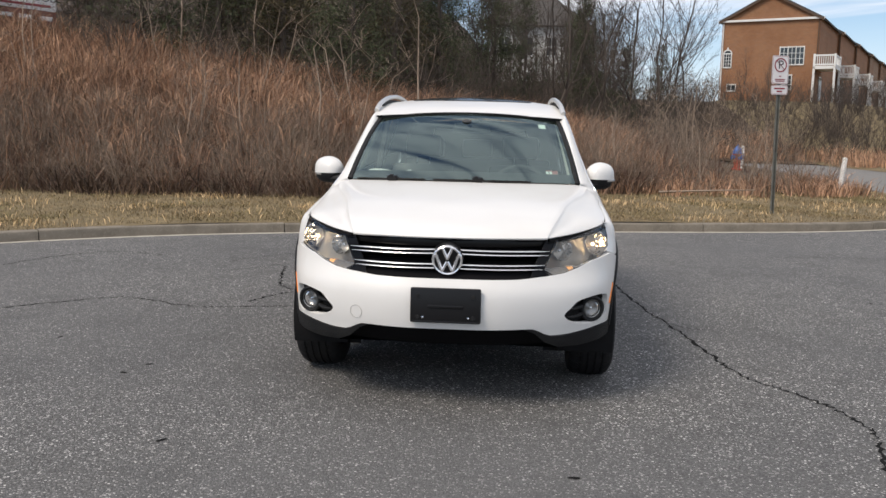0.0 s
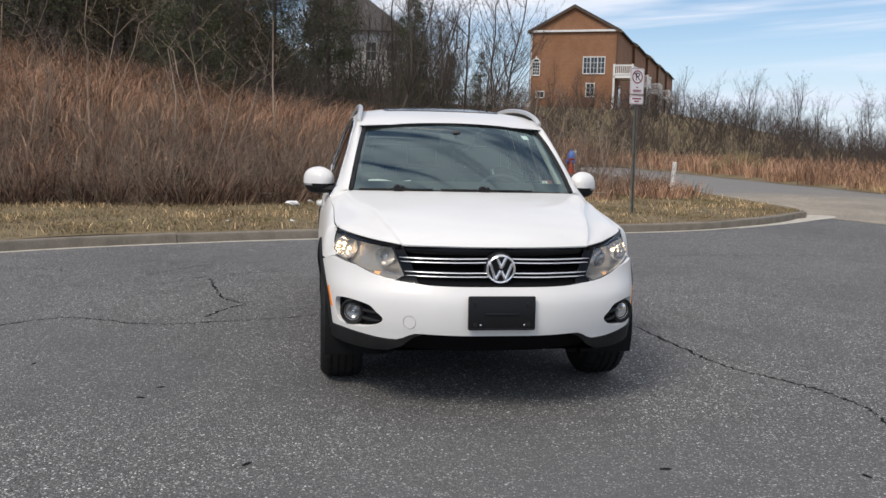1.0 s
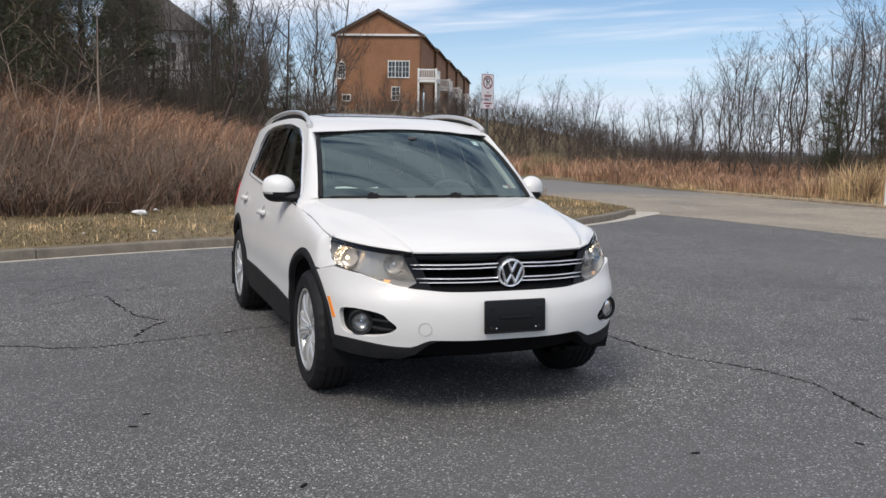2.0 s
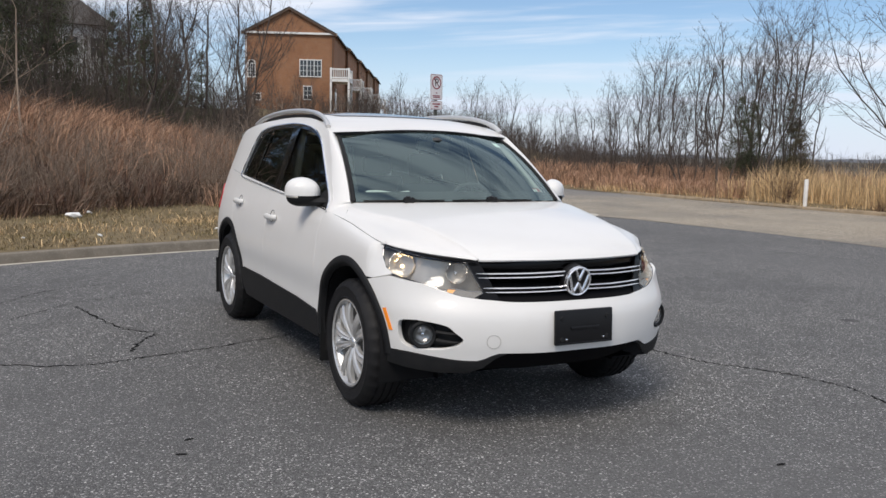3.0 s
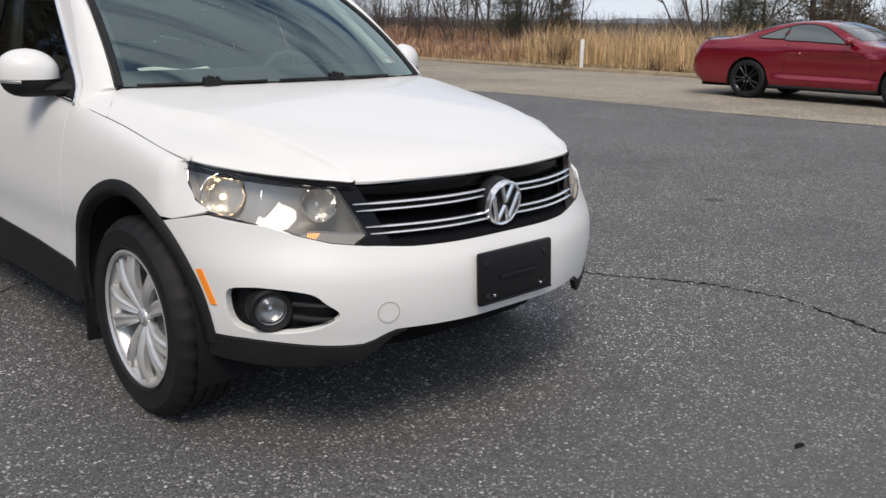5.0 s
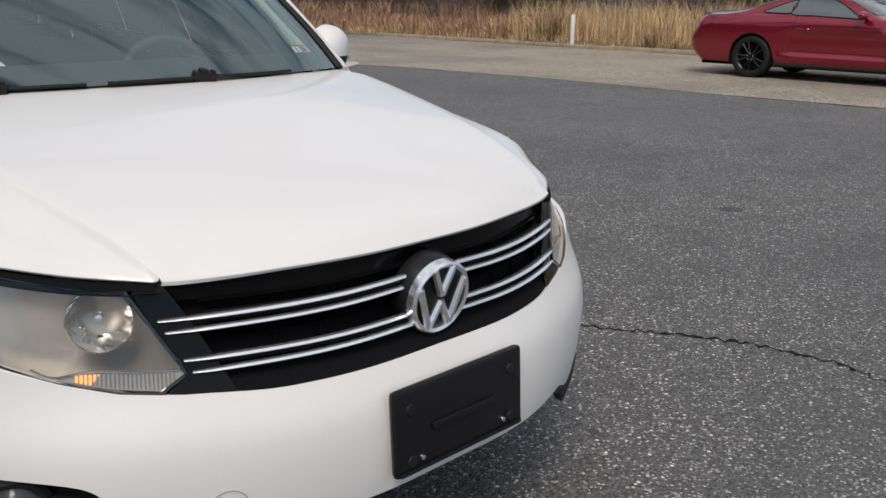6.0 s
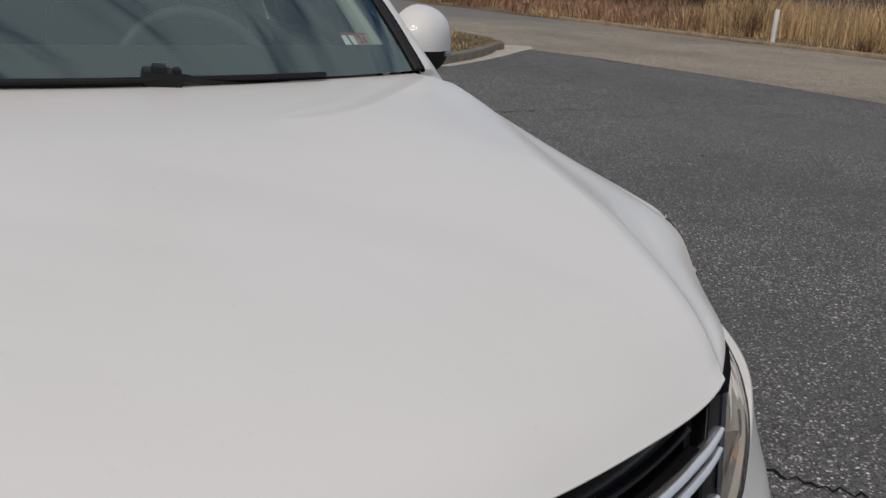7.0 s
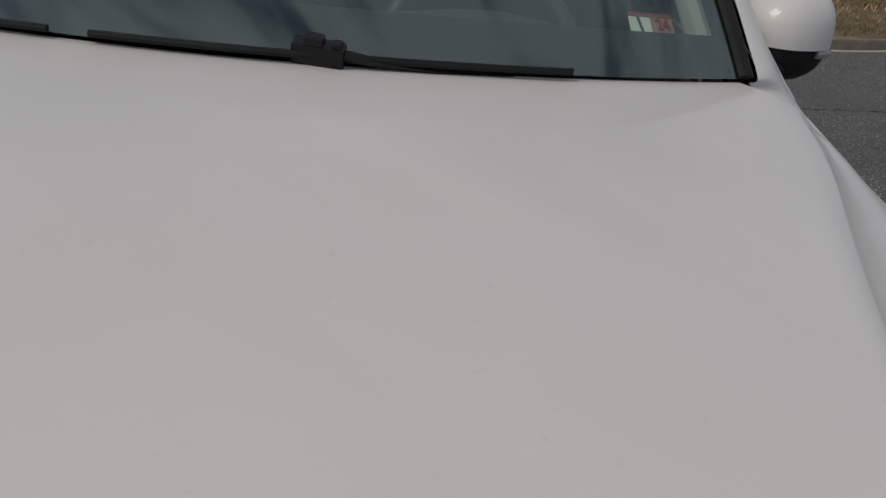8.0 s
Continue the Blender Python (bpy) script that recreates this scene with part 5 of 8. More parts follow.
def lamp(side):
    f = lamp_face(side)
    glassy = panel("headlight", lamp_outline, f, LENS, suv, "clear-lens halogen headlight, lit", step=0.022, lip=0.0, flip=side < 0, lift=-0.002)
    glassy.visible_shadow = False

    def deep(s, z, d):
        return f(s, z) - normal_of(f, s, z) * side * d

    panel("housing", lamp_outline, lambda s, z: deep(s, z, 0.040 + 0.062 * smooth(0.90, 0.69, z)), mat_housing, glassy, "silver-grey lamp housing", step=0.03, lip=0.0, flip=side < 0)
    bm = bmesh.new()
    ring = [f(s, z) - normal_of(f, s, z) * side * 0.004 for s, z in dense([tuple(p) for p in lamp_outline], 0.03)]
    tube(bm, ring + ring[:1], 0.0038, 6, False)
    part("rim_seal", bm, GLOSSBLACK, glassy, "black lamp surround")
    bm = bmesh.new()
    wall = [(f(s, z) - normal_of(f, s, z) * side * 0.003, f(s, z) - normal_of(f, s, z) * side * (0.046 + 0.062 * smooth(0.90, 0.69, z))) for s, z in dense([tuple(p) for p in lamp_outline], 0.03)]
    vs = [(bm.verts.new(a), bm.verts.new(b)) for a, b in wall]
    for (a, b), (c, d) in zip(vs, vs[1:] + vs[:1]):
        bm.faces.new((a, b, d, c) if side > 0 else (c, d, b, a))
    part("bezel", bm, mat_bezel, glassy, "grey bezel")
    for (s, z, r, lit) in ((s_of(0.390), 0.822, 0.064, True), (at_x(0.622), 0.800, 0.052, False)):
        p, n = f(s, z), normal_of(f, s, z) * side
        n = (n + Vector((0, -0.9, 0))).normalized()
        q = n.to_track_quat("X", "Z").to_matrix().to_4x4()
        m = Matrix.Translation(p - n * 0.030) @ q
        bm = lathe(bmesh.new(), [(0.012, -0.064), (r * 0.30, -0.060), (r * 0.5, -0.052), (r * 0.7, -0.038), (r * 0.86, -0.020), (r * 0.97, -0.002), (r, 0.006), (r + 0.002, 0.004), (r + 0.003, -0.03)], 22, m)
        g = random.Random(int(r * 1000))
        for v in bm.verts:
            v.co += Vector((g.uniform(-1, 1), g.uniform(-1, 1), g.uniform(-1, 1))) * 0.0016
        bowl = part("reflector", bm, REFLECT, glassy, "bright faceted reflector bowl", smooth=False)
        bm = lathe(bmesh.new(), [(0.0, -0.022), (0.006, -0.023), (0.008, -0.03), (0.008, -0.062)], 14, m)
        part("bulb", bm, BULB if lit else mat_cap, bowl, "lit warm bulb" if lit else "clear bulb")
    # indicator strip along the lower inner edge, framed by a bright line
    inset = lambda d: (lambda s, z: f(s, z) - normal_of(f, s, z) * side * d)
    strip = [(at_x(0.498), 0.714), (at_x(0.57), 0.720), (at_x(0.640), 0.727), (at_x(0.690), 0.722), (at_x(0.655), 0.708), (at_x(0.60), 0.697), (at_x(0.540), 0.689)]
    ind = panel("indicator", strip, inset(0.016), mat_ribbed, glassy, "clear ribbed indicator strip", step=0.02, lip=0.02, flip=side < 0)
    pts = [inset(0.013)(s, z) for s, z in [(at_x(0.540), 0.688)] + strip[:4] + [(at_x(0.72), 0.736)]]
    part("bright_line", tube(bmesh.new(), curve(pts, 30), 0.0022, 5), BRIGHT, glassy, "thin bright line over the indicator")
    for k in range(24):
        x = 0.520 + 0.0062 * k
        low = float(np.interp(x, [0.52, 0.54, 0.60, 0.655, 0.69], [0.699, 0.691, 0.699, 0.710, 0.722]))
        high = float(np.interp(x, [0.498, 0.57, 0.64, 0.69], [0.713, 0.719, 0.726, 0.721]))
        part("rib", tube(bmesh.new(), [inset(0.015)(at_x(x), low), inset(0.015)(at_x(x), high)], 0.0014, 4), mat_ribbed, ind)
    glow = [(at_x(0.628), 0.722), (at_x(0.662), 0.724), (at_x(0.664), 0.714), (at_x(0.640), 0.707)]
    panel("indicator_bulb", glow, inset(0.0145), BULB_DIM, glassy, "lit amber indicator bulb", step=0.01, lip=0.004, flip=side < 0)


mat_housing = mat("lamp_housing", (0.53, 0.51, 0.465), 0.30, metal=0.6)
mat_bezel = mat("lamp_bezel", (0.66, 0.645, 0.615), 0.35, metal=0.25)
mat_cap = mat("bulb_glass", (0.75, 0.78, 0.80), 0.1, metal=0.6)
mat_ribbed = mat("ribbed_lens", (0.42, 0.405, 0.375), 0.22, metal=0.4)


def fog_lamp(side):
    f = front(side)
    pocket = panel("fog_lamp", [(p.x, p.y) for p in fog_hole], lambda s, z: f(s, z) - normal_of(f, s, z) * side * 0.055, PLASTIC, suv, "round fog lamp in a black plastic pocket", step=0.03, lip=0.0, flip=side < 0)
    bm = bmesh.new()
    wall = [(f(p.x, p.y) - normal_of(f, p.x, p.y) * side * 0.010, f(p.x, p.y) - normal_of(f, p.x, p.y) * side * 0.06) for p in fog_hole]
    vs = [(bm.verts.new(a), bm.verts.new(b)) for a, b in wall]
    for (a, b), (c, d) in zip(vs, vs[1:] + vs[:1]):
        bm.faces.new((a, b, d, c))
    part("pocket_wall", bm, PLASTIC, pocket)
    s, z = at_x(0.742), 0.497
    p, n = f(s, z), (normal_of(f, s, z) * side + Vector((0, -1.2, 0))).normalized()
    m = Matrix.Translation(p - n * 0.022) @ n.to_track_quat("X", "Z").to_matrix().to_4x4()
    bm = lathe(bmesh.new(), [(0.047, -0.004), (0.050, 0.010), (0.060, 0.014), (0.067, 0.006), (0.069, -0.05)], 32, m)
    part("fog_ring", bm, PLASTIC, pocket, "black surround ring")
    bm = lathe(bmesh.new(), [(0.0, -0.026), (0.026, -0.022), (0.040, -0.012), (0.047, 0.0)], 28, m)
    part("reflector", bm, FOGGED, pocket, "bright reflector")
    bm = lathe(bmesh.new(), [(0.0, -0.006), (0.007, -0.008), (0.010, -0.014), (0.010, -0.024)], 14, m)
    part("bulb", bm, CHROME, pocket, "bright bulb shield")
    bm = lathe(bmesh.new(), [(0.0, 0.008), (0.025, 0.006), (0.040, 0.002), (0.048, -0.004)], 28, m)
    lens = part("lens", bm, LENS, pocket, "clear round lens")
    lens.visible_shadow = False
    for z in (0.470, 0.512):
        bm = bmesh.new()
        pts = [f(at_x(x), z + (0.004 if x < 0.62 else 0)) - normal_of(f, at_x(x), z) * side * d for x, d in ((0.700, 0.035), (0.66, 0.020), (0.625, 0.010), (0.600, 0.006))]
        tube(bm, pts, [(0.012, 0.010), (0.012, 0.009), (0.009, 0.007), (0.003, 0.003)], 6)
        part("fin", bm, PLASTIC, pocket, "black plastic fin")


for side in (-1, 1):
    lamp(side)
    fog_lamp(side)
    panel("side_marker", [(s_of(0.384), 0.503), (s_of(0.406), 0.503), (s_of(0.452), 0.603), (s_of(0.430), 0.607)], front(side), AMBER, suv, "amber side marker", step=0.03, lip=0.006, flip=side < 0, lift=0.004)


# black seal between the bonnet's edge and the lamp
for side in (-1, 1):

    def lamp_seal(y, v, side=side):
        a, b = gap_x(y) - 0.008, lamp_x(y) + 0.001
        return Vector((side * (a + (b - a) * v), y + 0.004 * (1 - v), gap_z(y) - 0.006 + (lamp_z(y) + 0.001 - gap_z(y) + 0.006) * v))

    grid("lamp_seal", lamp_seal, steps(0.162, 0.552, 26), steps(0, 1, 3), DARK, suv, "black seal above the lamp", flip=side > 0)

# --- flanks ---
def wing_top(side):
    """The front wing: the flank up to its shoulder, then rolled over to the bonnet's shut line."""

    lit = lamp_face(side)

    def f(s, v):
        q = smooth(END_S + 0.085, END_S + 0.01, s)
        if v <= 0.84:
            return skin(side * s, v).lerp(lit(s, v), q)
        a = skin(side * s, 0.84)
        y = min(max(a.y, 0.40), 1.33)
        c = Vector((side * (gap_x(y) + seam(y)), y, gap_z(y) - 0.001))
        d = a - skin(side * s, 0.83)
        reach = (0.75 + 0.22 * smooth(1.18, 0.85, y) * smooth(0.36, 0.5, y)) * (c.z - a.z)
        b = a + d.normalized() * reach
        t = min((v - 0.84) / 0.16, 1.05)
        p = a * (1 - t) ** 2 + b * 2 * t * (1 - t) + c * t * t
        if q > 0:
            k = lit(s, 0.84 + (LAMP_ZT[-1] - 0.84) * min(t / 0.8, 1.0))
            p = p.lerp(k.lerp(c, max(0.0, t - 0.8) / 0.2), q)
        return p

    return f


BELT = lambda y: 1.022 + 0.064 * (y - 1.32)
window_pts = [(1.336, 1.030), (1.376, 1.076), (1.455, 1.136), (1.535, 1.192), (1.625, 1.258), (1.71, 1.325), (1.81, 1.402), (1.92, 1.462), (2.09, 1.513), (2.45, 1.545), (2.94, 1.535), (3.20, 1.505), (3.285, 1.455), (3.345, 1.31), (3.385, 1.185), (3.345, 1.146), (3.0, 1.122), (2.55, 1.096), (2.1, 1.070), (1.7, 1.048), (1.46, 1.034), (1.355, 1.025)]
window_line = [(p.x, p.y) for p in curve(window_pts, 110, True)]
window_in = [(p.x, p.y) for p in curve([(1.400, 1.056), (1.435, 1.092), (1.500, 1.142), (1.572, 1.192), (1.660, 1.256), (1.742, 1.320), (1.838, 1.392), (1.94, 1.443), (2.10, 1.490), (2.45, 1.522), (2.93, 1.512), (3.18, 1.484), (3.255, 1.44), (3.312, 1.31), (3.345, 1.195), (3.315, 1.166), (3.0, 1.143), (2.55, 1.117), (2.1, 1.091), (1.7, 1.069), (1.49, 1.052), (1.415, 1.047)], 100, True)]
rail_z = cubic([1.6, 1.78, 1.9, 2.1, 2.5, 3.0, 3.4, 3.9, 4.15, 4.3], [1.40, 1.478, 1.52, 1.562, 1.592, 1.585, 1.562, 1.505, 1.465, 1.44])
ridge_z = cubic([1.6, 1.70, 1.9, 2.2, 2.6, 3.0, 3.5, 4.0, 4.2, 4.3], [1.455, 1.497, 1.556, 1.607, 1.640, 1.645, 1.625, 1.575, 1.545, 1.525])


def flank_panels(side):
    f, fl = flank(side), side < 0
    wing = [(s_of(0.560), 0.7415), (s_of(0.440), 0.772), (END_S - 0.108, 0.775), (END_S - 0.050, 0.802), (END_S - 0.010, 0.848), (END_S + 0.002, 0.90), (END_S + 0.014, 0.953), (END_S + 0.014, 1.0)]
    wing += [(s_of(y), 1.0) for y in steps(0.70, 1.335, 14)] + [(s_of(1.344), 0.93), (s_of(1.352), 0.84), (s_of(1.365), 0.60), (s_of(1.368), 0.30), (s_of(1.30), 0.30)]
    wing += [(s_of(y), z) for y, z in arch(ARCH_Y, ARCH_R, 172, 58, 26)]
    panel("front_wing", wing, wing_top(side), WHITE, suv, "white front wing", step=0.028, flip=fl)
    top = lambda a, b, n: [(y, BELT(y) + 0.006) for y in steps(a, b, n)]
    door = [(1.374, 0.30), (2.412, 0.30), (2.420, 0.60), (2.412, 0.9), (2.405, BELT(2.405) + 0.006)] + top(2.3, 1.40, 10) + [(1.346, 1.020), (1.350, 0.98), (1.358, 0.84), (1.371, 0.60)]
    front_door = panel("front_door", door, f, WHITE, suv, "white front door", step=0.03, flip=fl)
    back = [(2.420, 0.30), (2.96, 0.30)] + arch(REAR_Y, ARCH_R, 10, 72, 14) + [(3.36, 0.86), (3.42, 1.0), (3.40, BELT(3.40) + 0.006)] + top(3.3, 2.415, 10) + [(2.420, 0.9), (2.428, 0.6)]
    rear_door = panel("rear_door", back, f, WHITE, suv, "white rear door", step=0.03, flip=fl)
    # inner skins so that the doors are not hollow to the eye
    grid("door_lining", lambda y, z: f(y, z) - Vector((side * 0.07, 0, 0)), steps(1.43, 4.1, 20), steps(0.30, 1.05, 6), CABIN, suv, "charcoal door lining", flip=side > 0)
    q = [(3.366, 0.855), (3.428, 1.0), (3.408, BELT(3.40) + 0.006)] + [(y, BELT(y) + 0.006) for y in steps(3.5, 3.95, 5)] + [(4.02, 1.05), (4.02, 0.62)] + [(3.935, 0.50)] + arch(REAR_Y, ARCH_R, 165, 76, 16)
    panel("rear_quarter", q, f, WHITE, suv, "white rear quarter panel", step=0.03, flip=fl)
    # frame round the side windows, up to the roof
    hoop = [(1.304, 1.019)] + [(y, BELT(y) + 0.011) for y in steps(1.5, 3.95, 14)] + [(4.05, 1.10), (4.06, 1.25), (4.09, 1.40), (4.12, rail_z(4.12))] + [(y, rail_z(y)) for y in steps(4.0, 1.80, 26)] + [(1.72, 1.428), (1.60, 1.328), (1.46, 1.190), (1.38, 1.118), (1.325, 1.064)]
    panel("window_frame", hoop, f, WHITE, suv, "white pillars and roof side", holes=[window_line], step=0.035, lip=0.02, flip=fl)
    # black seal, chrome strip, panes and pillars between them
    panel("window_seal", window_line, f, GLOSSBLACK, suv, "black window surround", holes=[window_in], step=0.04, lip=0.012, flip=fl, lift=-0.006)
    pts = [f(y, z) + Vector((side * 0.004, 0, 0)) for y, z in window_line]
    bm = tube(bmesh.new(), pts + pts[:1], (0.0058, 0.0042), 6, False)
    part("window_trim", bm, CHROME, suv, "bright chrome window trim")
    cut = lambda a, b: [(y, z) for y, z in window_in if a <= y <= b]
    split = lambda y: (max(z for a, z in window_in if abs(a - y) < 0.06), min(z for a, z in window_in if abs(a - y) < 0.06))

    def sheet(y, z):
        """The evenly curved glass through three heights of the body's side."""
        t = (z - 1.29) / 0.23
        low, mid, high = f(y, 1.06), f(y, 1.29), f(y, 1.52)
        p = low * (t * (t - 1) / 2) + mid * (1 - t * t) + high * (t * (t + 1) / 2)
        return Vector((p.x, p.y, z))

    def pane(name, a, b, la, lb, m, label):
        """A pane between two leaning posts; a and b are their feet, la and lb how far they lean back at the top."""
        lean = lambda foot, l, z: foot + l * (z - 1.08) / 0.44
        ring = [(y, z) for y, z in window_in if lean(a, la, z) < y < lean(b, lb, z)]
        ends = []
        ring.sort(key=lambda p: 0)
        mid = ((a + b) / 2, 1.3)
        if a > 1.4:
            hi = min(split(a + la)[0], 1.522)
            ends += [(lean(a, la, split(a)[1]), split(a)[1]), (lean(a, la, hi), hi)]
        if b < 3.4:
            hi = min(split(b + lb)[0], 1.522)
            ends += [(lean(b, lb, split(b)[1]), split(b)[1]), (lean(b, lb, hi), hi)]
        ring = sorted(ring + ends, key=lambda p: math.atan2((p[1] - mid[1]) * 2, p[0] - mid[0]))
        ob = panel(name, ring, sheet, m, suv, label, step=0.05, lip=0.0, flip=fl, lift=-0.010)
        ob.visible_shadow = False

    pane("front_side_window", 1.3, 2.30, 0, 0.04, CLEAR, "lightly tinted front side window")
    pane("rear_side_window", 2.42, 3.00, 0.05, -0.06, PRIVACY, "dark privacy glass")
    pane("quarter_window", 3.03, 3.5, -0.06, 0, PRIVACY, "dark privacy glass")
    for a, b, la, lb in ((2.30, 2.42, 0.04, 0.05), (3.00, 3.03, -0.06, -0.06)):
        grid("pillar_cover", lambda u, v: f(a + (b - a) * u + (la + (lb - la) * u) * (v - 1.08) / 0.44, v) - Vector((side * 0.006, 0, 0)), steps(0, 1, 4), steps(1.07, 1.53, 10), GLOSSBLACK, suv, "gloss black pillar cover", flip=fl)
    # sill cladding, arch trims, mud flaps
    clad = [(1.32, 0.285), (2.93, 0.285), (3.00, 0.36), (3.03, 0.455), (2.98, 0.482), (2.5, 0.482), (1.7, 0.462), (1.36, 0.440), (1.30, 0.40)]
    panel("sill_cladding", clad, f, PLASTIC, suv, "grained black sill cladding with a bright scratch", step=0.035, lip=0.03, flip=fl, lift=0.010)
    grid("sill_under", lambda u, v: f(u, 0.285) + Vector((-side * (0.02 + v), 0, -0.03 * v)), steps(1.25, 3.02, 10), steps(0, 0.3, 2), DARK, suv, "black sill underside", flip=side > 0)
    for y0, a0, a1 in ((ARCH_Y, 3, 186), (REAR_Y, -6, 186)):

        def band(u, v, y0=y0):
            r = ARCH_R - 0.050 + 0.056 * v
            y, z = y0 - r * math.cos(radians(u)), ARCH_Z + r * math.sin(radians(u))
            n = normal_of(f, y, z) * side
            return f(y, z) + n * (0.010 - 0.030 * max(0.0, 0.25 - v) / 0.25 - 0.008 * max(0.0, v - 0.85) / 0.15)

        grid("arch_trim", band, steps(a0, a1, 48), [0, 0.12, 0.25, 0.5, 0.85, 1.0], PLASTIC, suv, "grained black wheel-arch trim", flip=side > 0)
        grid("arch_liner", lambda u, v, y0=y0: Vector((side * (0.50 + 0.372 * v), y0 - (ARCH_R - 0.045) * math.cos(radians(u)), ARCH_Z + (ARCH_R - 0.045) * math.sin(radians(u)))), steps(-20, 200, 30), [0, 0.5, 1], LINER, suv, "black felt arch liner", flip=side < 0)
        grid("well_wall", lambda u, v, y0=y0: Vector((side * 0.56, y0 - 0.44 + 0.88 * u, 0.22 + 0.60 * v)), steps(0, 1, 4), steps(0, 1, 4), DARK, suv, "black inner arch", flip=side < 0)
    for y0 in (1.268, 3.865):
        bm = bmesh.new()
        block(bm, (side * 0.70, y0, 0.155), (side * 0.885, y0 + 0.014, 0.44), 0.004)
        part("mud_flap", bm, PLASTIC, suv, "black mud flap")
    # handles: a grey ring paints the cup's shaded rim, with a bar over it
    for door_ob, y0, z0 in ((front_door, 2.275, 0.918), (rear_door, 3.185, 0.968)):
        c = f(y0, z0)
        bm = bmesh.new()
        disc = [f(y0 + 0.042 * math.cos(a), z0 + 0.040 * math.sin(a)) + Vector((side * 0.002, 0, 0)) for a in steps(0, 2 * math.pi, 24)]
        tube(bm, disc, 0.0030, 5, False)
        part("handle_cup_shade", bm, mat_cupline, door_ob, "grey ring painted for the shaded rim of the handle cup")
        bm = bmesh.new()
        pts = [f(y0 + u, z0 - 0.004 - 0.02 * u) + Vector((side * h, 0, 0)) for u, h in ((-0.105, 0.004), (-0.085, 0.026), (-0.03, 0.034), (0.04, 0.034), (0.085, 0.024), (0.100, 0.004))]
        tube(bm, [p for p in curve(pts, 14)], (0.011, 0.017), 10)
        part("door_handle", bm, WHITE, door_ob, "body-coloured pull handle")


mat_cupline = mat("shadowed_gap", (0.25, 0.25, 0.25), 0.6)
for side in (-1, 1):
    flank_panels(side)

# --- roof, tail ---
roof_half = lambda y: flank(1)(y, rail_z(y)).x
front_of_roof = lambda x: 1.700 + 0.20 * x * x


def roof_top(u, v):
    """u across from -1 to 1, v from the windscreen to the tail."""
    y = 1.70 + 2.50 * v
    w = roof_half(max(y, 1.79))
    x = u * w
    y = max(y, 0) + (front_of_roof(x) - 1.70) * (1 - v) ** 3
    return Vector((u * roof_half(max(y, 1.79)), y, rail_z(y) + (ridge_z(y) - rail_z(y)) * (1 - abs(u) ** 2.5)))


grid("roof", roof_top, steps(-1, 1, 36), steps(0, 1, 40), WHITE, suv, "white roof skin")
panel("sunroof", [(-0.66, 0.205), (-0.3, 0.19), (0.3, 0.19), (0.66, 0.205), (0.70, 0.23), (0.70, 0.56), (0.66, 0.59), (-0.66, 0.59), (-0.70, 0.56), (-0.70, 0.23)], roof_top, mat_sunroof, suv, "dark glass panoramic sunroof", step=0.05, lip=0.006, lift=0.005)
panel("tailgate", [(at_y(4.03), 1.05), (at_y(4.03), 0.60), (END, 0.58), (2 * END - at_y(4.03), 0.60), (2 * END - at_y(4.03), 1.05), (2 * END - at_y(4.05), 1.46), (END, 1.50), (at_y(4.05), 1.46)], lambda s, z: skin(s, z) if s <= END else Vector((-1, 1, 1)) * skin(2 * END - s, z), WHITE, suv, "white tailgate", holes=[[(END - 0.55, 1.10), (END + 0.55, 1.10), (END + 0.47, 1.42), (END - 0.47, 1.42)]], step=0.05)
panel("rear_window", [(END - 0.55, 1.10), (END + 0.55, 1.10), (END + 0.47, 1.42), (END - 0.47, 1.42)], lambda s, z: skin(s, z) if s <= END else Vector((-1, 1, 1)) * skin(2 * END - s, z), PRIVACY, suv, "dark rear window", step=0.06, lip=0, lift=-0.008)
panel("rear_bumper", [(at_y(3.945), 0.50), (at_y(3.96), 0.33), (END, 0.30), (2 * END - at_y(3.96), 0.33), (2 * END - at_y(3.945), 0.50), (2 * END - at_y(4.03), 0.59), (END, 0.57), (at_y(4.03), 0.59)], lambda s, z: skin(s, z) if s <= END else Vector((-1, 1, 1)) * skin(2 * END - s, z), WHITE, suv, "white rear bumper", step=0.05)
bm = bmesh.new()
tube(bm, [(x, 4.15 - 0.06 * (x / 0.54) ** 4, 1.528 - 0.045 * (x / 0.54) ** 2) for x in steps(-0.54, 0.54, 20)], (0.07, 0.014), 8)
part("roof_spoiler", bm, WHITE, suv, "white roof spoiler")
for side in (-1, 1):
    panel("tail_lamp", [(3.94, 0.86), (4.12, 0.83), (4.21, 0.90), (4.19, 1.05), (4.03, 1.06), (3.93, 0.99)], flank(side), RED_LENS, suv, "red tail lamp", step=0.04, lip=0.01, flip=side < 0, lift=0.008)
    # roof rails on feet
    path = [(side * x, y, z) for x, y, z in ((0.640, 1.855, 1.518), (0.630, 1.93, 1.560), (0.618, 2.06, 1.594), (0.608, 2.25, 1.620), (0.600, 2.55, 1.638), (0.598, 2.9, 1.638), (0.602, 3.2, 1.622), (0.612, 3.42, 1.595), (0.625, 3.56, 1.555))]
    bm = tube(bmesh.new(), curve(path, 40), (0.017, 0.016), 10)
    part("roof_rail", bm, SATIN, suv, "satin silver roof rail")
    bm = tube(bmesh.new(), curve([(side * x, y, z - 0.022) for x, y, z in ((0.62, 2.02, 1.595), (0.612, 2.2, 1.606), (0.60, 2.6, 1.616), (0.60, 2.95, 1.614), (0.612, 3.3, 1.592))], 20), (0.010, 0.022), 6)
    part("rail_gasket", bm, PLASTIC, suv, "black strip below the rail")

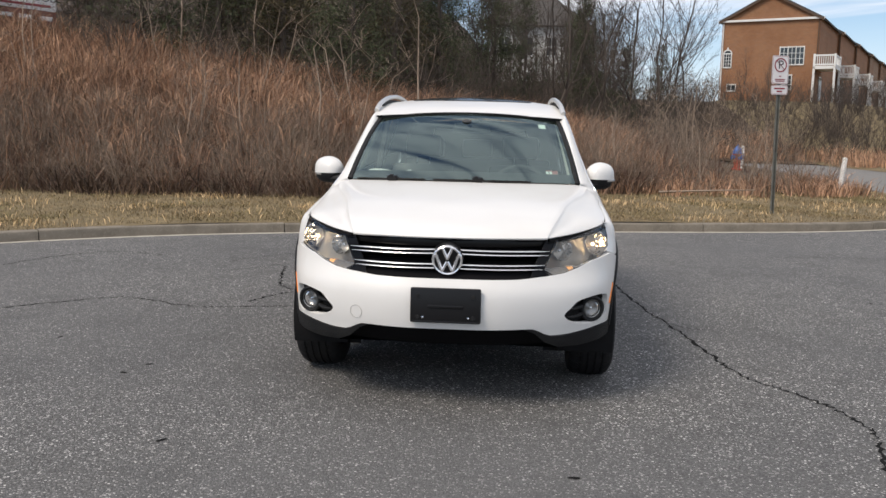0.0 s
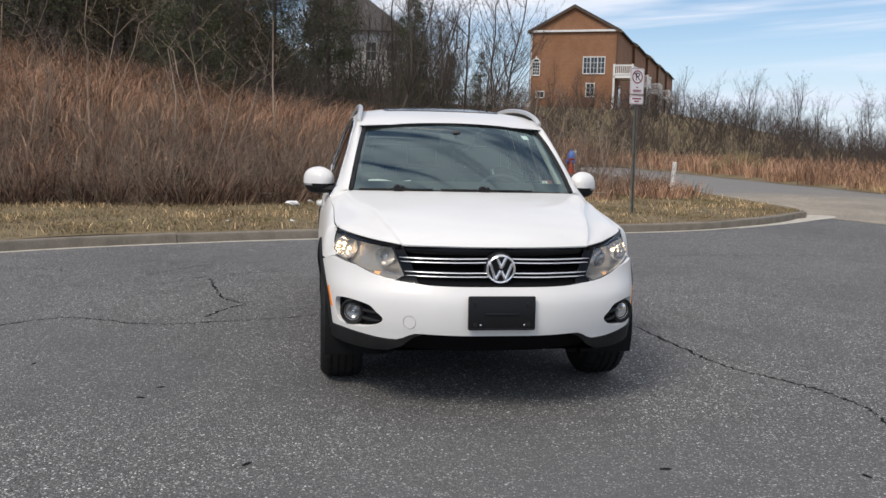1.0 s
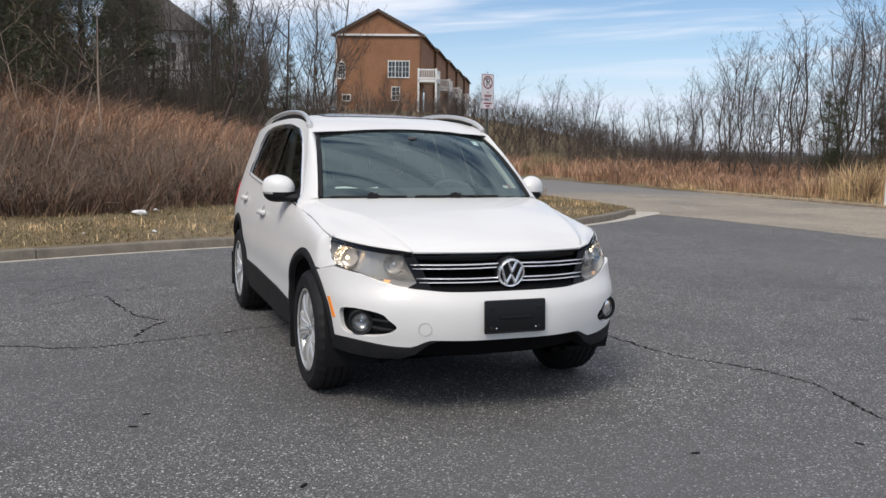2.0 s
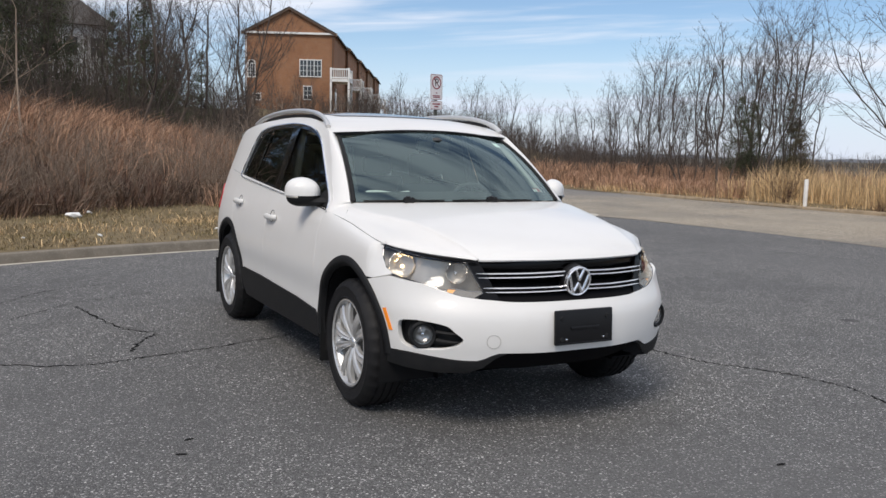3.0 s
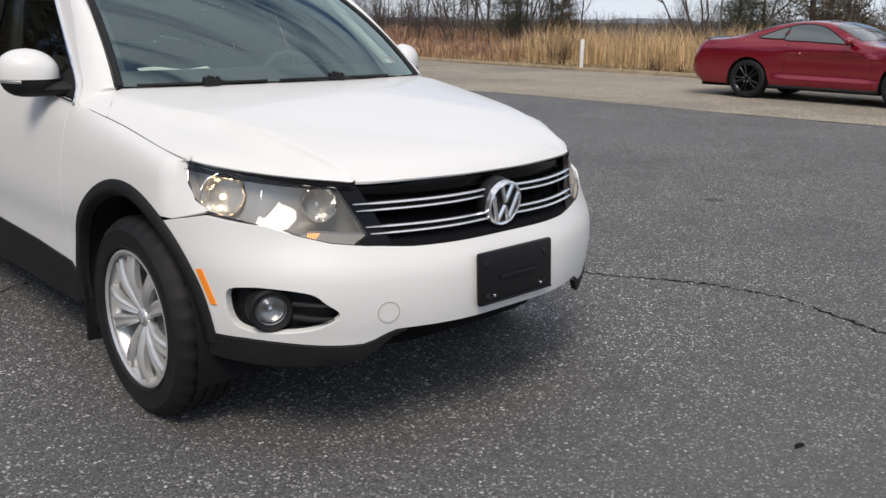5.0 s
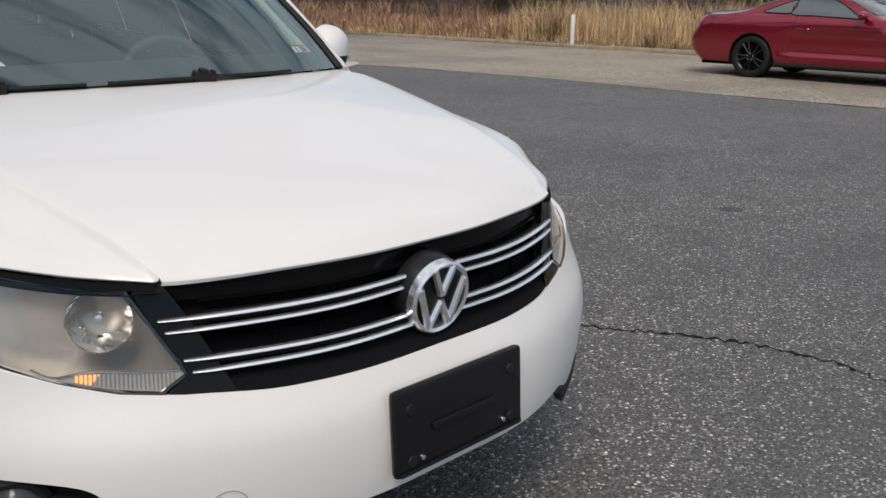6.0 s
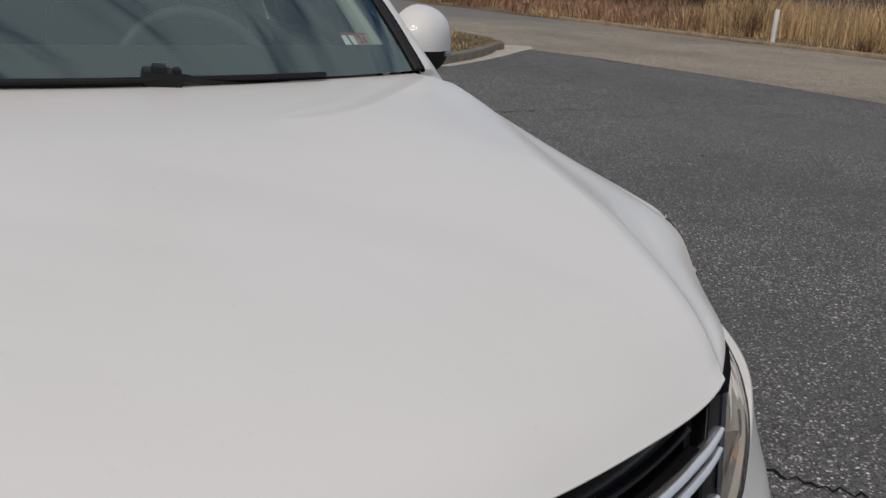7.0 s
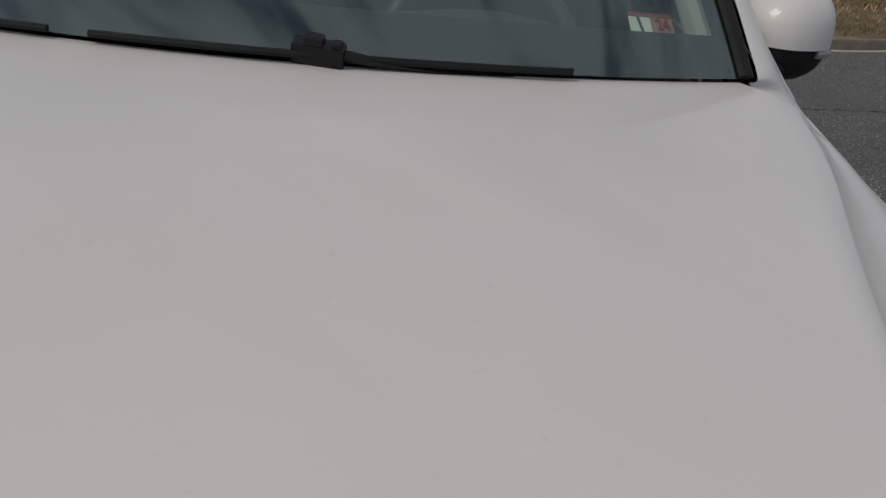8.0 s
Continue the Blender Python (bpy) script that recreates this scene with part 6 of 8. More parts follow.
# --- windscreen, A-pillars ---
foot = lambda u: Vector((0.712 * u, 1.030 + 0.215 * u * u, 1.082 - 0.004 * u * u))
head = lambda u: Vector((0.603 * u, 1.710 + 0.090 * u * u, 1.494 - 0.027 * u * u))


def screen_at(u, v):
    p = foot(u) * (1 - v) + head(u) * v
    bow = 0.034 * 4 * v * (1 - v) + 0.012 * (1 - u * u)
    return p + Vector((0, -0.55, 0.83)) * bow


ws = grid("windscreen", screen_at, steps(-1, 1, 30), steps(0, 1, 16), SCREEN, suv, "faintly green laminated windscreen")
ws.visible_shadow = False
for side in (-1, 1):
    outer_a = [Vector((side * (gap_x(y) - 0.001), y, gap_z(y))) for y in (1.083, 1.19, 1.285)] + [flank(side)(y, z) for y, z in ((1.335, 1.064), (1.39, 1.118), (1.47, 1.190), (1.61, 1.328), (1.73, 1.424), (1.80, rail_z(1.80)))]
    inner_a = [bonnet_at(side * u, 1.0) + Vector((0, 0.004, -0.002)) for u in (1.0, BOLD + 0.25 * (1 - BOLD), 0.935 * BOLD)] + [screen_at(side * 1.002, v) + Vector((side * 0.012, -0.004, 0.002)) for v in (0.0, 0.09, 0.26, 0.55, 0.80, 1.0)]
    oc, ic = curve(outer_a, 40), curve(inner_a, 40)

    def pillar(u, v, oc=oc, ic=ic, side=side):
        i = min(max(u, 0), 1) * 40
        k = min(int(i), 39)
        t = i - k
        a, b = ic[k].lerp(ic[k + 1], t), oc[k].lerp(oc[k + 1], t)
        return a.lerp(b, v) + Vector((side * 0.25, -0.8, 0.45)).normalized() * 0.016 * smooth(0.10, 0.45, u) * 4 * v * (1 - v)

    grid("front_pillar", pillar, steps(0, 1, 40), steps(0, 1, 6), WHITE, suv, "white windscreen pillar", flip=side < 0)
    bm = tube(bmesh.new(), [screen_at(side * 0.992, v) + Vector((0, -0.004, 0.003)) for v in steps(0, 1, 20)], (0.013, 0.006), 6)
    part("screen_seal", bm, PLASTIC, suv, "black windscreen seal")
    # black frit border inside the glass
    grid("frit_band", lambda u, v, side=side: screen_at(side * (0.945 + 0.05 * u), v) - Vector((0, -0.55, 0.83)) * 0.004, steps(0, 1, 2), steps(0.01, 0.99, 16), INK, suv, "black glass border", flip=side < 0)
grid("frit_band", lambda u, v: screen_at(u, 0.005 + 0.105 * v) - Vector((0, -0.55, 0.83)) * 0.004, steps(-0.98, 0.98, 24), steps(0, 1, 2), INK, suv, "black glass border")
grid("frit_band", lambda u, v: screen_at(u, 0.955 + 0.04 * v) - Vector((0, -0.55, 0.83)) * 0.004, steps(-0.98, 0.98, 24), steps(0, 1, 2), INK, suv, "black glass border")
bm = tube(bmesh.new(), [screen_at(u, 0.998) + Vector((0, -0.006, 0.003)) for u in steps(-0.99, 0.99, 24)], (0.005, 0.008), 6)
part("screen_seal", bm, PLASTIC, suv, "black windscreen seal")

# wipers: boxed pivot, low arm, blade lying along the scuttle
for x0, b0, b1 in ((-0.42, -0.66, -0.22), (0.10, -0.17, 0.42)):
    base = Vector((x0, 1.026 + 0.37 * x0 * x0, 1.106 - 0.012 * x0 * x0))
    bm = bmesh.new()
    block(bm, (-0.034, -0.012, -0.024), (0.030, 0.014, 0.006), 0.005, Matrix.Translation(base) @ pose(0, 0, 0, 18, 4, -6))
    block(bm, (-0.020, -0.010, 0.0), (0.004, 0.010, 0.014), 0.004, Matrix.Translation(base) @ pose(0, 0, 0, 18, 4, -6))
    block(bm, (0.014, -0.008, 0.0), (0.026, 0.008, 0.011), 0.003, Matrix.Translation(base) @ pose(0, 0, 0, 18, 4, -6))
    tube(bm, [base + Vector((0.02, 0.0, -0.006)), base + Vector((0.06, 0.006, -0.012)), base + Vector((0.14, 0.024, -0.020)), base + Vector((0.24, 0.056, -0.024))], [(0.010, 0.008), (0.009, 0.006), (0.008, 0.004), (0.006, 0.003)], 6)
    wip = part("wiper", bm, SATINBLACK, suv, "black windscreen wiper at rest")
    bm = bmesh.new()
    tube(bm, [screen_at(u / 0.715, 0.004) + Vector((0, -0.005, 0.003)) for u in steps(b0, b1, 16)], (0.004, 0.005), 6)
    part("blade", bm, PLASTIC, wip, "black rubber blade")

# stickers and a sheet of paper behind the glass
def sticker(u0, v0, du, dv, m, label, name="windscreen_sticker"):
    return grid(name, lambda a, b: screen_at(u0 + du * a, v0 + dv * b) - Vector((0, -0.55, 0.83)) * 0.006, steps(0, 1, 3), steps(0, 1, 3), m, suv, label)


st = sticker(0.735, 0.098, 0.052, 0.050, PAPER, "white and red inspection sticker inside the windscreen")
sticker(0.735, 0.149, 0.106, 0.010, mat("sticker_edge", (0.30, 0.07, 0.06), 0.6), "dull red heading of the sticker", "sticker_heading")
sticker(0.800, 0.092, 0.038, 0.014, PAPER, "white tab below the sticker", "sticker_tab")
half_red = sticker(0.789, 0.108, 0.052, 0.040, mat("sticker_red", (0.46, 0.24, 0.21), 0.6), "dull red half of the sticker")
sticker(0.755, 0.795, 0.075, 0.085, PAPER, "small white sticker inside the windscreen")


def letters(name, text, size, m, material, parent, label=""):
    cu = bpy.data.curves.new(name, "FONT")
    cu.body, cu.size, cu.extrude, cu.align_x, cu.align_y = text, size, 0.0006, "CENTER", "CENTER"
    ob = new(name, cu)
    dg = bpy.context.evaluated_depsgraph_get()
    me = bpy.data.meshes.new_from_object(ob.evaluated_get(dg))
    bpy.data.objects.remove(ob)
    bpy.data.curves.remove(cu)
    me.materials.append(material)
    got = new(name, me)
    got.matrix_world = m
    got.parent = parent
    return tagged(got, label)


def on_screen(u, v, out=0.0035):
    p = screen_at(u, v)
    ax = (screen_at(u + 0.02, v) - screen_at(u - 0.02, v)).normalized()
    ay = (screen_at(u, v + 0.02) - screen_at(u, v - 0.02)).normalized()
    az = ax.cross(ay).normalized()
    m = Matrix((ax, az.cross(ax), az)).transposed().to_4x4()
    return Matrix.Translation(p - az * out) @ m


letters("sticker_number", "1", 0.040, on_screen(0.761, 0.123), INK, st, "bold black numeral")
letters("sticker_number", "24", 0.026, on_screen(0.815, 0.128), INKRED, half_red, "dark red numeral")
grid("paper_sheet", lambda u, v: Vector((-0.60 + 0.27 * u, 1.235 + 0.09 * v - 0.03 * u, 1.112 + 0.024 * v + 0.006 * math.sin(7 * u))), steps(0, 1, 8), steps(0, 1, 4), PAPER, suv, "loose white paper on the dashboard")


# --- door mirrors ---
def door_mirror(side):
    cx, cy, wide = (0.905, 1.566, 0.106) if side < 0 else (0.868, 1.530, 0.099)
    dx, dy = cx - 0.875, cy - 1.536
    bm = bmesh.new()
    got = bmesh.ops.create_uvsphere(bm, u_segments=24, v_segments=16, radius=1)["verts"]
    for v in got:
        x, y, z = v.co
        k = 1 - 0.22 * max(0.0, -x * 1.0) - 0.10 * max(0, z) * max(0, x)
        rr = math.hypot(x, y)
        if z < 0 and rr > 0.5:
            x, y = x / rr, y / rr
        x = math.copysign(abs(x) ** 0.72, x)
        v.co = Vector((x * wide, (y * 0.085 if y < 0 else y * 0.030) * (1.0 - 0.18 * x), (abs(z) ** 0.8 * 0.092 if z > 0 else max(z, -0.86) * 0.020) * k))
    m = Matrix.Translation((side * cx, cy, 1.114)) @ (Matrix.Diagonal((side, 1, 1, 1))) @ pose(0, 0, 0, 0, 0, 22)
    bmesh.ops.transform(bm, matrix=m, verts=bm.verts)
    if side < 0:
        bmesh.ops.reverse_faces(bm, faces=bm.faces)
    ob = part("door_mirror", bm, WHITE, suv, "white door mirror on a black foot")
    bm = bmesh.new()
    pts = [(0.765, 1.450, 1.062), (0.795, 1.475, 1.064), (0.828 + dx, 1.514 + dy, 1.060), (0.897 + dx, 1.544 + dy, 1.064), (0.942 + dx, 1.569 + dy, 1.072)]
    tube(bm, curve([(side * x, y, z) for x, y, z in pts], 14), [(0.05, 0.020)] * 4 + [(0.066, 0.026)] * 7 + [(0.05, 0.020)] * 2 + [(0.03, 0.012)] * 2, 10)
    shell = bmesh.new()
    bmesh.ops.create_uvsphere(shell, u_segments=20, v_segments=12, radius=1)
    for v in shell.verts:
        x, y, z = v.co
        x = math.copysign(abs(x) ** 0.72, x)
        v.co = Vector((x * (wide - 0.005) - 0.003, (y * 0.080 if y < 0 else y * 0.028) * (1.0 - 0.18 * x), -0.022 + z * 0.062))
    bmesh.ops.transform(shell, matrix=m, verts=shell.verts)
    if side < 0:
        bmesh.ops.reverse_faces(shell, faces=shell.faces)
    part("mirror_shell", shell, PLASTIC, ob, "black plastic lower shell")
    part("mirror_foot", bm, PLASTIC, ob, "black plastic mirror foot")
    bm = bmesh.new()
    tube(bm, curve([(side * (x + dx), y + dy, z) for x, y, z in ((0.922, 1.474, 1.090), (0.953, 1.499, 1.091), (0.973, 1.540, 1.093))], 8), (0.005, 0.008), 6)
    part("repeater", bm, mat_ribbed, ob, "clear indicator repeater")
    bm = bmesh.new()
    blob(bm, (side * (cx - 0.008), cy + 0.033, 1.116), (0.080, 0.004, 0.062), 8, 18)
    part("mirror_glass", bm, MIRROR, ob, "mirror glass")
    # black sail behind the pillar
    f = flank(side)
    panel("mirror_sail", [(1.362, 1.040), (1.62, 1.053), (1.60, 1.10), (1.545, 1.176), (1.45, 1.116), (1.395, 1.074)], f, PLASTIC, suv, "black mirror sail", step=0.04, lip=0.01, flip=side < 0, lift=-0.002)


for side in (-1, 1):
    door_mirror(side)


# --- wheels ---
def wheel_meshes():
    w = thing("wheel", "", "")
    prof = [(0.228, -0.100), (0.240, -0.112), (0.246, -0.1185), (0.250, -0.1150), (0.275, -0.121), (0.300, -0.1195), (0.303, -0.1215), (0.310, -0.117), (0.330, -0.104), (0.3405, -0.085)]
    for a in (-0.060, -0.020, 0.020, 0.060):
        prof += [(0.3445, a - 0.016), (0.3450, a - 0.006), (0.3380, a - 0.004), (0.3380, a + 0.004), (0.3450, a + 0.006)]
    prof = [p for p in prof if p[1] < 0.075] + [(0.3405, 0.085), (0.330, 0.104), (0.310, 0.117), (0.275, 0.121), (0.240, 0.112), (0.228, 0.100)]
    bm = lathe(bmesh.new(), prof, 96)
    bm.verts.ensure_lookup_table()
    for v in bm.verts:
        r = math.hypot(v.co.y, v.co.z)
        k = round(math.atan2(v.co.z, v.co.y) / (2 * math.pi) * 96)
        if r > 0.318 and abs(v.co.x) > 0.052 and k % 3 == 0:
            v.co.y *= 1 - 0.009 / r
            v.co.z *= 1 - 0.009 / r
    part("tyre", bm, RUBBER, w, "black road tyre with cut shoulders")
    rim = part("rim", lathe(bmesh.new(), [(0.196, 0.09), (0.205, -0.02), (0.214, -0.085), (0.226, -0.098), (0.234, -0.106), (0.236, -0.112), (0.228, -0.114), (0.220, -0.106)], 64), ALLOY, w, "silver alloy rim")
    part("barrel", lathe(bmesh.new(), [(0.0, 0.02), (0.11, 0.02), (0.2, 0.03)], 32), DARK, w, "dark wheel interior")
    part("brake_disc", lathe(bmesh.new(), [(0.0, -0.012), (0.150, -0.012), (0.152, 0.0)], 40), STEEL, w, "steel brake disc")
    for k in range(10):
        a = radians(36 * k + (1.5 if k % 2 else -1.5))
        bm = bmesh.new()
        rows = []
        for i, r in enumerate(steps(0.026, 0.226, 10)):
            t = i / 10
            wdt = 0.0085 + 0.0215 * t**0.8
            x = -0.076 - 0.026 * math.sin(t * math.pi * 0.85) - 0.006 * t
            tw = a + (0.16 * t * (1 - t) + 0.02 * t) * (1 if k % 2 else -1)
            c, s = math.cos(tw), math.sin(tw)
            ring = []
            for q, d in ((-1, 0.024), (-1.0, 0.004), (-0.62, -0.004), (0.0, 0.002), (0.62, -0.004), (1.0, 0.004), (1, 0.024)):
                ring.append(bm.verts.new((x + d, r * c - q * wdt * s, r * s + q * wdt * c)))
            rows.append(ring)
        for r0, r1 in zip(rows, rows[1:]):
            for j in range(6):
                bm.faces.new((r0[j], r0[j + 1], r1[j + 1], r1[j]))
        bmesh.ops.recalc_face_normals(bm, faces=bm.faces)
        part("spoke", bm, ALLOY, w, "silver alloy spoke")
    cap = part("hub_cap", lathe(bmesh.new(), [(0.0, -0.090), (0.018, -0.090), (0.026, -0.087), (0.031, -0.080), (0.036, -0.06)], 28), ALLOY, w, "silver hub cap")
    bm = lathe(bmesh.new(), [(0.021, -0.0905), (0.023, -0.0915), (0.025, -0.0895)], 28)
    part("cap_ring", bm, CHROME, cap)
    for k in range(5):
        a = radians(72 * k + 20)
        bm = lathe(bmesh.new(), [(0.0, -0.072), (0.008, -0.072), (0.0095, -0.06)], 8, Matrix.Translation((0, 0.052 * math.cos(a), 0.052 * math.sin(a))))
        part("wheel_bolt", bm, STEEL, w)
    return w


first = wheel_meshes()
first.matrix_world = pose(-0.772, 0.856, 0.345, 14, 0, 0)
first.parent = suv
tagged(first, "silver alloy wheel with a black tyre")
for m in (pose(-0.772, REAR_Y, 0.345, 41, 0, 0), pose(0.772, 0.856, 0.345, 0, 0, 180), pose(0.772, REAR_Y, 0.345, 20, 0, 180)):
    copy_thing(first, m)

# --- cabin ---
bm = bmesh.new()
rows = [[Vector((x, y, z + dz - 0.03 * (x / 0.72) ** 2)) for x in steps(-0.65, 0.65, 18)] for y, z, dz in ((1.09, 1.060, 0), (1.25, 1.075, 0.0), (1.45, 1.085, 0.0), (1.56, 1.055, 0), (1.60, 0.96, 0), (1.62, 0.70, 0))]
vs = [[bm.verts.new(p + (Vector((0, 0, 0.035 * math.exp(-(((p.x - 0.36) / 0.17) ** 2)))) if 1 <= i <= 3 else Vector())) for p in r] for i, r in enumerate(rows)]
for a, b in zip(vs, vs[1:]):
    for j in range(len(a) - 1):
        bm.faces.new((a[j], a[j + 1], b[j + 1], b[j]))
part("dashboard", bm, CABIN, suv, "charcoal dashboard with a hooded instrument binnacle")
bm = bmesh.new()
sm = pose(0.36, 1.70, 0.985, 0, 0, 0) @ pose(0, 0, 0, -24, 0, 0) @ pose(0, 0, 0, 0, 0, 90)
tube(bm, [sm @ Vector((0, 0.188 * math.cos(a), 0.188 * math.sin(a))) for a in steps(0, 2 * math.pi, 40)], 0.0165, 10, False)
wheel_ob = part("steering_wheel", bm, LEATHER, suv, "black leather steering wheel")
bm = bmesh.new()
blob(bm, (0, 0, 0), (0.03, 0.075, 0.062), 8, 16, sm)
for a in (0, 180, 270):
    tube(bm, [sm @ Vector((0, 0.06 * math.cos(radians(a)), 0.06 * math.sin(radians(a)))), sm @ Vector((0, 0.182 * math.cos(radians(a)), 0.182 * math.sin(radians(a))))], (0.010, 0.016), 6)
part("wheel_boss", bm, CABIN, wheel_ob, "black boss and spokes")
bm = bmesh.new()
tube(bm, [sm @ Vector((0, 0, 0)), sm @ Vector((-0.22, 0, 0))], 0.035, 8)
part("steering_column", bm, CABIN, wheel_ob)
for x in (-0.37, 0.37):
    bm = bmesh.new()
    block(bm, (x - 0.25, 1.80, 0.42), (x + 0.25, 2.32, 0.62), 0.06)
    seat = part("front_seat", bm, LEATHER, suv, "black leather front seat with a headrest")
    bm = bmesh.new()
    block(bm, (-0.24, -0.07, 0.0), (0.24, 0.07, 0.60), 0.055, pose(x, 2.30, 0.56, -17))
    part("backrest", bm, LEATHER, seat, "black leather backrest")
    bm = bmesh.new()
    block(bm, (-0.135, -0.045, 0.0), (0.135, 0.045, 0.175), 0.04, pose(x, 2.475, 1.185, -14))
    part("headrest", bm, LEATHER, seat, "black headrest")
    for dx in (-0.05, 0.05):
        bm = bmesh.new()
        tube(bm, [(x + dx, 2.46, 1.11), (x + dx, 2.485, 1.21)], 0.006, 6)
        part("headrest_post", bm, CHROME, seat, "bright headrest post")
bm = bmesh.new()
block(bm, (-0.64, 2.85, 0.42), (0.64, 3.32, 0.64), 0.06)
bench = part("rear_bench", bm, LEATHER, suv, "black leather rear bench")
bm = bmesh.new()
block(bm, (-0.64, -0.07, 0.0), (0.64, 0.07, 0.60), 0.05, pose(0, 3.34, 0.58, -18))
part("backrest", bm, LEATHER, bench, "black leather backrest")
for x in (-0.42, 0.0, 0.42):
    bm = bmesh.new()
    block(bm, (-0.13, -0.04, 0.0), (0.13, 0.04, 0.15), 0.035, pose(x, 3.52, 1.17, -12))
    part("headrest", bm, LEATHER, bench, "black headrest")
bm = bmesh.new()
block(bm, (-0.70, 1.15, 0.30), (0.70, 4.05, 0.36), 0.0)
part("cabin_floor", bm, CABIN, suv, "dark carpeted floor")
grid("headliner", lambda u, v: roof_top(u * 0.93, 0.03 + 0.93 * v) - Vector((0, 0, 0.035)), steps(-1, 1, 14), steps(0, 1, 14), PALE, suv, "pale grey headliner", flip=True)
bm = bmesh.new()
block(bm, (-0.125, -0.018, -0.035), (0.125, 0.018, 0.035), 0.016, pose(0.03, 1.70, 1.405, -12, 0, 8))
inner_mirror = part("rear_view_mirror", bm, CABIN, suv, "black rear-view mirror")
bm = bmesh.new()
tube(bm, [(0.0, 1.60, 1.45), (0.02, 1.69, 1.42)], 0.013, 8)
blob(bm, (0.0, 1.585, 1.448), (0.035, 0.03, 0.018), 6, 10)
part("mirror_mount", bm, CABIN, inner_mirror)
for side in (-1, 1):
    bm = tube(bmesh.new(), curve([(side * 0.68, 1.30, 1.06), (side * 0.645, 1.56, 1.25), (side * 0.60, 1.80, 1.445)], 12), (0.018, 0.022), 8)
    part("inner_pillar", bm, PALE, suv, "pale inner pillar trim")
    bm = tube(bmesh.new(), [(side * 0.72, 2.36, 0.6), (side * 0.70, 2.37, 1.1), (side * 0.63, 2.40, 1.52)], (0.05, 0.025), 8)
    part("inner_pillar", bm, CABIN, suv, "dark inner pillar trim")

# ---- brick terrace above the bank ----
def brickwork():
    m, n, l, b = nodes_of("orange_brick")
    tc = n.new("ShaderNodeTexCoord")
    mp = n.new("ShaderNodeMapping"); mp.inputs["Rotation"].default_value = (radians(90), 0, 0)
    l.new(tc.outputs["Object"], mp.inputs[0])
    t = n.new("ShaderNodeTexBrick")
    t.inputs["Color1"].default_value, t.inputs["Color2"].default_value, t.inputs["Mortar"].default_value = (0.30, 0.130, 0.056, 1), (0.22, 0.092, 0.042, 1), (0.30, 0.22, 0.15, 1)
    t.inputs["Scale"].default_value, t.inputs["Brick Width"].default_value, t.inputs["Row Height"].default_value, t.inputs["Mortar Size"].default_value = 1.0, 0.215, 0.075, 0.008
    l.new(mp.outputs[0], t.inputs["Vector"])
    no = n.new("ShaderNodeTexNoise"); no.inputs["Scale"].default_value = 0.5
    l.new(tc.outputs["Object"], no.inputs["Vector"])
    x = n.new("ShaderNodeMix"); x.data_type = "RGBA"; x.inputs["B"].default_value = (0.20, 0.085, 0.035, 1)
    r = n.new("ShaderNodeMapRange"); r.inputs["From Min"].default_value, r.inputs["From Max"].default_value, r.inputs["To Max"].default_value = 0.45, 0.75, 0.6
    l.new(no.outputs["Fac"], r.inputs["Value"]); l.new(r.outputs[0], x.inputs["Factor"]); l.new(t.outputs["Color"], x.inputs["A"])
    l.new(x.outputs["Result"], b.inputs["Base Color"])
    b.inputs["Roughness"].default_value = 0.9
    return m


BRICK = brickwork()
TRIM = mat("white_trim", (0.74, 0.74, 0.72), 0.6, spots=[(2, 0.4, 0.8, (0.6, 0.58, 0.54), 0.5)])
SHINGLE = mat("dark_shingles", (0.055, 0.050, 0.047), 0.9, spots=[(3, 0.4, 0.7, (0.09, 0.08, 0.07), 0.7)], bump=0.5, bump_scale=12)
SIDING = mat("white_siding", (0.70, 0.70, 0.68), 0.7, spots=[(0.6, 0.4, 0.8, (0.55, 0.55, 0.53), 0.5)])
PANE = mat("house_pane", (0.03, 0.035, 0.04), 0.08, coat=0.6)


def solid(bm, pts, y0, y1):
    """A flat outline in (x, z), given depth along y."""
    a = [bm.verts.new((x, y0, z)) for x, z in pts]
    b = [bm.verts.new((x, y1, z)) for x, z in pts]
    bm.faces.new(a); bm.faces.new(b[::-1])
    for i in range(len(pts)):
        j = (i + 1) % len(pts)
        bm.faces.new((a[j], a[i], b[i], b[j]))
    bmesh.ops.recalc_face_normals(bm, faces=bm.faces)
    return bm


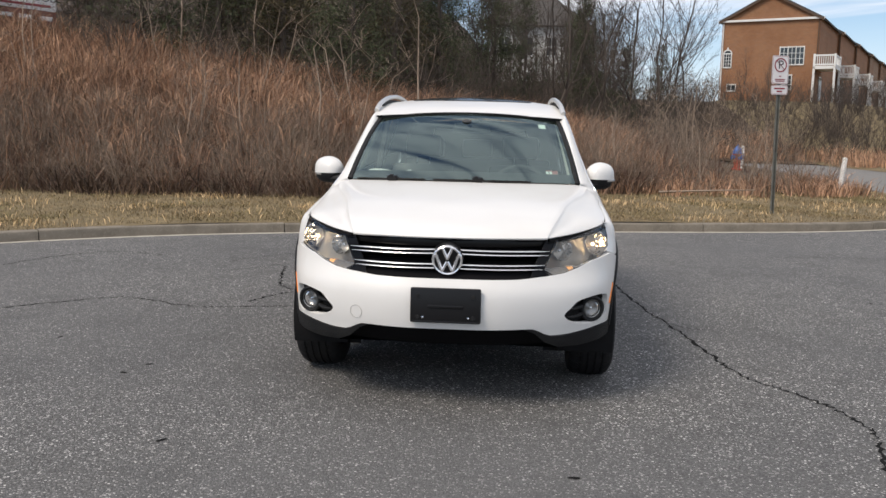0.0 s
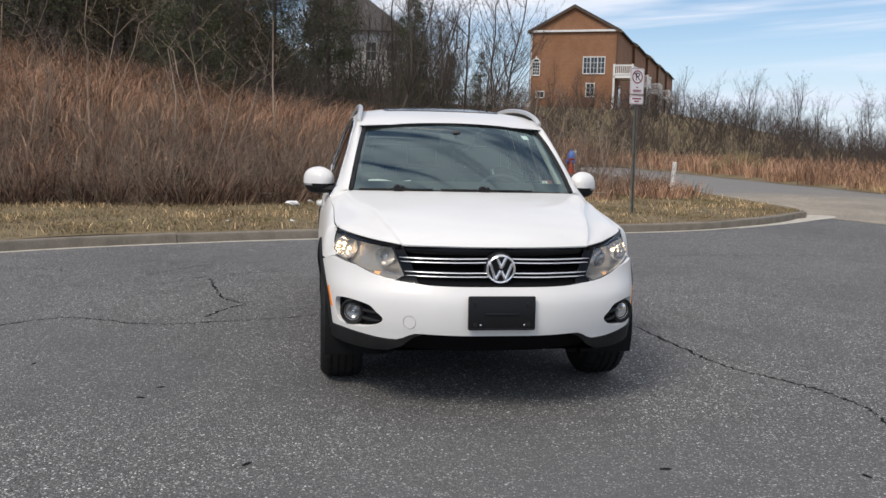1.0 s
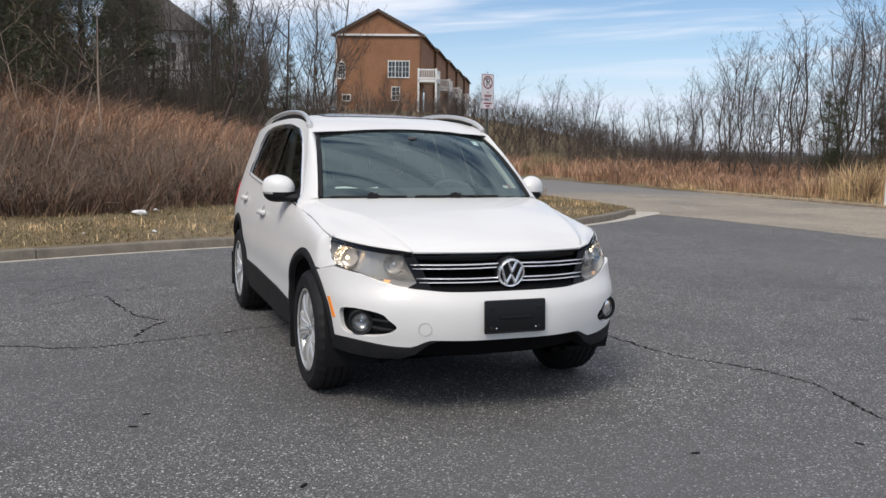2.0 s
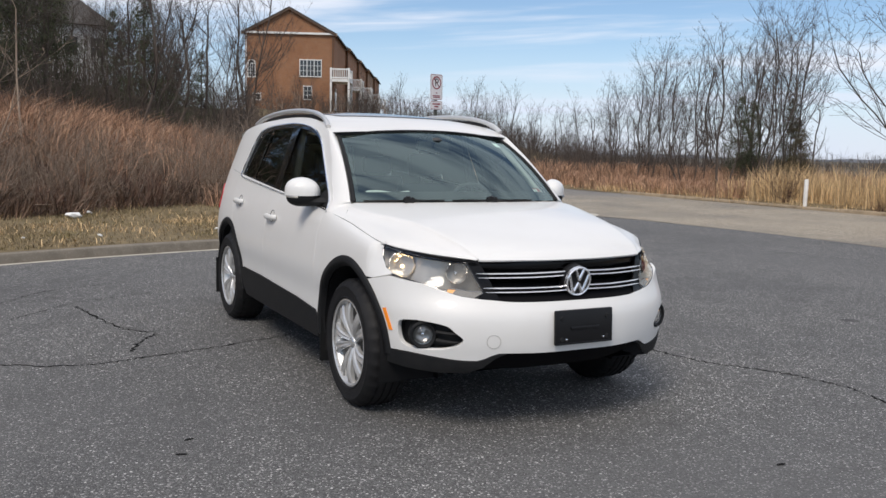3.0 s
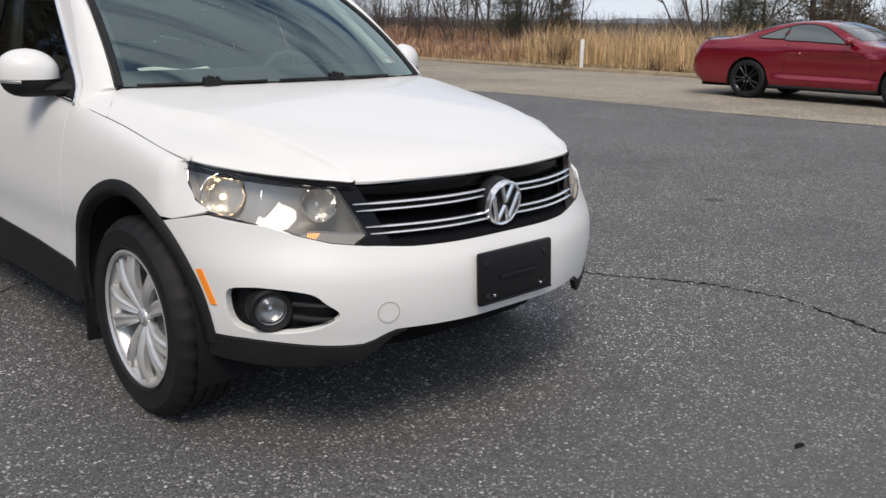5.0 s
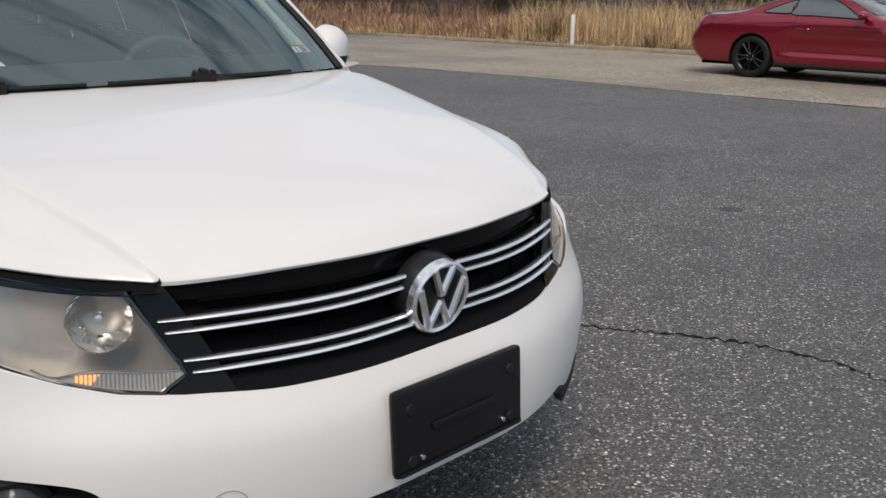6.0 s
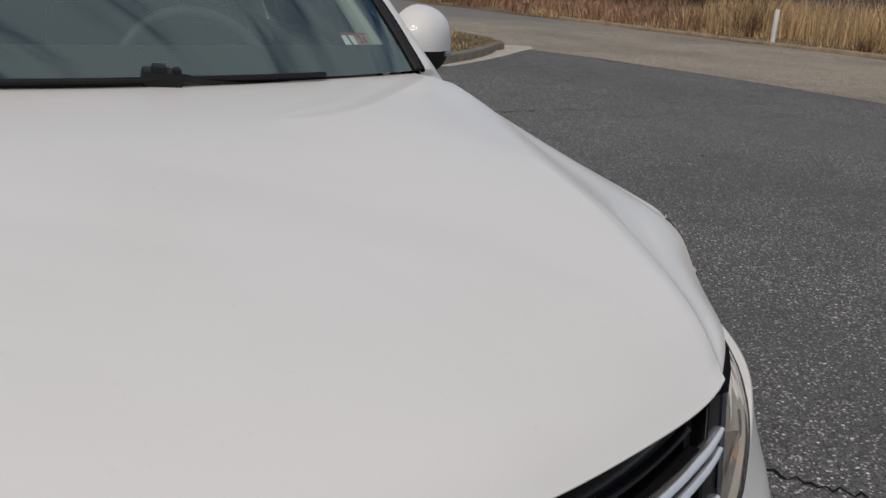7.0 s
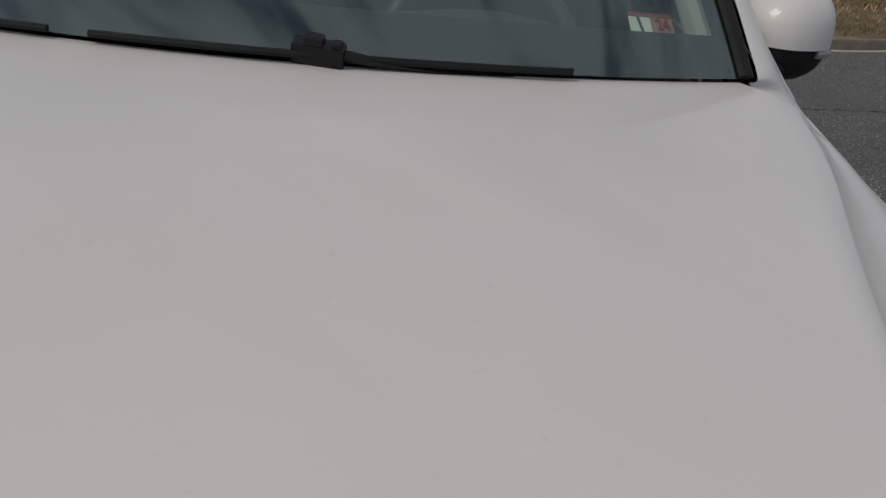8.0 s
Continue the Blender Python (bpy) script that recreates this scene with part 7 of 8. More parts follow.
def sash(house, x, z, w, h, y, across=2, down=3, round_top=False):
    bm = bmesh.new()
    block(bm, (x - w / 2, y - 0.03, z - h / 2), (x + w / 2, y + 0.02, z + h / 2))
    win = part("window", bm, PANE, house, "white-framed window with small panes", smooth=False)
    bm = bmesh.new()
    for a, b, c, d in ((-w / 2 - 0.07, -w / 2, -h / 2 - 0.1, h / 2 + 0.12), (w / 2, w / 2 + 0.07, -h / 2 - 0.1, h / 2 + 0.12), (-w / 2, w / 2, h / 2, h / 2 + 0.09), (-w / 2, w / 2, -h / 2 - 0.1, -h / 2)):
        block(bm, (x + a, y - 0.08, z + c), (x + b, y + 0.02, z + d))
    for i in range(1, across):
        q = x - w / 2 + w * i / across
        block(bm, (q - 0.018, y - 0.05, z - h / 2), (q + 0.018, y, z + h / 2))
    for i in range(1, down):
        q = z - h / 2 + h * i / down
        block(bm, (x - w / 2, y - 0.048, q - 0.016), (x + w / 2, y, q + 0.016))
    part("window_frame", bm, TRIM, win, "white window frame and bars", smooth=False)
    if round_top:
        bm = bmesh.new()
        solid(bm, [(x + (w / 2 + 0.0) * math.cos(a), z + h / 2 + (w / 2) * math.sin(a)) for a in steps(0, math.pi, 12)], y - 0.035, y)
        part("fanlight", bm, PANE, win, "round-headed fanlight", smooth=False)
        bm = bmesh.new()
        tube(bm, [(x + (w / 2 + 0.06) * math.cos(a), y - 0.05, z + h / 2 + (w / 2 + 0.06) * math.sin(a)) for a in steps(0, math.pi, 14)], 0.06, 6)
        tube(bm, [(x, y - 0.05, z + h / 2 + w / 2), (x, y - 0.05, z + h / 2 + w / 2 + 0.3)], 0.06, 6)
        part("arch_trim", bm, TRIM, win, "white arched surround")


TERRACE = pose(19.33, 79.5, 0, 0, 0, -26.1)


def townhouse(k):
    """One unit of the terrace in its own line: gable end towards the lot, rear wall with a deck on posts along the side."""
    x0, x1, y0, y1 = 0.30 * k, 8.34 + 0.30 * k, 12.6 * k, 12.6 * k + 12.6
    eave, apex, base = 12.0, 14.2, 2.6
    h = thing("brick_townhouse", "orange brick gabled townhouse with white trim and a rear deck", "house", TERRACE, group="terrace of townhouses")
    part("wall", solid(bmesh.new(), [(x0, base), (x1, base), (x1, eave), ((x0 + x1) / 2, apex), (x0, eave)], y0, y1 - 0.02), BRICK, h, "orange brick wall", smooth=False)
    for s in (-1, 1):
        xe, xm = (x0 - 0.3, (x0 + x1) / 2) if s < 0 else (x1 + 0.3, (x0 + x1) / 2)
        zl = eave - 0.16
        part("roof", solid(bmesh.new(), [(xe, zl), (xm, apex + 0.02), (xm, apex + 0.20), (xe, zl + 0.16)], y0 - 0.25, y1 - 0.3), SHINGLE, h, "dark shingle roof slope", smooth=False)
        bm = solid(bmesh.new(), [(xe, zl - 0.16), (xm, apex - 0.10), (xm, apex + 0.06), (xe, zl + 0.02)], y0 - 0.30, y0 - 0.255)
        part("barge_board", bm, mat_barge, h, "brown barge board", smooth=False)
    bm = bmesh.new()
    block(bm, (x0 - 0.35, y0 - 0.24, eave - 0.14), (x1 + 0.35, y0 - 0.002, eave + 0.04))
    part("eaves_board", bm, TRIM, h, "white eaves board across the gable", smooth=False)
    for x in (x0 + 0.12, x1 - 0.10):
        bm = bmesh.new()
        block(bm, (x - 0.04, y0 - 0.10, base), (x + 0.04, y0 - 0.003, eave - 0.2))
        part("downpipe", bm, TRIM if x < x0 + 1 else mat_barge, h, "downpipe at the corner", smooth=False)
    if k == 0:
        sash(h, 0.62, 8.45, 0.62, 1.15, y0, 3, 4, True)
        sash(h, 5.50, 8.75, 0.62, 1.45, y0, 2, 3)
        sash(h, 6.17, 8.75, 0.62, 1.45, y0, 2, 3)
        sash(h, 6.84, 8.75, 0.62, 1.45, y0, 2, 3)
        sash(h, 5.90, 6.45, 0.70, 1.15, y0, 2, 3)
        sash(h, 1.10, 6.0, 0.7, 0.5, y0, 2, 1)
    # deck standing off the rear wall
    dx0, dx1, dy0, dz = x1 + 0.05 - 0.3 * (k == 0), x1 + 1.6, y0 - 0.9, 7.75
    bm = bmesh.new()
    block(bm, (dx0, dy0, dz - 0.24), (dx1, dy0 + 3.6, dz))
    deck = part("deck", bm, TRIM, h, "white timber deck", smooth=False)
    for x in (dx0 + 0.09, dx1 - 0.09):
        for y in (dy0, dy0 + 3.4):
            bm = bmesh.new()
            block(bm, (x - 0.09, y, 2.6), (x + 0.09, y + 0.18, dz + 1.05))
            part("deck_post", bm, TRIM, deck, "white post", smooth=False)
    bm = bmesh.new()
    for z in (dz + 0.14, dz + 0.92):
        block(bm, (dx0, dy0 + 0.05, z - 0.06), (dx1, dy0 + 0.13, z + 0.06))
        block(bm, (dx1 - 0.13, dy0 + 0.13, z - 0.06), (dx1 - 0.05, dy0 + 3.5, z + 0.06))
    for x in steps(dx0 + 0.15, dx1 - 0.15, 9):
        block(bm, (x - 0.03, dy0 + 0.07, dz), (x + 0.03, dy0 + 0.11, dz + 1.0))
    for y in steps(dy0 + 0.4, dy0 + 3.2, 10):
        block(bm, (dx1 - 0.11, y - 0.03, dz), (dx1 - 0.07, y + 0.03, dz + 1.0))
    part("railing", bm, TRIM, deck, "white railing with thin balusters", smooth=False)
    bm = bmesh.new()
    block(bm, (x1 + 0.004, y0 + 1.2, 4.9), (x1 + 0.05, y0 + 2.9, 7.0))
    part("deck_door", bm, PANE, deck, "dark glass door", smooth=False)


mat_barge = mat("brown_board", (0.09, 0.055, 0.035), 0.8)
for k in range(5):
    townhouse(k)

hill_house = thing("hilltop_house", "white-sided house with a dark shingle roof behind trees", "house")
part("wall", solid(bmesh.new(), [(-1.5, 3.0), (5.8, 3.0), (5.8, 10.2), (-1.5, 10.2)], 68, 77), SIDING, hill_house, "white siding wall", smooth=False)
bm = bmesh.new()
rf = [bm.verts.new(p) for p in ((-2.0, 67.4, 10.0), (6.4, 67.4, 10.0), (6.4, 77.6, 10.0), (-2.0, 77.6, 10.0), (-1.0, 72.5, 13.4), (3.0, 72.5, 13.4))]
for q in ((0, 1, 5, 4), (1, 2, 5), (2, 3, 4, 5), (3, 0, 4), (3, 2, 1, 0)):
    bm.faces.new([rf[i] for i in q])
part("roof", bm, SHINGLE, hill_house, "dark hipped shingle roof", smooth=False)
for x in (-0.5, 1.4, 3.3, 5.0):
    sash(hill_house, x, 8.4, 0.8, 1.4, 68, 2, 2)

# ---- signs ----
SIGN_WHITE = mat("sign_white", (0.76, 0.74, 0.74), 0.5, spots=[(6, 0.45, 0.8, (0.62, 0.58, 0.56), 0.5)])
SIGN_RED = mat("sign_red", (0.26, 0.035, 0.05), 0.5)
SIGN_BLACK = mat("sign_black", (0.03, 0.025, 0.03), 0.5)
POST_STEEL = mat("galvanised_post", (0.22, 0.225, 0.20), 0.55, metal=0.5, spots=[(8, 0.4, 0.7, (0.13, 0.11, 0.09), 0.6)])


def rounded(w, h, r, n=5):
    return [(sx * (w / 2 - r) + r * math.cos(a), sz * (h / 2 - r) + r * math.sin(a)) for sx, sz, a0 in ((1, 1, 0), (-1, 1, 90), (-1, -1, 180), (1, -1, 270)) for a in [radians(a0 + 90 * i / n) for i in range(n + 1)]]


def street_sign(x, y, turn, high, lean=0.0):
    """No-parking plate over a smaller plate on a U-channel post."""
    s = thing("parking_sign", "white no-parking sign above a small plate on a steel post", "sign", pose(x, y, land(x, y), 0, lean, turn))
    bm = bmesh.new()
    for a, b, c, d in ((-0.030, -0.022, -0.03, 0.0), (0.022, 0.030, -0.03, 0.0), (-0.022, 0.022, 0.0, 0.006)):
        block(bm, (a, c + 0.02, -0.3), (b, d + 0.02, high - 0.06))
    part("post", bm, POST_STEEL, s, "galvanised U-channel post", smooth=False)
    plate = part("plate", solid(bmesh.new(), [(a, b + high - 0.23) for a, b in rounded(0.305, 0.457, 0.03)], -0.018, -0.012), SIGN_WHITE, s, "white plate with a red ring", smooth=False)
    zc = high - 0.155
    bm = tube(bmesh.new(), [(0.105 * math.cos(a), -0.020, zc + 0.105 * math.sin(a)) for a in steps(0, 2 * math.pi, 36)], (0.002, 0.012), 6, False)
    part("ring", bm, SIGN_RED, plate, "dark red ring")
    bm = tube(bmesh.new(), [(-0.074, -0.0225, zc + 0.074), (0.074, -0.0225, zc - 0.074)], (0.011, 0.0015), 6)
    part("slash", bm, SIGN_RED, plate, "dark red slash")
    lt = letters("letter", "P", 0.20, Matrix.Translation((0.004, -0.0195, zc)) @ pose(0, 0, 0, 90, 0, 0), SIGN_BLACK, None, "black letter")
    lt.parent = plate
    bm = tube(bmesh.new(), [(a, -0.019, b + high - 0.23) for a, b in rounded(0.285, 0.437, 0.025)] + [(0.1425, -0.019, high - 0.23 + 0.19)], (0.0015, 0.0035), 5, False)
    part("border", bm, SIGN_RED, plate, "dark red border line")
    bm = bmesh.new()
    for z, w in ((high - 0.335, 0.04), (high - 0.385, 0.19), (high - 0.412, 0.17)):
        block(bm, (-w / 2, -0.0205, z - 0.008), (w / 2, -0.0185, z + 0.008))
    part("small_print", bm, SIGN_RED, plate, "bars of small red print", smooth=False)
    low = part("plate", solid(bmesh.new(), [(a, b + high - 0.555) for a, b in rounded(0.305, 0.155, 0.03)], -0.018, -0.012), SIGN_WHITE, s, "small white plate", smooth=False)
    bm = tube(bmesh.new(), [(a, -0.019, b + high - 0.555) for a, b in rounded(0.285, 0.135, 0.025)] + [(0.1425, -0.019, high - 0.515)], (0.0015, 0.0035), 5, False)
    part("border", bm, SIGN_RED, low, "dark red border line")
    bm = bmesh.new()
    block(bm, (-0.10, -0.0205, high - 0.545), (0.10, -0.0185, high - 0.520))
    block(bm, (-0.05, -0.0205, high - 0.592), (0.05, -0.0185, high - 0.567))
    part("small_print", bm, SIGN_RED, low, "bars of small red print", smooth=False)
    return s


street_sign(4.70, 10.80, 18, 2.60, -1.0)
street_sign(17.9, 9.45, 2, 2.55)

board = thing("estate_sign", "white estate sign board on two posts above the brush", "sign", pose(-14.35, 20.9, land(-14.35, 20.9), 0, 4, 26))
bh = 5.02 - land(-14.35, 20.9)
for x in (-0.95, 0.95):
    bm = bmesh.new()
    block(bm, (x - 0.05, 0.03, -0.2), (x + 0.05, 0.13, bh + 0.30), 0.008)
    part("post", bm, SIGN_WHITE, board, "white timber post")
bm = bmesh.new()
block(bm, (-1.25, -0.02, bh - 0.27), (1.15, 0.03, bh + 0.27), 0.008)
face = part("board", bm, SIGN_WHITE, board, "white painted board")
bm = bmesh.new()
block(bm, (-1.25, -0.02, bh - 0.68), (1.15, 0.03, bh - 0.275), 0.008)
under = part("lower_board", bm, mat("sign_brown_red", (0.16, 0.055, 0.040), 0.6, spots=[(5, 0.45, 0.75, (0.10, 0.04, 0.03), 0.6)]), board, "dull red lower board")
bm = bmesh.new()
for x in (-0.9, -0.35, 0.15, 0.70):
    block(bm, (x, -0.025, bh - 0.55), (x + 0.36, -0.021, bh - 0.43))
part("number_bars", bm, SIGN_WHITE, under, "pale bars in place of a number", smooth=False)
lt = letters("wording", "NTONWOOD", 0.27, Matrix.Translation((0.30, -0.024, bh + 0.08)) @ pose(0, 0, 0, 90, 0, 0), SIGN_BLACK, None, "dark capital letters")
lt.parent = face
bm = bmesh.new()
block(bm, (-0.5, -0.025, bh - 0.17), (1.0, -0.021, bh - 0.10))
part("small_print", bm, SIGN_RED, face, "bar of small red print", smooth=False)

# ---- posts, hydrant, litter ----
POST_WHITE = mat("white_plastic_post", (0.72, 0.71, 0.68), 0.55, spots=[(7, 0.45, 0.75, (0.5, 0.47, 0.42), 0.5)])


def marker_post(x, y, high, lean_x, lean_y):
    p = thing("marker_post", "short white marker post leaning in the grass", "post", pose(x, y, land(x, y) - 0.05, lean_x, lean_y, 0), "white marker posts")
    bm = lathe(bmesh.new(), [(0.0, high), (0.040, high - 0.004), (0.056, high - 0.03), (0.058, high * 0.5), (0.058, -0.1)], 20, pose(0, 0, 0, 0, -90, 0))
    part("shaft", bm, POST_WHITE, p, "white plastic shaft")


marker_post(8.15, 17.3, 0.86, 2, 4)
marker_post(17.42, 13.25, 0.86, 0, 1)
marker_post(7.6, 24.2, 0.80, 0, 0)

HYD_RED, HYD_BLUE = mat("hydrant_red", (0.38, 0.07, 0.04), 0.5), mat("hydrant_blue", (0.05, 0.14, 0.42), 0.5)
hy = thing("fire_hydrant", "red fire hydrant with a blue bonnet beside the road", "hydrant", pose(7.2, 23.2, land(7.2, 23.2), 0, 0, 20))
along = pose(0, 0, 0, 0, -90, 0)
part("barrel", lathe(bmesh.new(), [(0.16, 0.0), (0.16, 0.05), (0.11, 0.07), (0.105, 0.45), (0.14, 0.47), (0.14, 0.51)], 20, along), HYD_RED, hy, "red barrel")
part("bonnet", lathe(bmesh.new(), [(0.145, 0.50), (0.14, 0.58), (0.10, 0.68), (0.035, 0.73), (0.03, 0.79), (0.0, 0.79)], 20, along), HYD_BLUE, hy, "blue domed bonnet")
for m in (pose(0.10, 0, 0.40, 0, 0, 0), pose(-0.10, 0, 0.40, 0, 0, 180), pose(0, -0.10, 0.38, 0, 0, -90)):
    part("outlet", lathe(bmesh.new(), [(0.055, -0.02), (0.055, 0.06), (0.07, 0.06), (0.07, 0.09), (0.0, 0.10)], 14, m), HYD_BLUE, hy, "blue capped outlet")

LITTER = mat("litter_white", (0.74, 0.74, 0.72), 0.6)
for i, (x, y, s) in enumerate(((-1.36, 11.7, 0.13), (-1.06, 12.5, 0.07), (-1.28, 8.75, 0.05), (-2.2, 8.6, 0.035), (0.4, 9.4, 0.04))):
    g = random.Random(70 + i)
    bm = bmesh.new()
    bmesh.ops.create_icosphere(bm, subdivisions=2, radius=1)
    for v in bm.verts:
        v.co = Vector((v.co.x * s, v.co.y * s * 0.7, v.co.z * s * 0.45)) * g.uniform(0.65, 1.15)
    ob = part("litter", bm, LITTER, None, "crumpled white scrap of litter on the grass", smooth=False)
    ob.matrix_world = pose(x, y, land(x, y) + s * 0.35, 10 * i, 5, 40 * i)
    tagged(ob, category="litter", group="scraps of litter")
for i, pts in enumerate((((-2.35, 12.9), (-2.0, 12.4), (-1.68, 11.95)), ((3.3, 13.7), (4.2, 13.55), (5.1, 13.3)))):
    rows = [Vector((x, y, land(x, y) + 0.10 + 0.05 * k)) for k, (x, y) in enumerate(pts)]
    ob = part("fallen_branch", tube(bmesh.new(), curve(rows, 12), [0.028 - 0.0015 * k for k in range(13)], 7), STEM, None, "dead fallen branch lying in the brush")
    tagged(ob, category="branch")
thicket("brush_pile", [(19.9 + random.Random(i).uniform(-1.0, 1.0), 37 + random.Random(i + 50).uniform(-0.8, 0.8), 0.1) for i in range(34)], 1.15, 1.1, 12, mat("cut_brush", (0.26, 0.23, 0.12), 0.9, vary=0.4), "heap of cut yellow-green brush", 77, 0.016, 4)
for i, (x, y) in enumerate(((17.65, 11.05), (17.75, 10.35), (18.2, 14.6), (18.4, 14.9))):
    thicket("dark_shrub", [(x + 0.08 * j, y, 0.06) for j in range(-1, 2)], 0.42 if i < 2 else 1.1, 0.55, 14, mat("red_brown_shrub", (0.085, 0.042, 0.028), 0.9, vary=0.4) if i == 0 else bpy.data.materials["red_brown_shrub"], "low dark red-brown shrub in the straw", 90 + i, 0.006, 4)

# ---- the red coupe ----
RED = mat("metallic_red", (0.25, 0.008, 0.022), 0.22, metal=0.5, coat=1.0, spots=[(260, 0.5, 0.8, (0.36, 0.02, 0.035), 0.4)])
RED_DARK = mat("gloss_black_alloy", (0.012, 0.012, 0.013), 0.28, metal=0.3, coat=0.5)
glass_coupe = mat("coupe_glass", (0.16, 0.18, 0.178), 0.06, metal=0.55)
# darkened body red: paints the shade along the coupe's side creases
mat_creaseline = mat("red_crease_shade", (0.035, 0.002, 0.004), 0.4)
coupe = thing("red_coupe", "metallic dark red fastback coupe with gloss black wheels", "car")
cw = cubic([0.0, 0.12, 0.45, 0.9, 2.0, 2.9, 3.58, 4.2, 4.55, 4.72, 4.78], [0.62, 0.76, 0.88, 0.935, 0.935, 0.925, 0.955, 0.935, 0.895, 0.855, 0.81])
csh = cubic([0.0, 0.15, 0.8, 1.5, 2.4, 3.2, 3.6, 4.2, 4.6, 4.78], [0.62, 0.74, 0.87, 0.955, 0.985, 1.005, 1.01, 1.0, 0.985, 0.95])
ctop = cubic([0.0, 0.15, 0.5, 1.0, 1.55, 1.9, 2.25, 2.6, 3.0, 3.4, 3.75, 4.05, 4.3, 4.5, 4.62, 4.78], [0.66, 0.80, 0.90, 0.985, 1.035, 1.20, 1.335, 1.380, 1.352, 1.265, 1.165, 1.090, 1.052, 1.052, 1.054, 1.00])
# how far the side draws in at each height, between the wheels and elsewhere
c_in = cubic([0.20, 0.25, 0.31, 0.37, 0.395, 0.43, 0.47, 0.60, 0.74, 0.790, 0.806, 0.822, 0.87, 0.93, 1.0], [0.090, 0.050, 0.022, 0.008, 0.006, 0.034, 0.040, 0.026, 0.010, 0.004, 0.016, 0.010, 0.016, 0.036, 0.075])
c_plain = cubic([0.20, 0.30, 0.42, 0.60, 0.75, 0.87, 0.94, 1.0], [0.085, 0.045, 0.022, 0.006, 0.0, 0.010, 0.035, 0.075])


def tuck(y, z):
    """The tail leans forward above and below its bumper."""
    return y - smooth(4.25, 4.78, y) * (0.17 * max(0.0, (z - 0.55) / 0.45) ** 1.4 + 0.20 * max(0.0, (0.46 - z) / 0.25) ** 1.3)


def coupe_at(y, v):
    """v from 0 at the sill to 0.5 at the shoulder and 1 at the middle of the top."""
    w, s, t = cw(y), csh(y), ctop(y)
    mid = smooth(1.15, 1.55, y) * (1 - smooth(2.85, 3.25, y))
    draw = lambda z: c_in(z) * mid + c_plain(z) * (1 - mid)
    if v <= 0.5:
        z = 0.22 + (s - 0.22) * v / 0.5
        return Vector((-(w - draw(z)), tuck(y, z), z))
    k = (v - 0.5) / 0.5
    x0 = w - draw(s)
    a = k * math.pi / 2
    deck = Vector((x0 * max(math.cos(a), 0.0) ** 0.62, 0, s + (t - s) * math.sin(a)))
    up = max(t - 0.055 - s, 0.0)
    lean = 0.60 * up
    if k < 0.55:
        q = k / 0.55
        house = Vector((x0 - 0.015 * min(q * 8, 1) - lean * q ** 1.15, 0, s + up * q))
    else:
        q = (k - 0.55) / 0.45 * math.pi / 2
        xe = x0 - 0.015 - lean
        house = Vector((xe * max(math.cos(q), 0.0) ** 0.7, 0, s + up + (t - s - up) * math.sin(q)))
    c = smooth(1.52, 2.0, y) * (1 - smooth(3.45, 4.0, y))
    p = deck.lerp(house, c)
    return Vector((-p.x, tuck(y, p.z), p.z))


def other(f, side):
    return (lambda a, b: f(a, b)) if side < 0 else (lambda a, b: Vector((-f(a, b).x, f(a, b).y, f(a, b).z)))


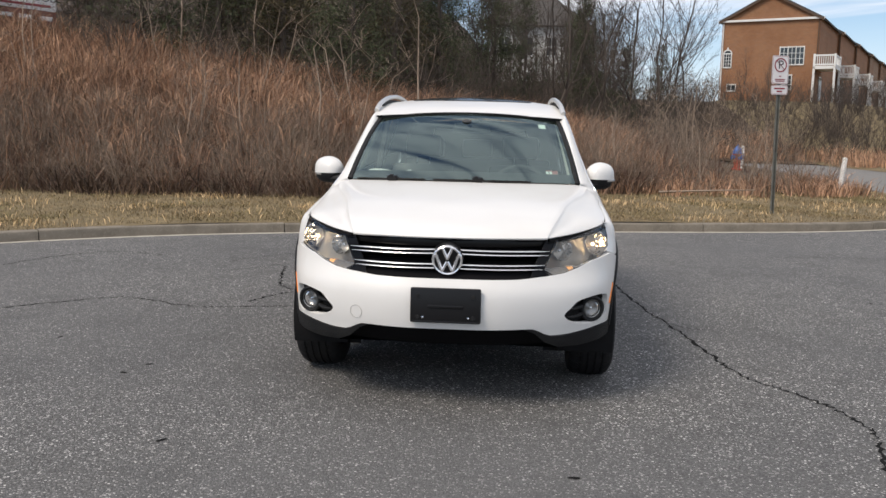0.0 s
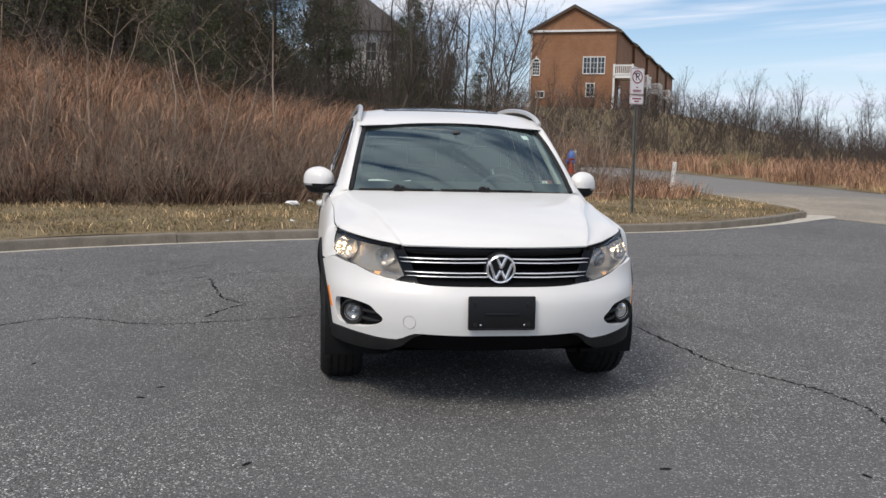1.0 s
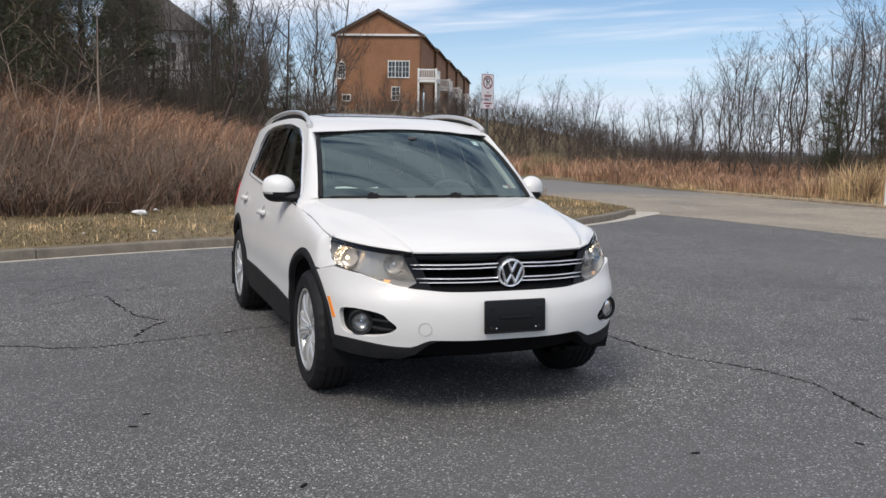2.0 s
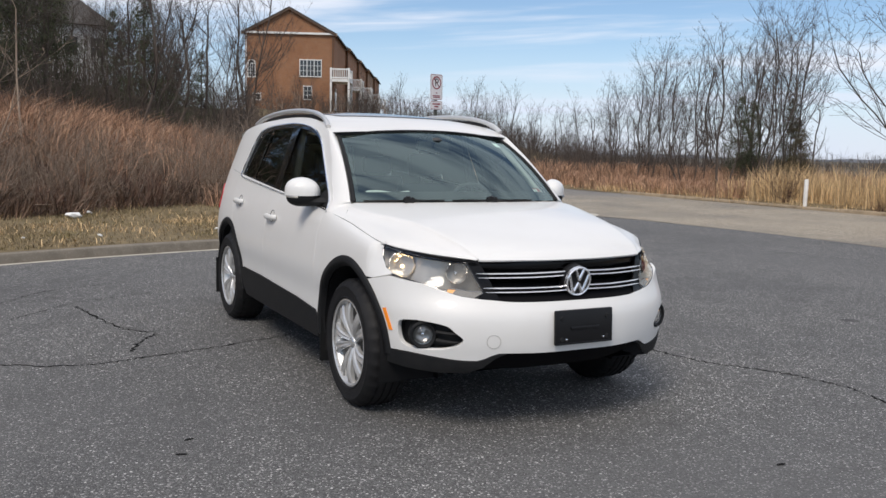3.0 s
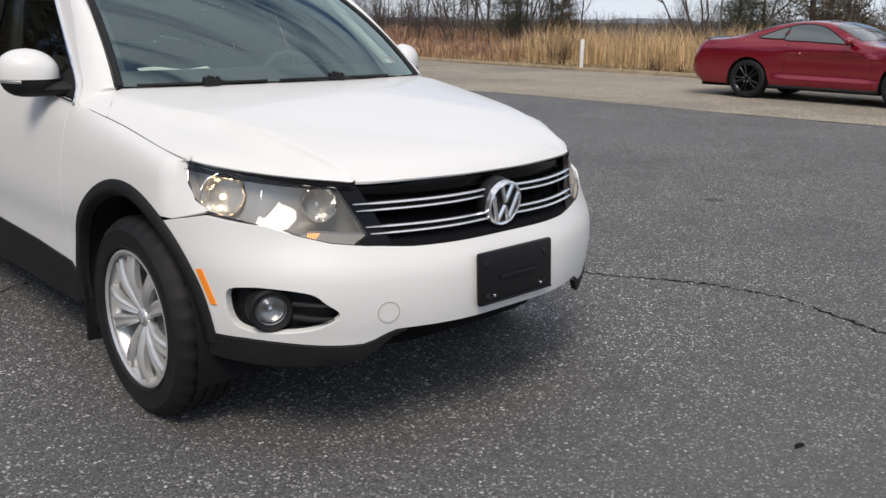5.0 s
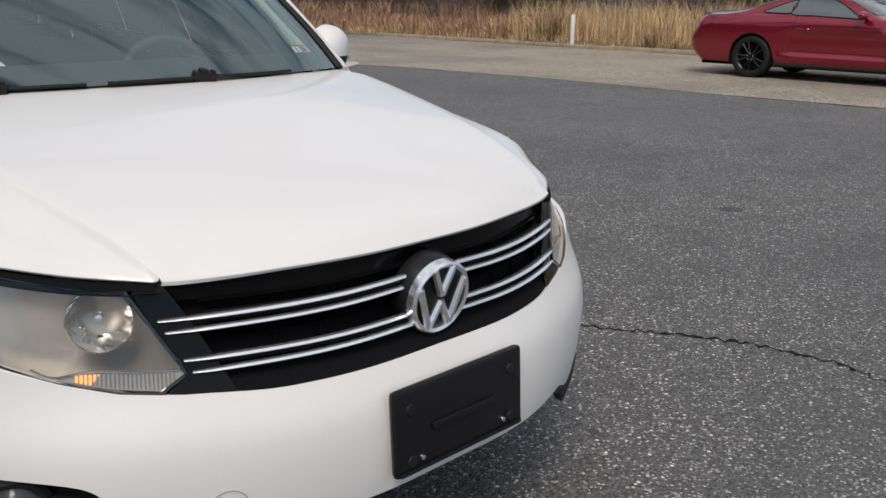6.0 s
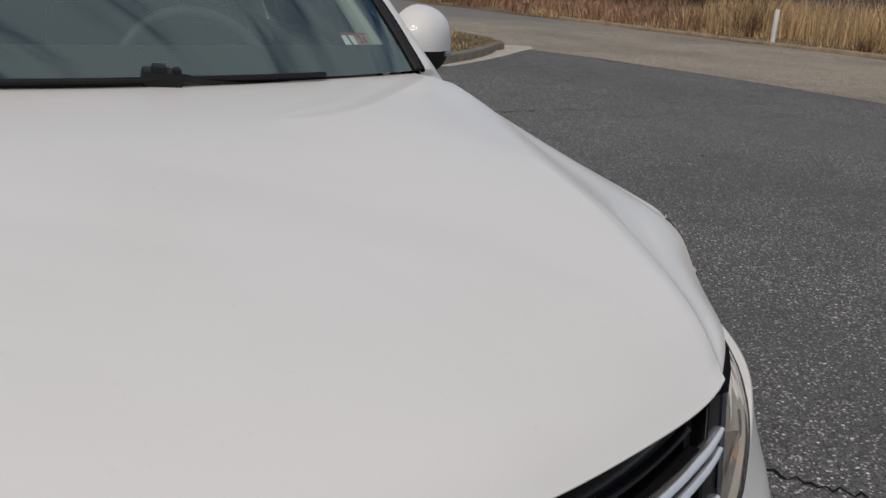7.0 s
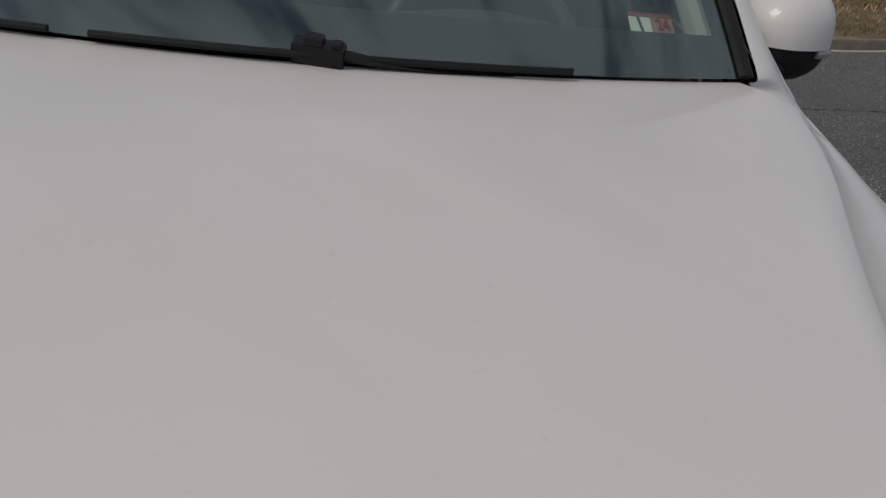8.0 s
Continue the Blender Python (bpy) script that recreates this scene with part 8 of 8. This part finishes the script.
v_of = lambda y, z: 0.5 * (z - 0.22) / (csh(y) - 0.22)
C_FRONT, C_REAR, C_R = 0.93, 3.60, 0.385
for side in (-1, 1):
    f = other(coupe_at, side)
    low = []
    for y in steps(0.02, 4.76, 120):
        z = 0.24
        for c in (C_FRONT, C_REAR):
            if abs(y - c) < C_R:
                z = max(z, 0.335 + math.sqrt(C_R**2 - (y - c) ** 2) * 1.02)
        low.append((y, v_of(y, z)))
    panel("body_side", low + [(y, 0.999) for y in steps(4.76, 0.02, 60)], f, RED, coupe, "metallic red body side and top", step=0.045, lip=0.02, flip=side < 0)
    win = [(1.85, 0.522), (1.99, 0.60), (2.19, 0.69), (2.46, 0.748), (2.93, 0.752), (2.965, 0.65), (2.995, 0.535), (2.6, 0.526), (2.2, 0.518)]
    panel("side_window", [(p.x, p.y) for p in curve(win, 40, True)], f, glass_coupe, coupe, "grey-tinted side window", step=0.05, lip=0.0, flip=side < 0, lift=0.004)
    qwin = [(3.045, 0.550), (3.015, 0.65), (2.985, 0.735), (3.15, 0.715), (3.36, 0.655), (3.48, 0.605), (3.38, 0.565)]
    panel("quarter_window", [(p.x, p.y) for p in curve(qwin, 30, True)], f, glass_coupe, coupe, "grey-tinted quarter window", step=0.05, lip=0.0, flip=side < 0, lift=0.004)
    for nm, ring in (("window_surround", win), ("quarter_surround", qwin)):
        pts = [f(p.x, p.y) + Vector((side * 0.003, 0, 0)) for p in curve(ring, 60, True)]
        part(nm, tube(bmesh.new(), pts + pts[:1], (0.010, 0.010), 5, False), SATINBLACK, coupe, "black window surround")
    for c in (C_FRONT, C_REAR):
        grid("arch_liner", lambda u, v, c=c: Vector((side * (0.55 + 0.37 * v), c - C_R * math.cos(radians(u)), 0.335 + C_R * math.sin(radians(u)))), steps(-20, 200, 24), [0, 1], LINER, coupe, "black arch liner", flip=side < 0)
        bm = bmesh.new()
        block(bm, (side * 0.50, c - 0.42, 0.2), (side * 0.54, c + 0.42, 0.75))
        part("inner_arch", bm, DARK, coupe, "black inner arch", smooth=False)
    bm = tube(bmesh.new(), [f(y, v_of(y, 0.806 + 0.004 * (y - 2))) + Vector((side * 0.002, 0, 0)) for y in steps(1.3, 3.10, 24)], [(0.003, 0.004 + 0.006 * math.sin(math.pi * k)) for k in steps(0, 1, 24)], 6)
    part("side_crease_shade", bm, mat_creaseline, coupe, "dark red strip painted for the shade in the body-side groove")
    bm = tube(bmesh.new(), [f(y, v_of(y, 0.85)) + Vector((side * 0.002, 0, 0)) for y in steps(4.05, 4.42, 8)], [(0.002, 0.001 + 0.005 * math.sin(math.pi * k)) for k in steps(0, 1, 8)], 5)
    part("rear_crease_shade", bm, mat_creaseline, coupe, "dark red strip painted as the shade of a rear-wing crease")
    bm = tube(bmesh.new(), [f(y, v_of(y, 0.235)) for y in steps(1.33, 3.2, 12)], (0.03, 0.035), 6)
    part("sill", bm, SATINBLACK, coupe, "black sill skirt")
    bm = tube(bmesh.new(), curve([f(y, v_of(y, 0.815)) + Vector((side * h, 0, 0)) for y, h in ((2.66, 0.0), (2.69, 0.020), (2.82, 0.024), (2.88, 0.0))], 10), (0.009, 0.013), 6)
    part("door_handle", bm, RED, coupe, "body-coloured handle")
    for ya, yb in ((2.98, 2.90), (1.42, 1.46)):
        bm = tube(bmesh.new(), [f(ya + (yb - ya) * k, 0.06 + 0.46 * k) for k in steps(0, 1, 12)], 0.0035, 5, False)
        part("door_seam", bm, SATINBLACK, coupe, "dark door seam")
    bm = bmesh.new()
    blob(bm, (side * 1.0, 1.82, 1.045), (0.100, 0.075, 0.060), 10, 16, Matrix.Identity(4))
    mir = part("door_mirror", bm, RED, coupe, "red door mirror")
    bm = tube(bmesh.new(), [(side * 0.85, 1.80, 0.975), (side * 0.97, 1.82, 1.01)], (0.03, 0.016), 6)
    part("mirror_foot", bm, SATINBLACK, mir)
    for k in range(3):
        bm = bmesh.new()
        block(bm, (side * (0.40 + 0.11 * k) - 0.030, 4.64, 0.80), (side * (0.40 + 0.11 * k) + 0.030, 4.73 - 0.012 * k, 0.92), 0.01)
        part("tail_lamp", bm, RED_LENS, coupe, "red tail lamp bar")
for side in (-1, 1):
    f = other(coupe_at, side)
    panel("windscreen", [(1.68, 0.74), (2.18, 0.79), (2.24, 0.999), (1.58, 0.999)], f, glass_coupe, coupe, "raked windscreen", step=0.06, lip=0.0, flip=side < 0, lift=0.004)
    panel("rear_window", [(3.25, 0.80), (3.95, 0.76), (4.05, 0.999), (3.15, 0.999)], f, glass_coupe, coupe, "sloping rear window", step=0.06, lip=0.0, flip=side < 0, lift=0.004)
bm = tube(bmesh.new(), [(x, 4.60 - 0.08 * (x / 0.75) ** 2, 1.060 - 0.04 * (x / 0.75) ** 2) for x in steps(-0.75, 0.75, 16)], (0.055, 0.010), 8)
part("boot_spoiler", bm, SATINBLACK, coupe, "slim black boot spoiler")
bm = bmesh.new()
block(bm, (-0.66, 4.30, 0.26), (0.66, 4.56, 0.40), 0.03)
part("rear_diffuser", bm, SATINBLACK, coupe, "black rear diffuser")
bm = bmesh.new()
block(bm, (-0.72, 0.2, 0.18), (0.72, 4.6, 0.24))
part("undertray", bm, DARK, coupe, "black undertray", smooth=False)
grid("tail_panel", lambda u, v: Vector((coupe_at(4.765, v).x * u, coupe_at(4.765, v).y + 0.05 * (1 - u * u) * smooth(0, 0.2, v), coupe_at(4.765, v).z)), steps(-1, 1, 16), steps(0.06, 0.96, 16), RED, coupe, "red tail panel", flip=True)


def coupe_wheel():
    w = thing("wheel", "", "")
    part("tyre", lathe(bmesh.new(), [(0.250, -0.11), (0.262, -0.124), (0.30, -0.130), (0.325, -0.118), (0.342, -0.09), (0.345, 0.0), (0.342, 0.09), (0.30, 0.125), (0.25, 0.11)], 56), RUBBER, w, "low-profile black tyre")
    part("rim", lathe(bmesh.new(), [(0.215, 0.08), (0.228, -0.09), (0.252, -0.113), (0.256, -0.122), (0.244, -0.118)], 48), RED_DARK, w, "gloss black rim")
    part("barrel", lathe(bmesh.new(), [(0.0, 0.0), (0.23, 0.0)], 28), DARK, w, "dark wheel interior")
    for k in range(10):
        a = radians(36 * k + (6 if k % 2 else -6))
        bm = tube(bmesh.new(), [(-0.085, 0.03 * math.cos(a), 0.03 * math.sin(a)), (-0.105, 0.13 * math.cos(a), 0.13 * math.sin(a)), (-0.112, 0.245 * math.cos(a), 0.245 * math.sin(a))], (0.014, 0.012), 6)
        part("spoke", bm, RED_DARK, w, "gloss black spoke")
    for k in range(5):
        a = radians(72 * k + 10)
        part("wheel_nut", lathe(bmesh.new(), [(0.0, -0.118), (0.012, -0.116), (0.013, -0.09)], 8, Matrix.Translation((0, 0.058 * math.cos(a), 0.058 * math.sin(a)))), CHROME, w, "bright wheel nut")
    return w


cwheel = coupe_wheel()
cwheel.parent = coupe
cwheel.matrix_world = pose(-0.81, C_REAR, 0.345, 12, 0, 0)
tagged(cwheel, "gloss black wheel with a black tyre")
for m in (pose(-0.81, C_FRONT, 0.345, 40, 0, 0), pose(0.81, C_REAR, 0.345, 0, 0, 180), pose(0.81, C_FRONT, 0.345, 0, 0, 180)):
    copy_thing(cwheel, m)
coupe.matrix_world = pose(13.85, 2.42, 0.004, 0, 0, 0)
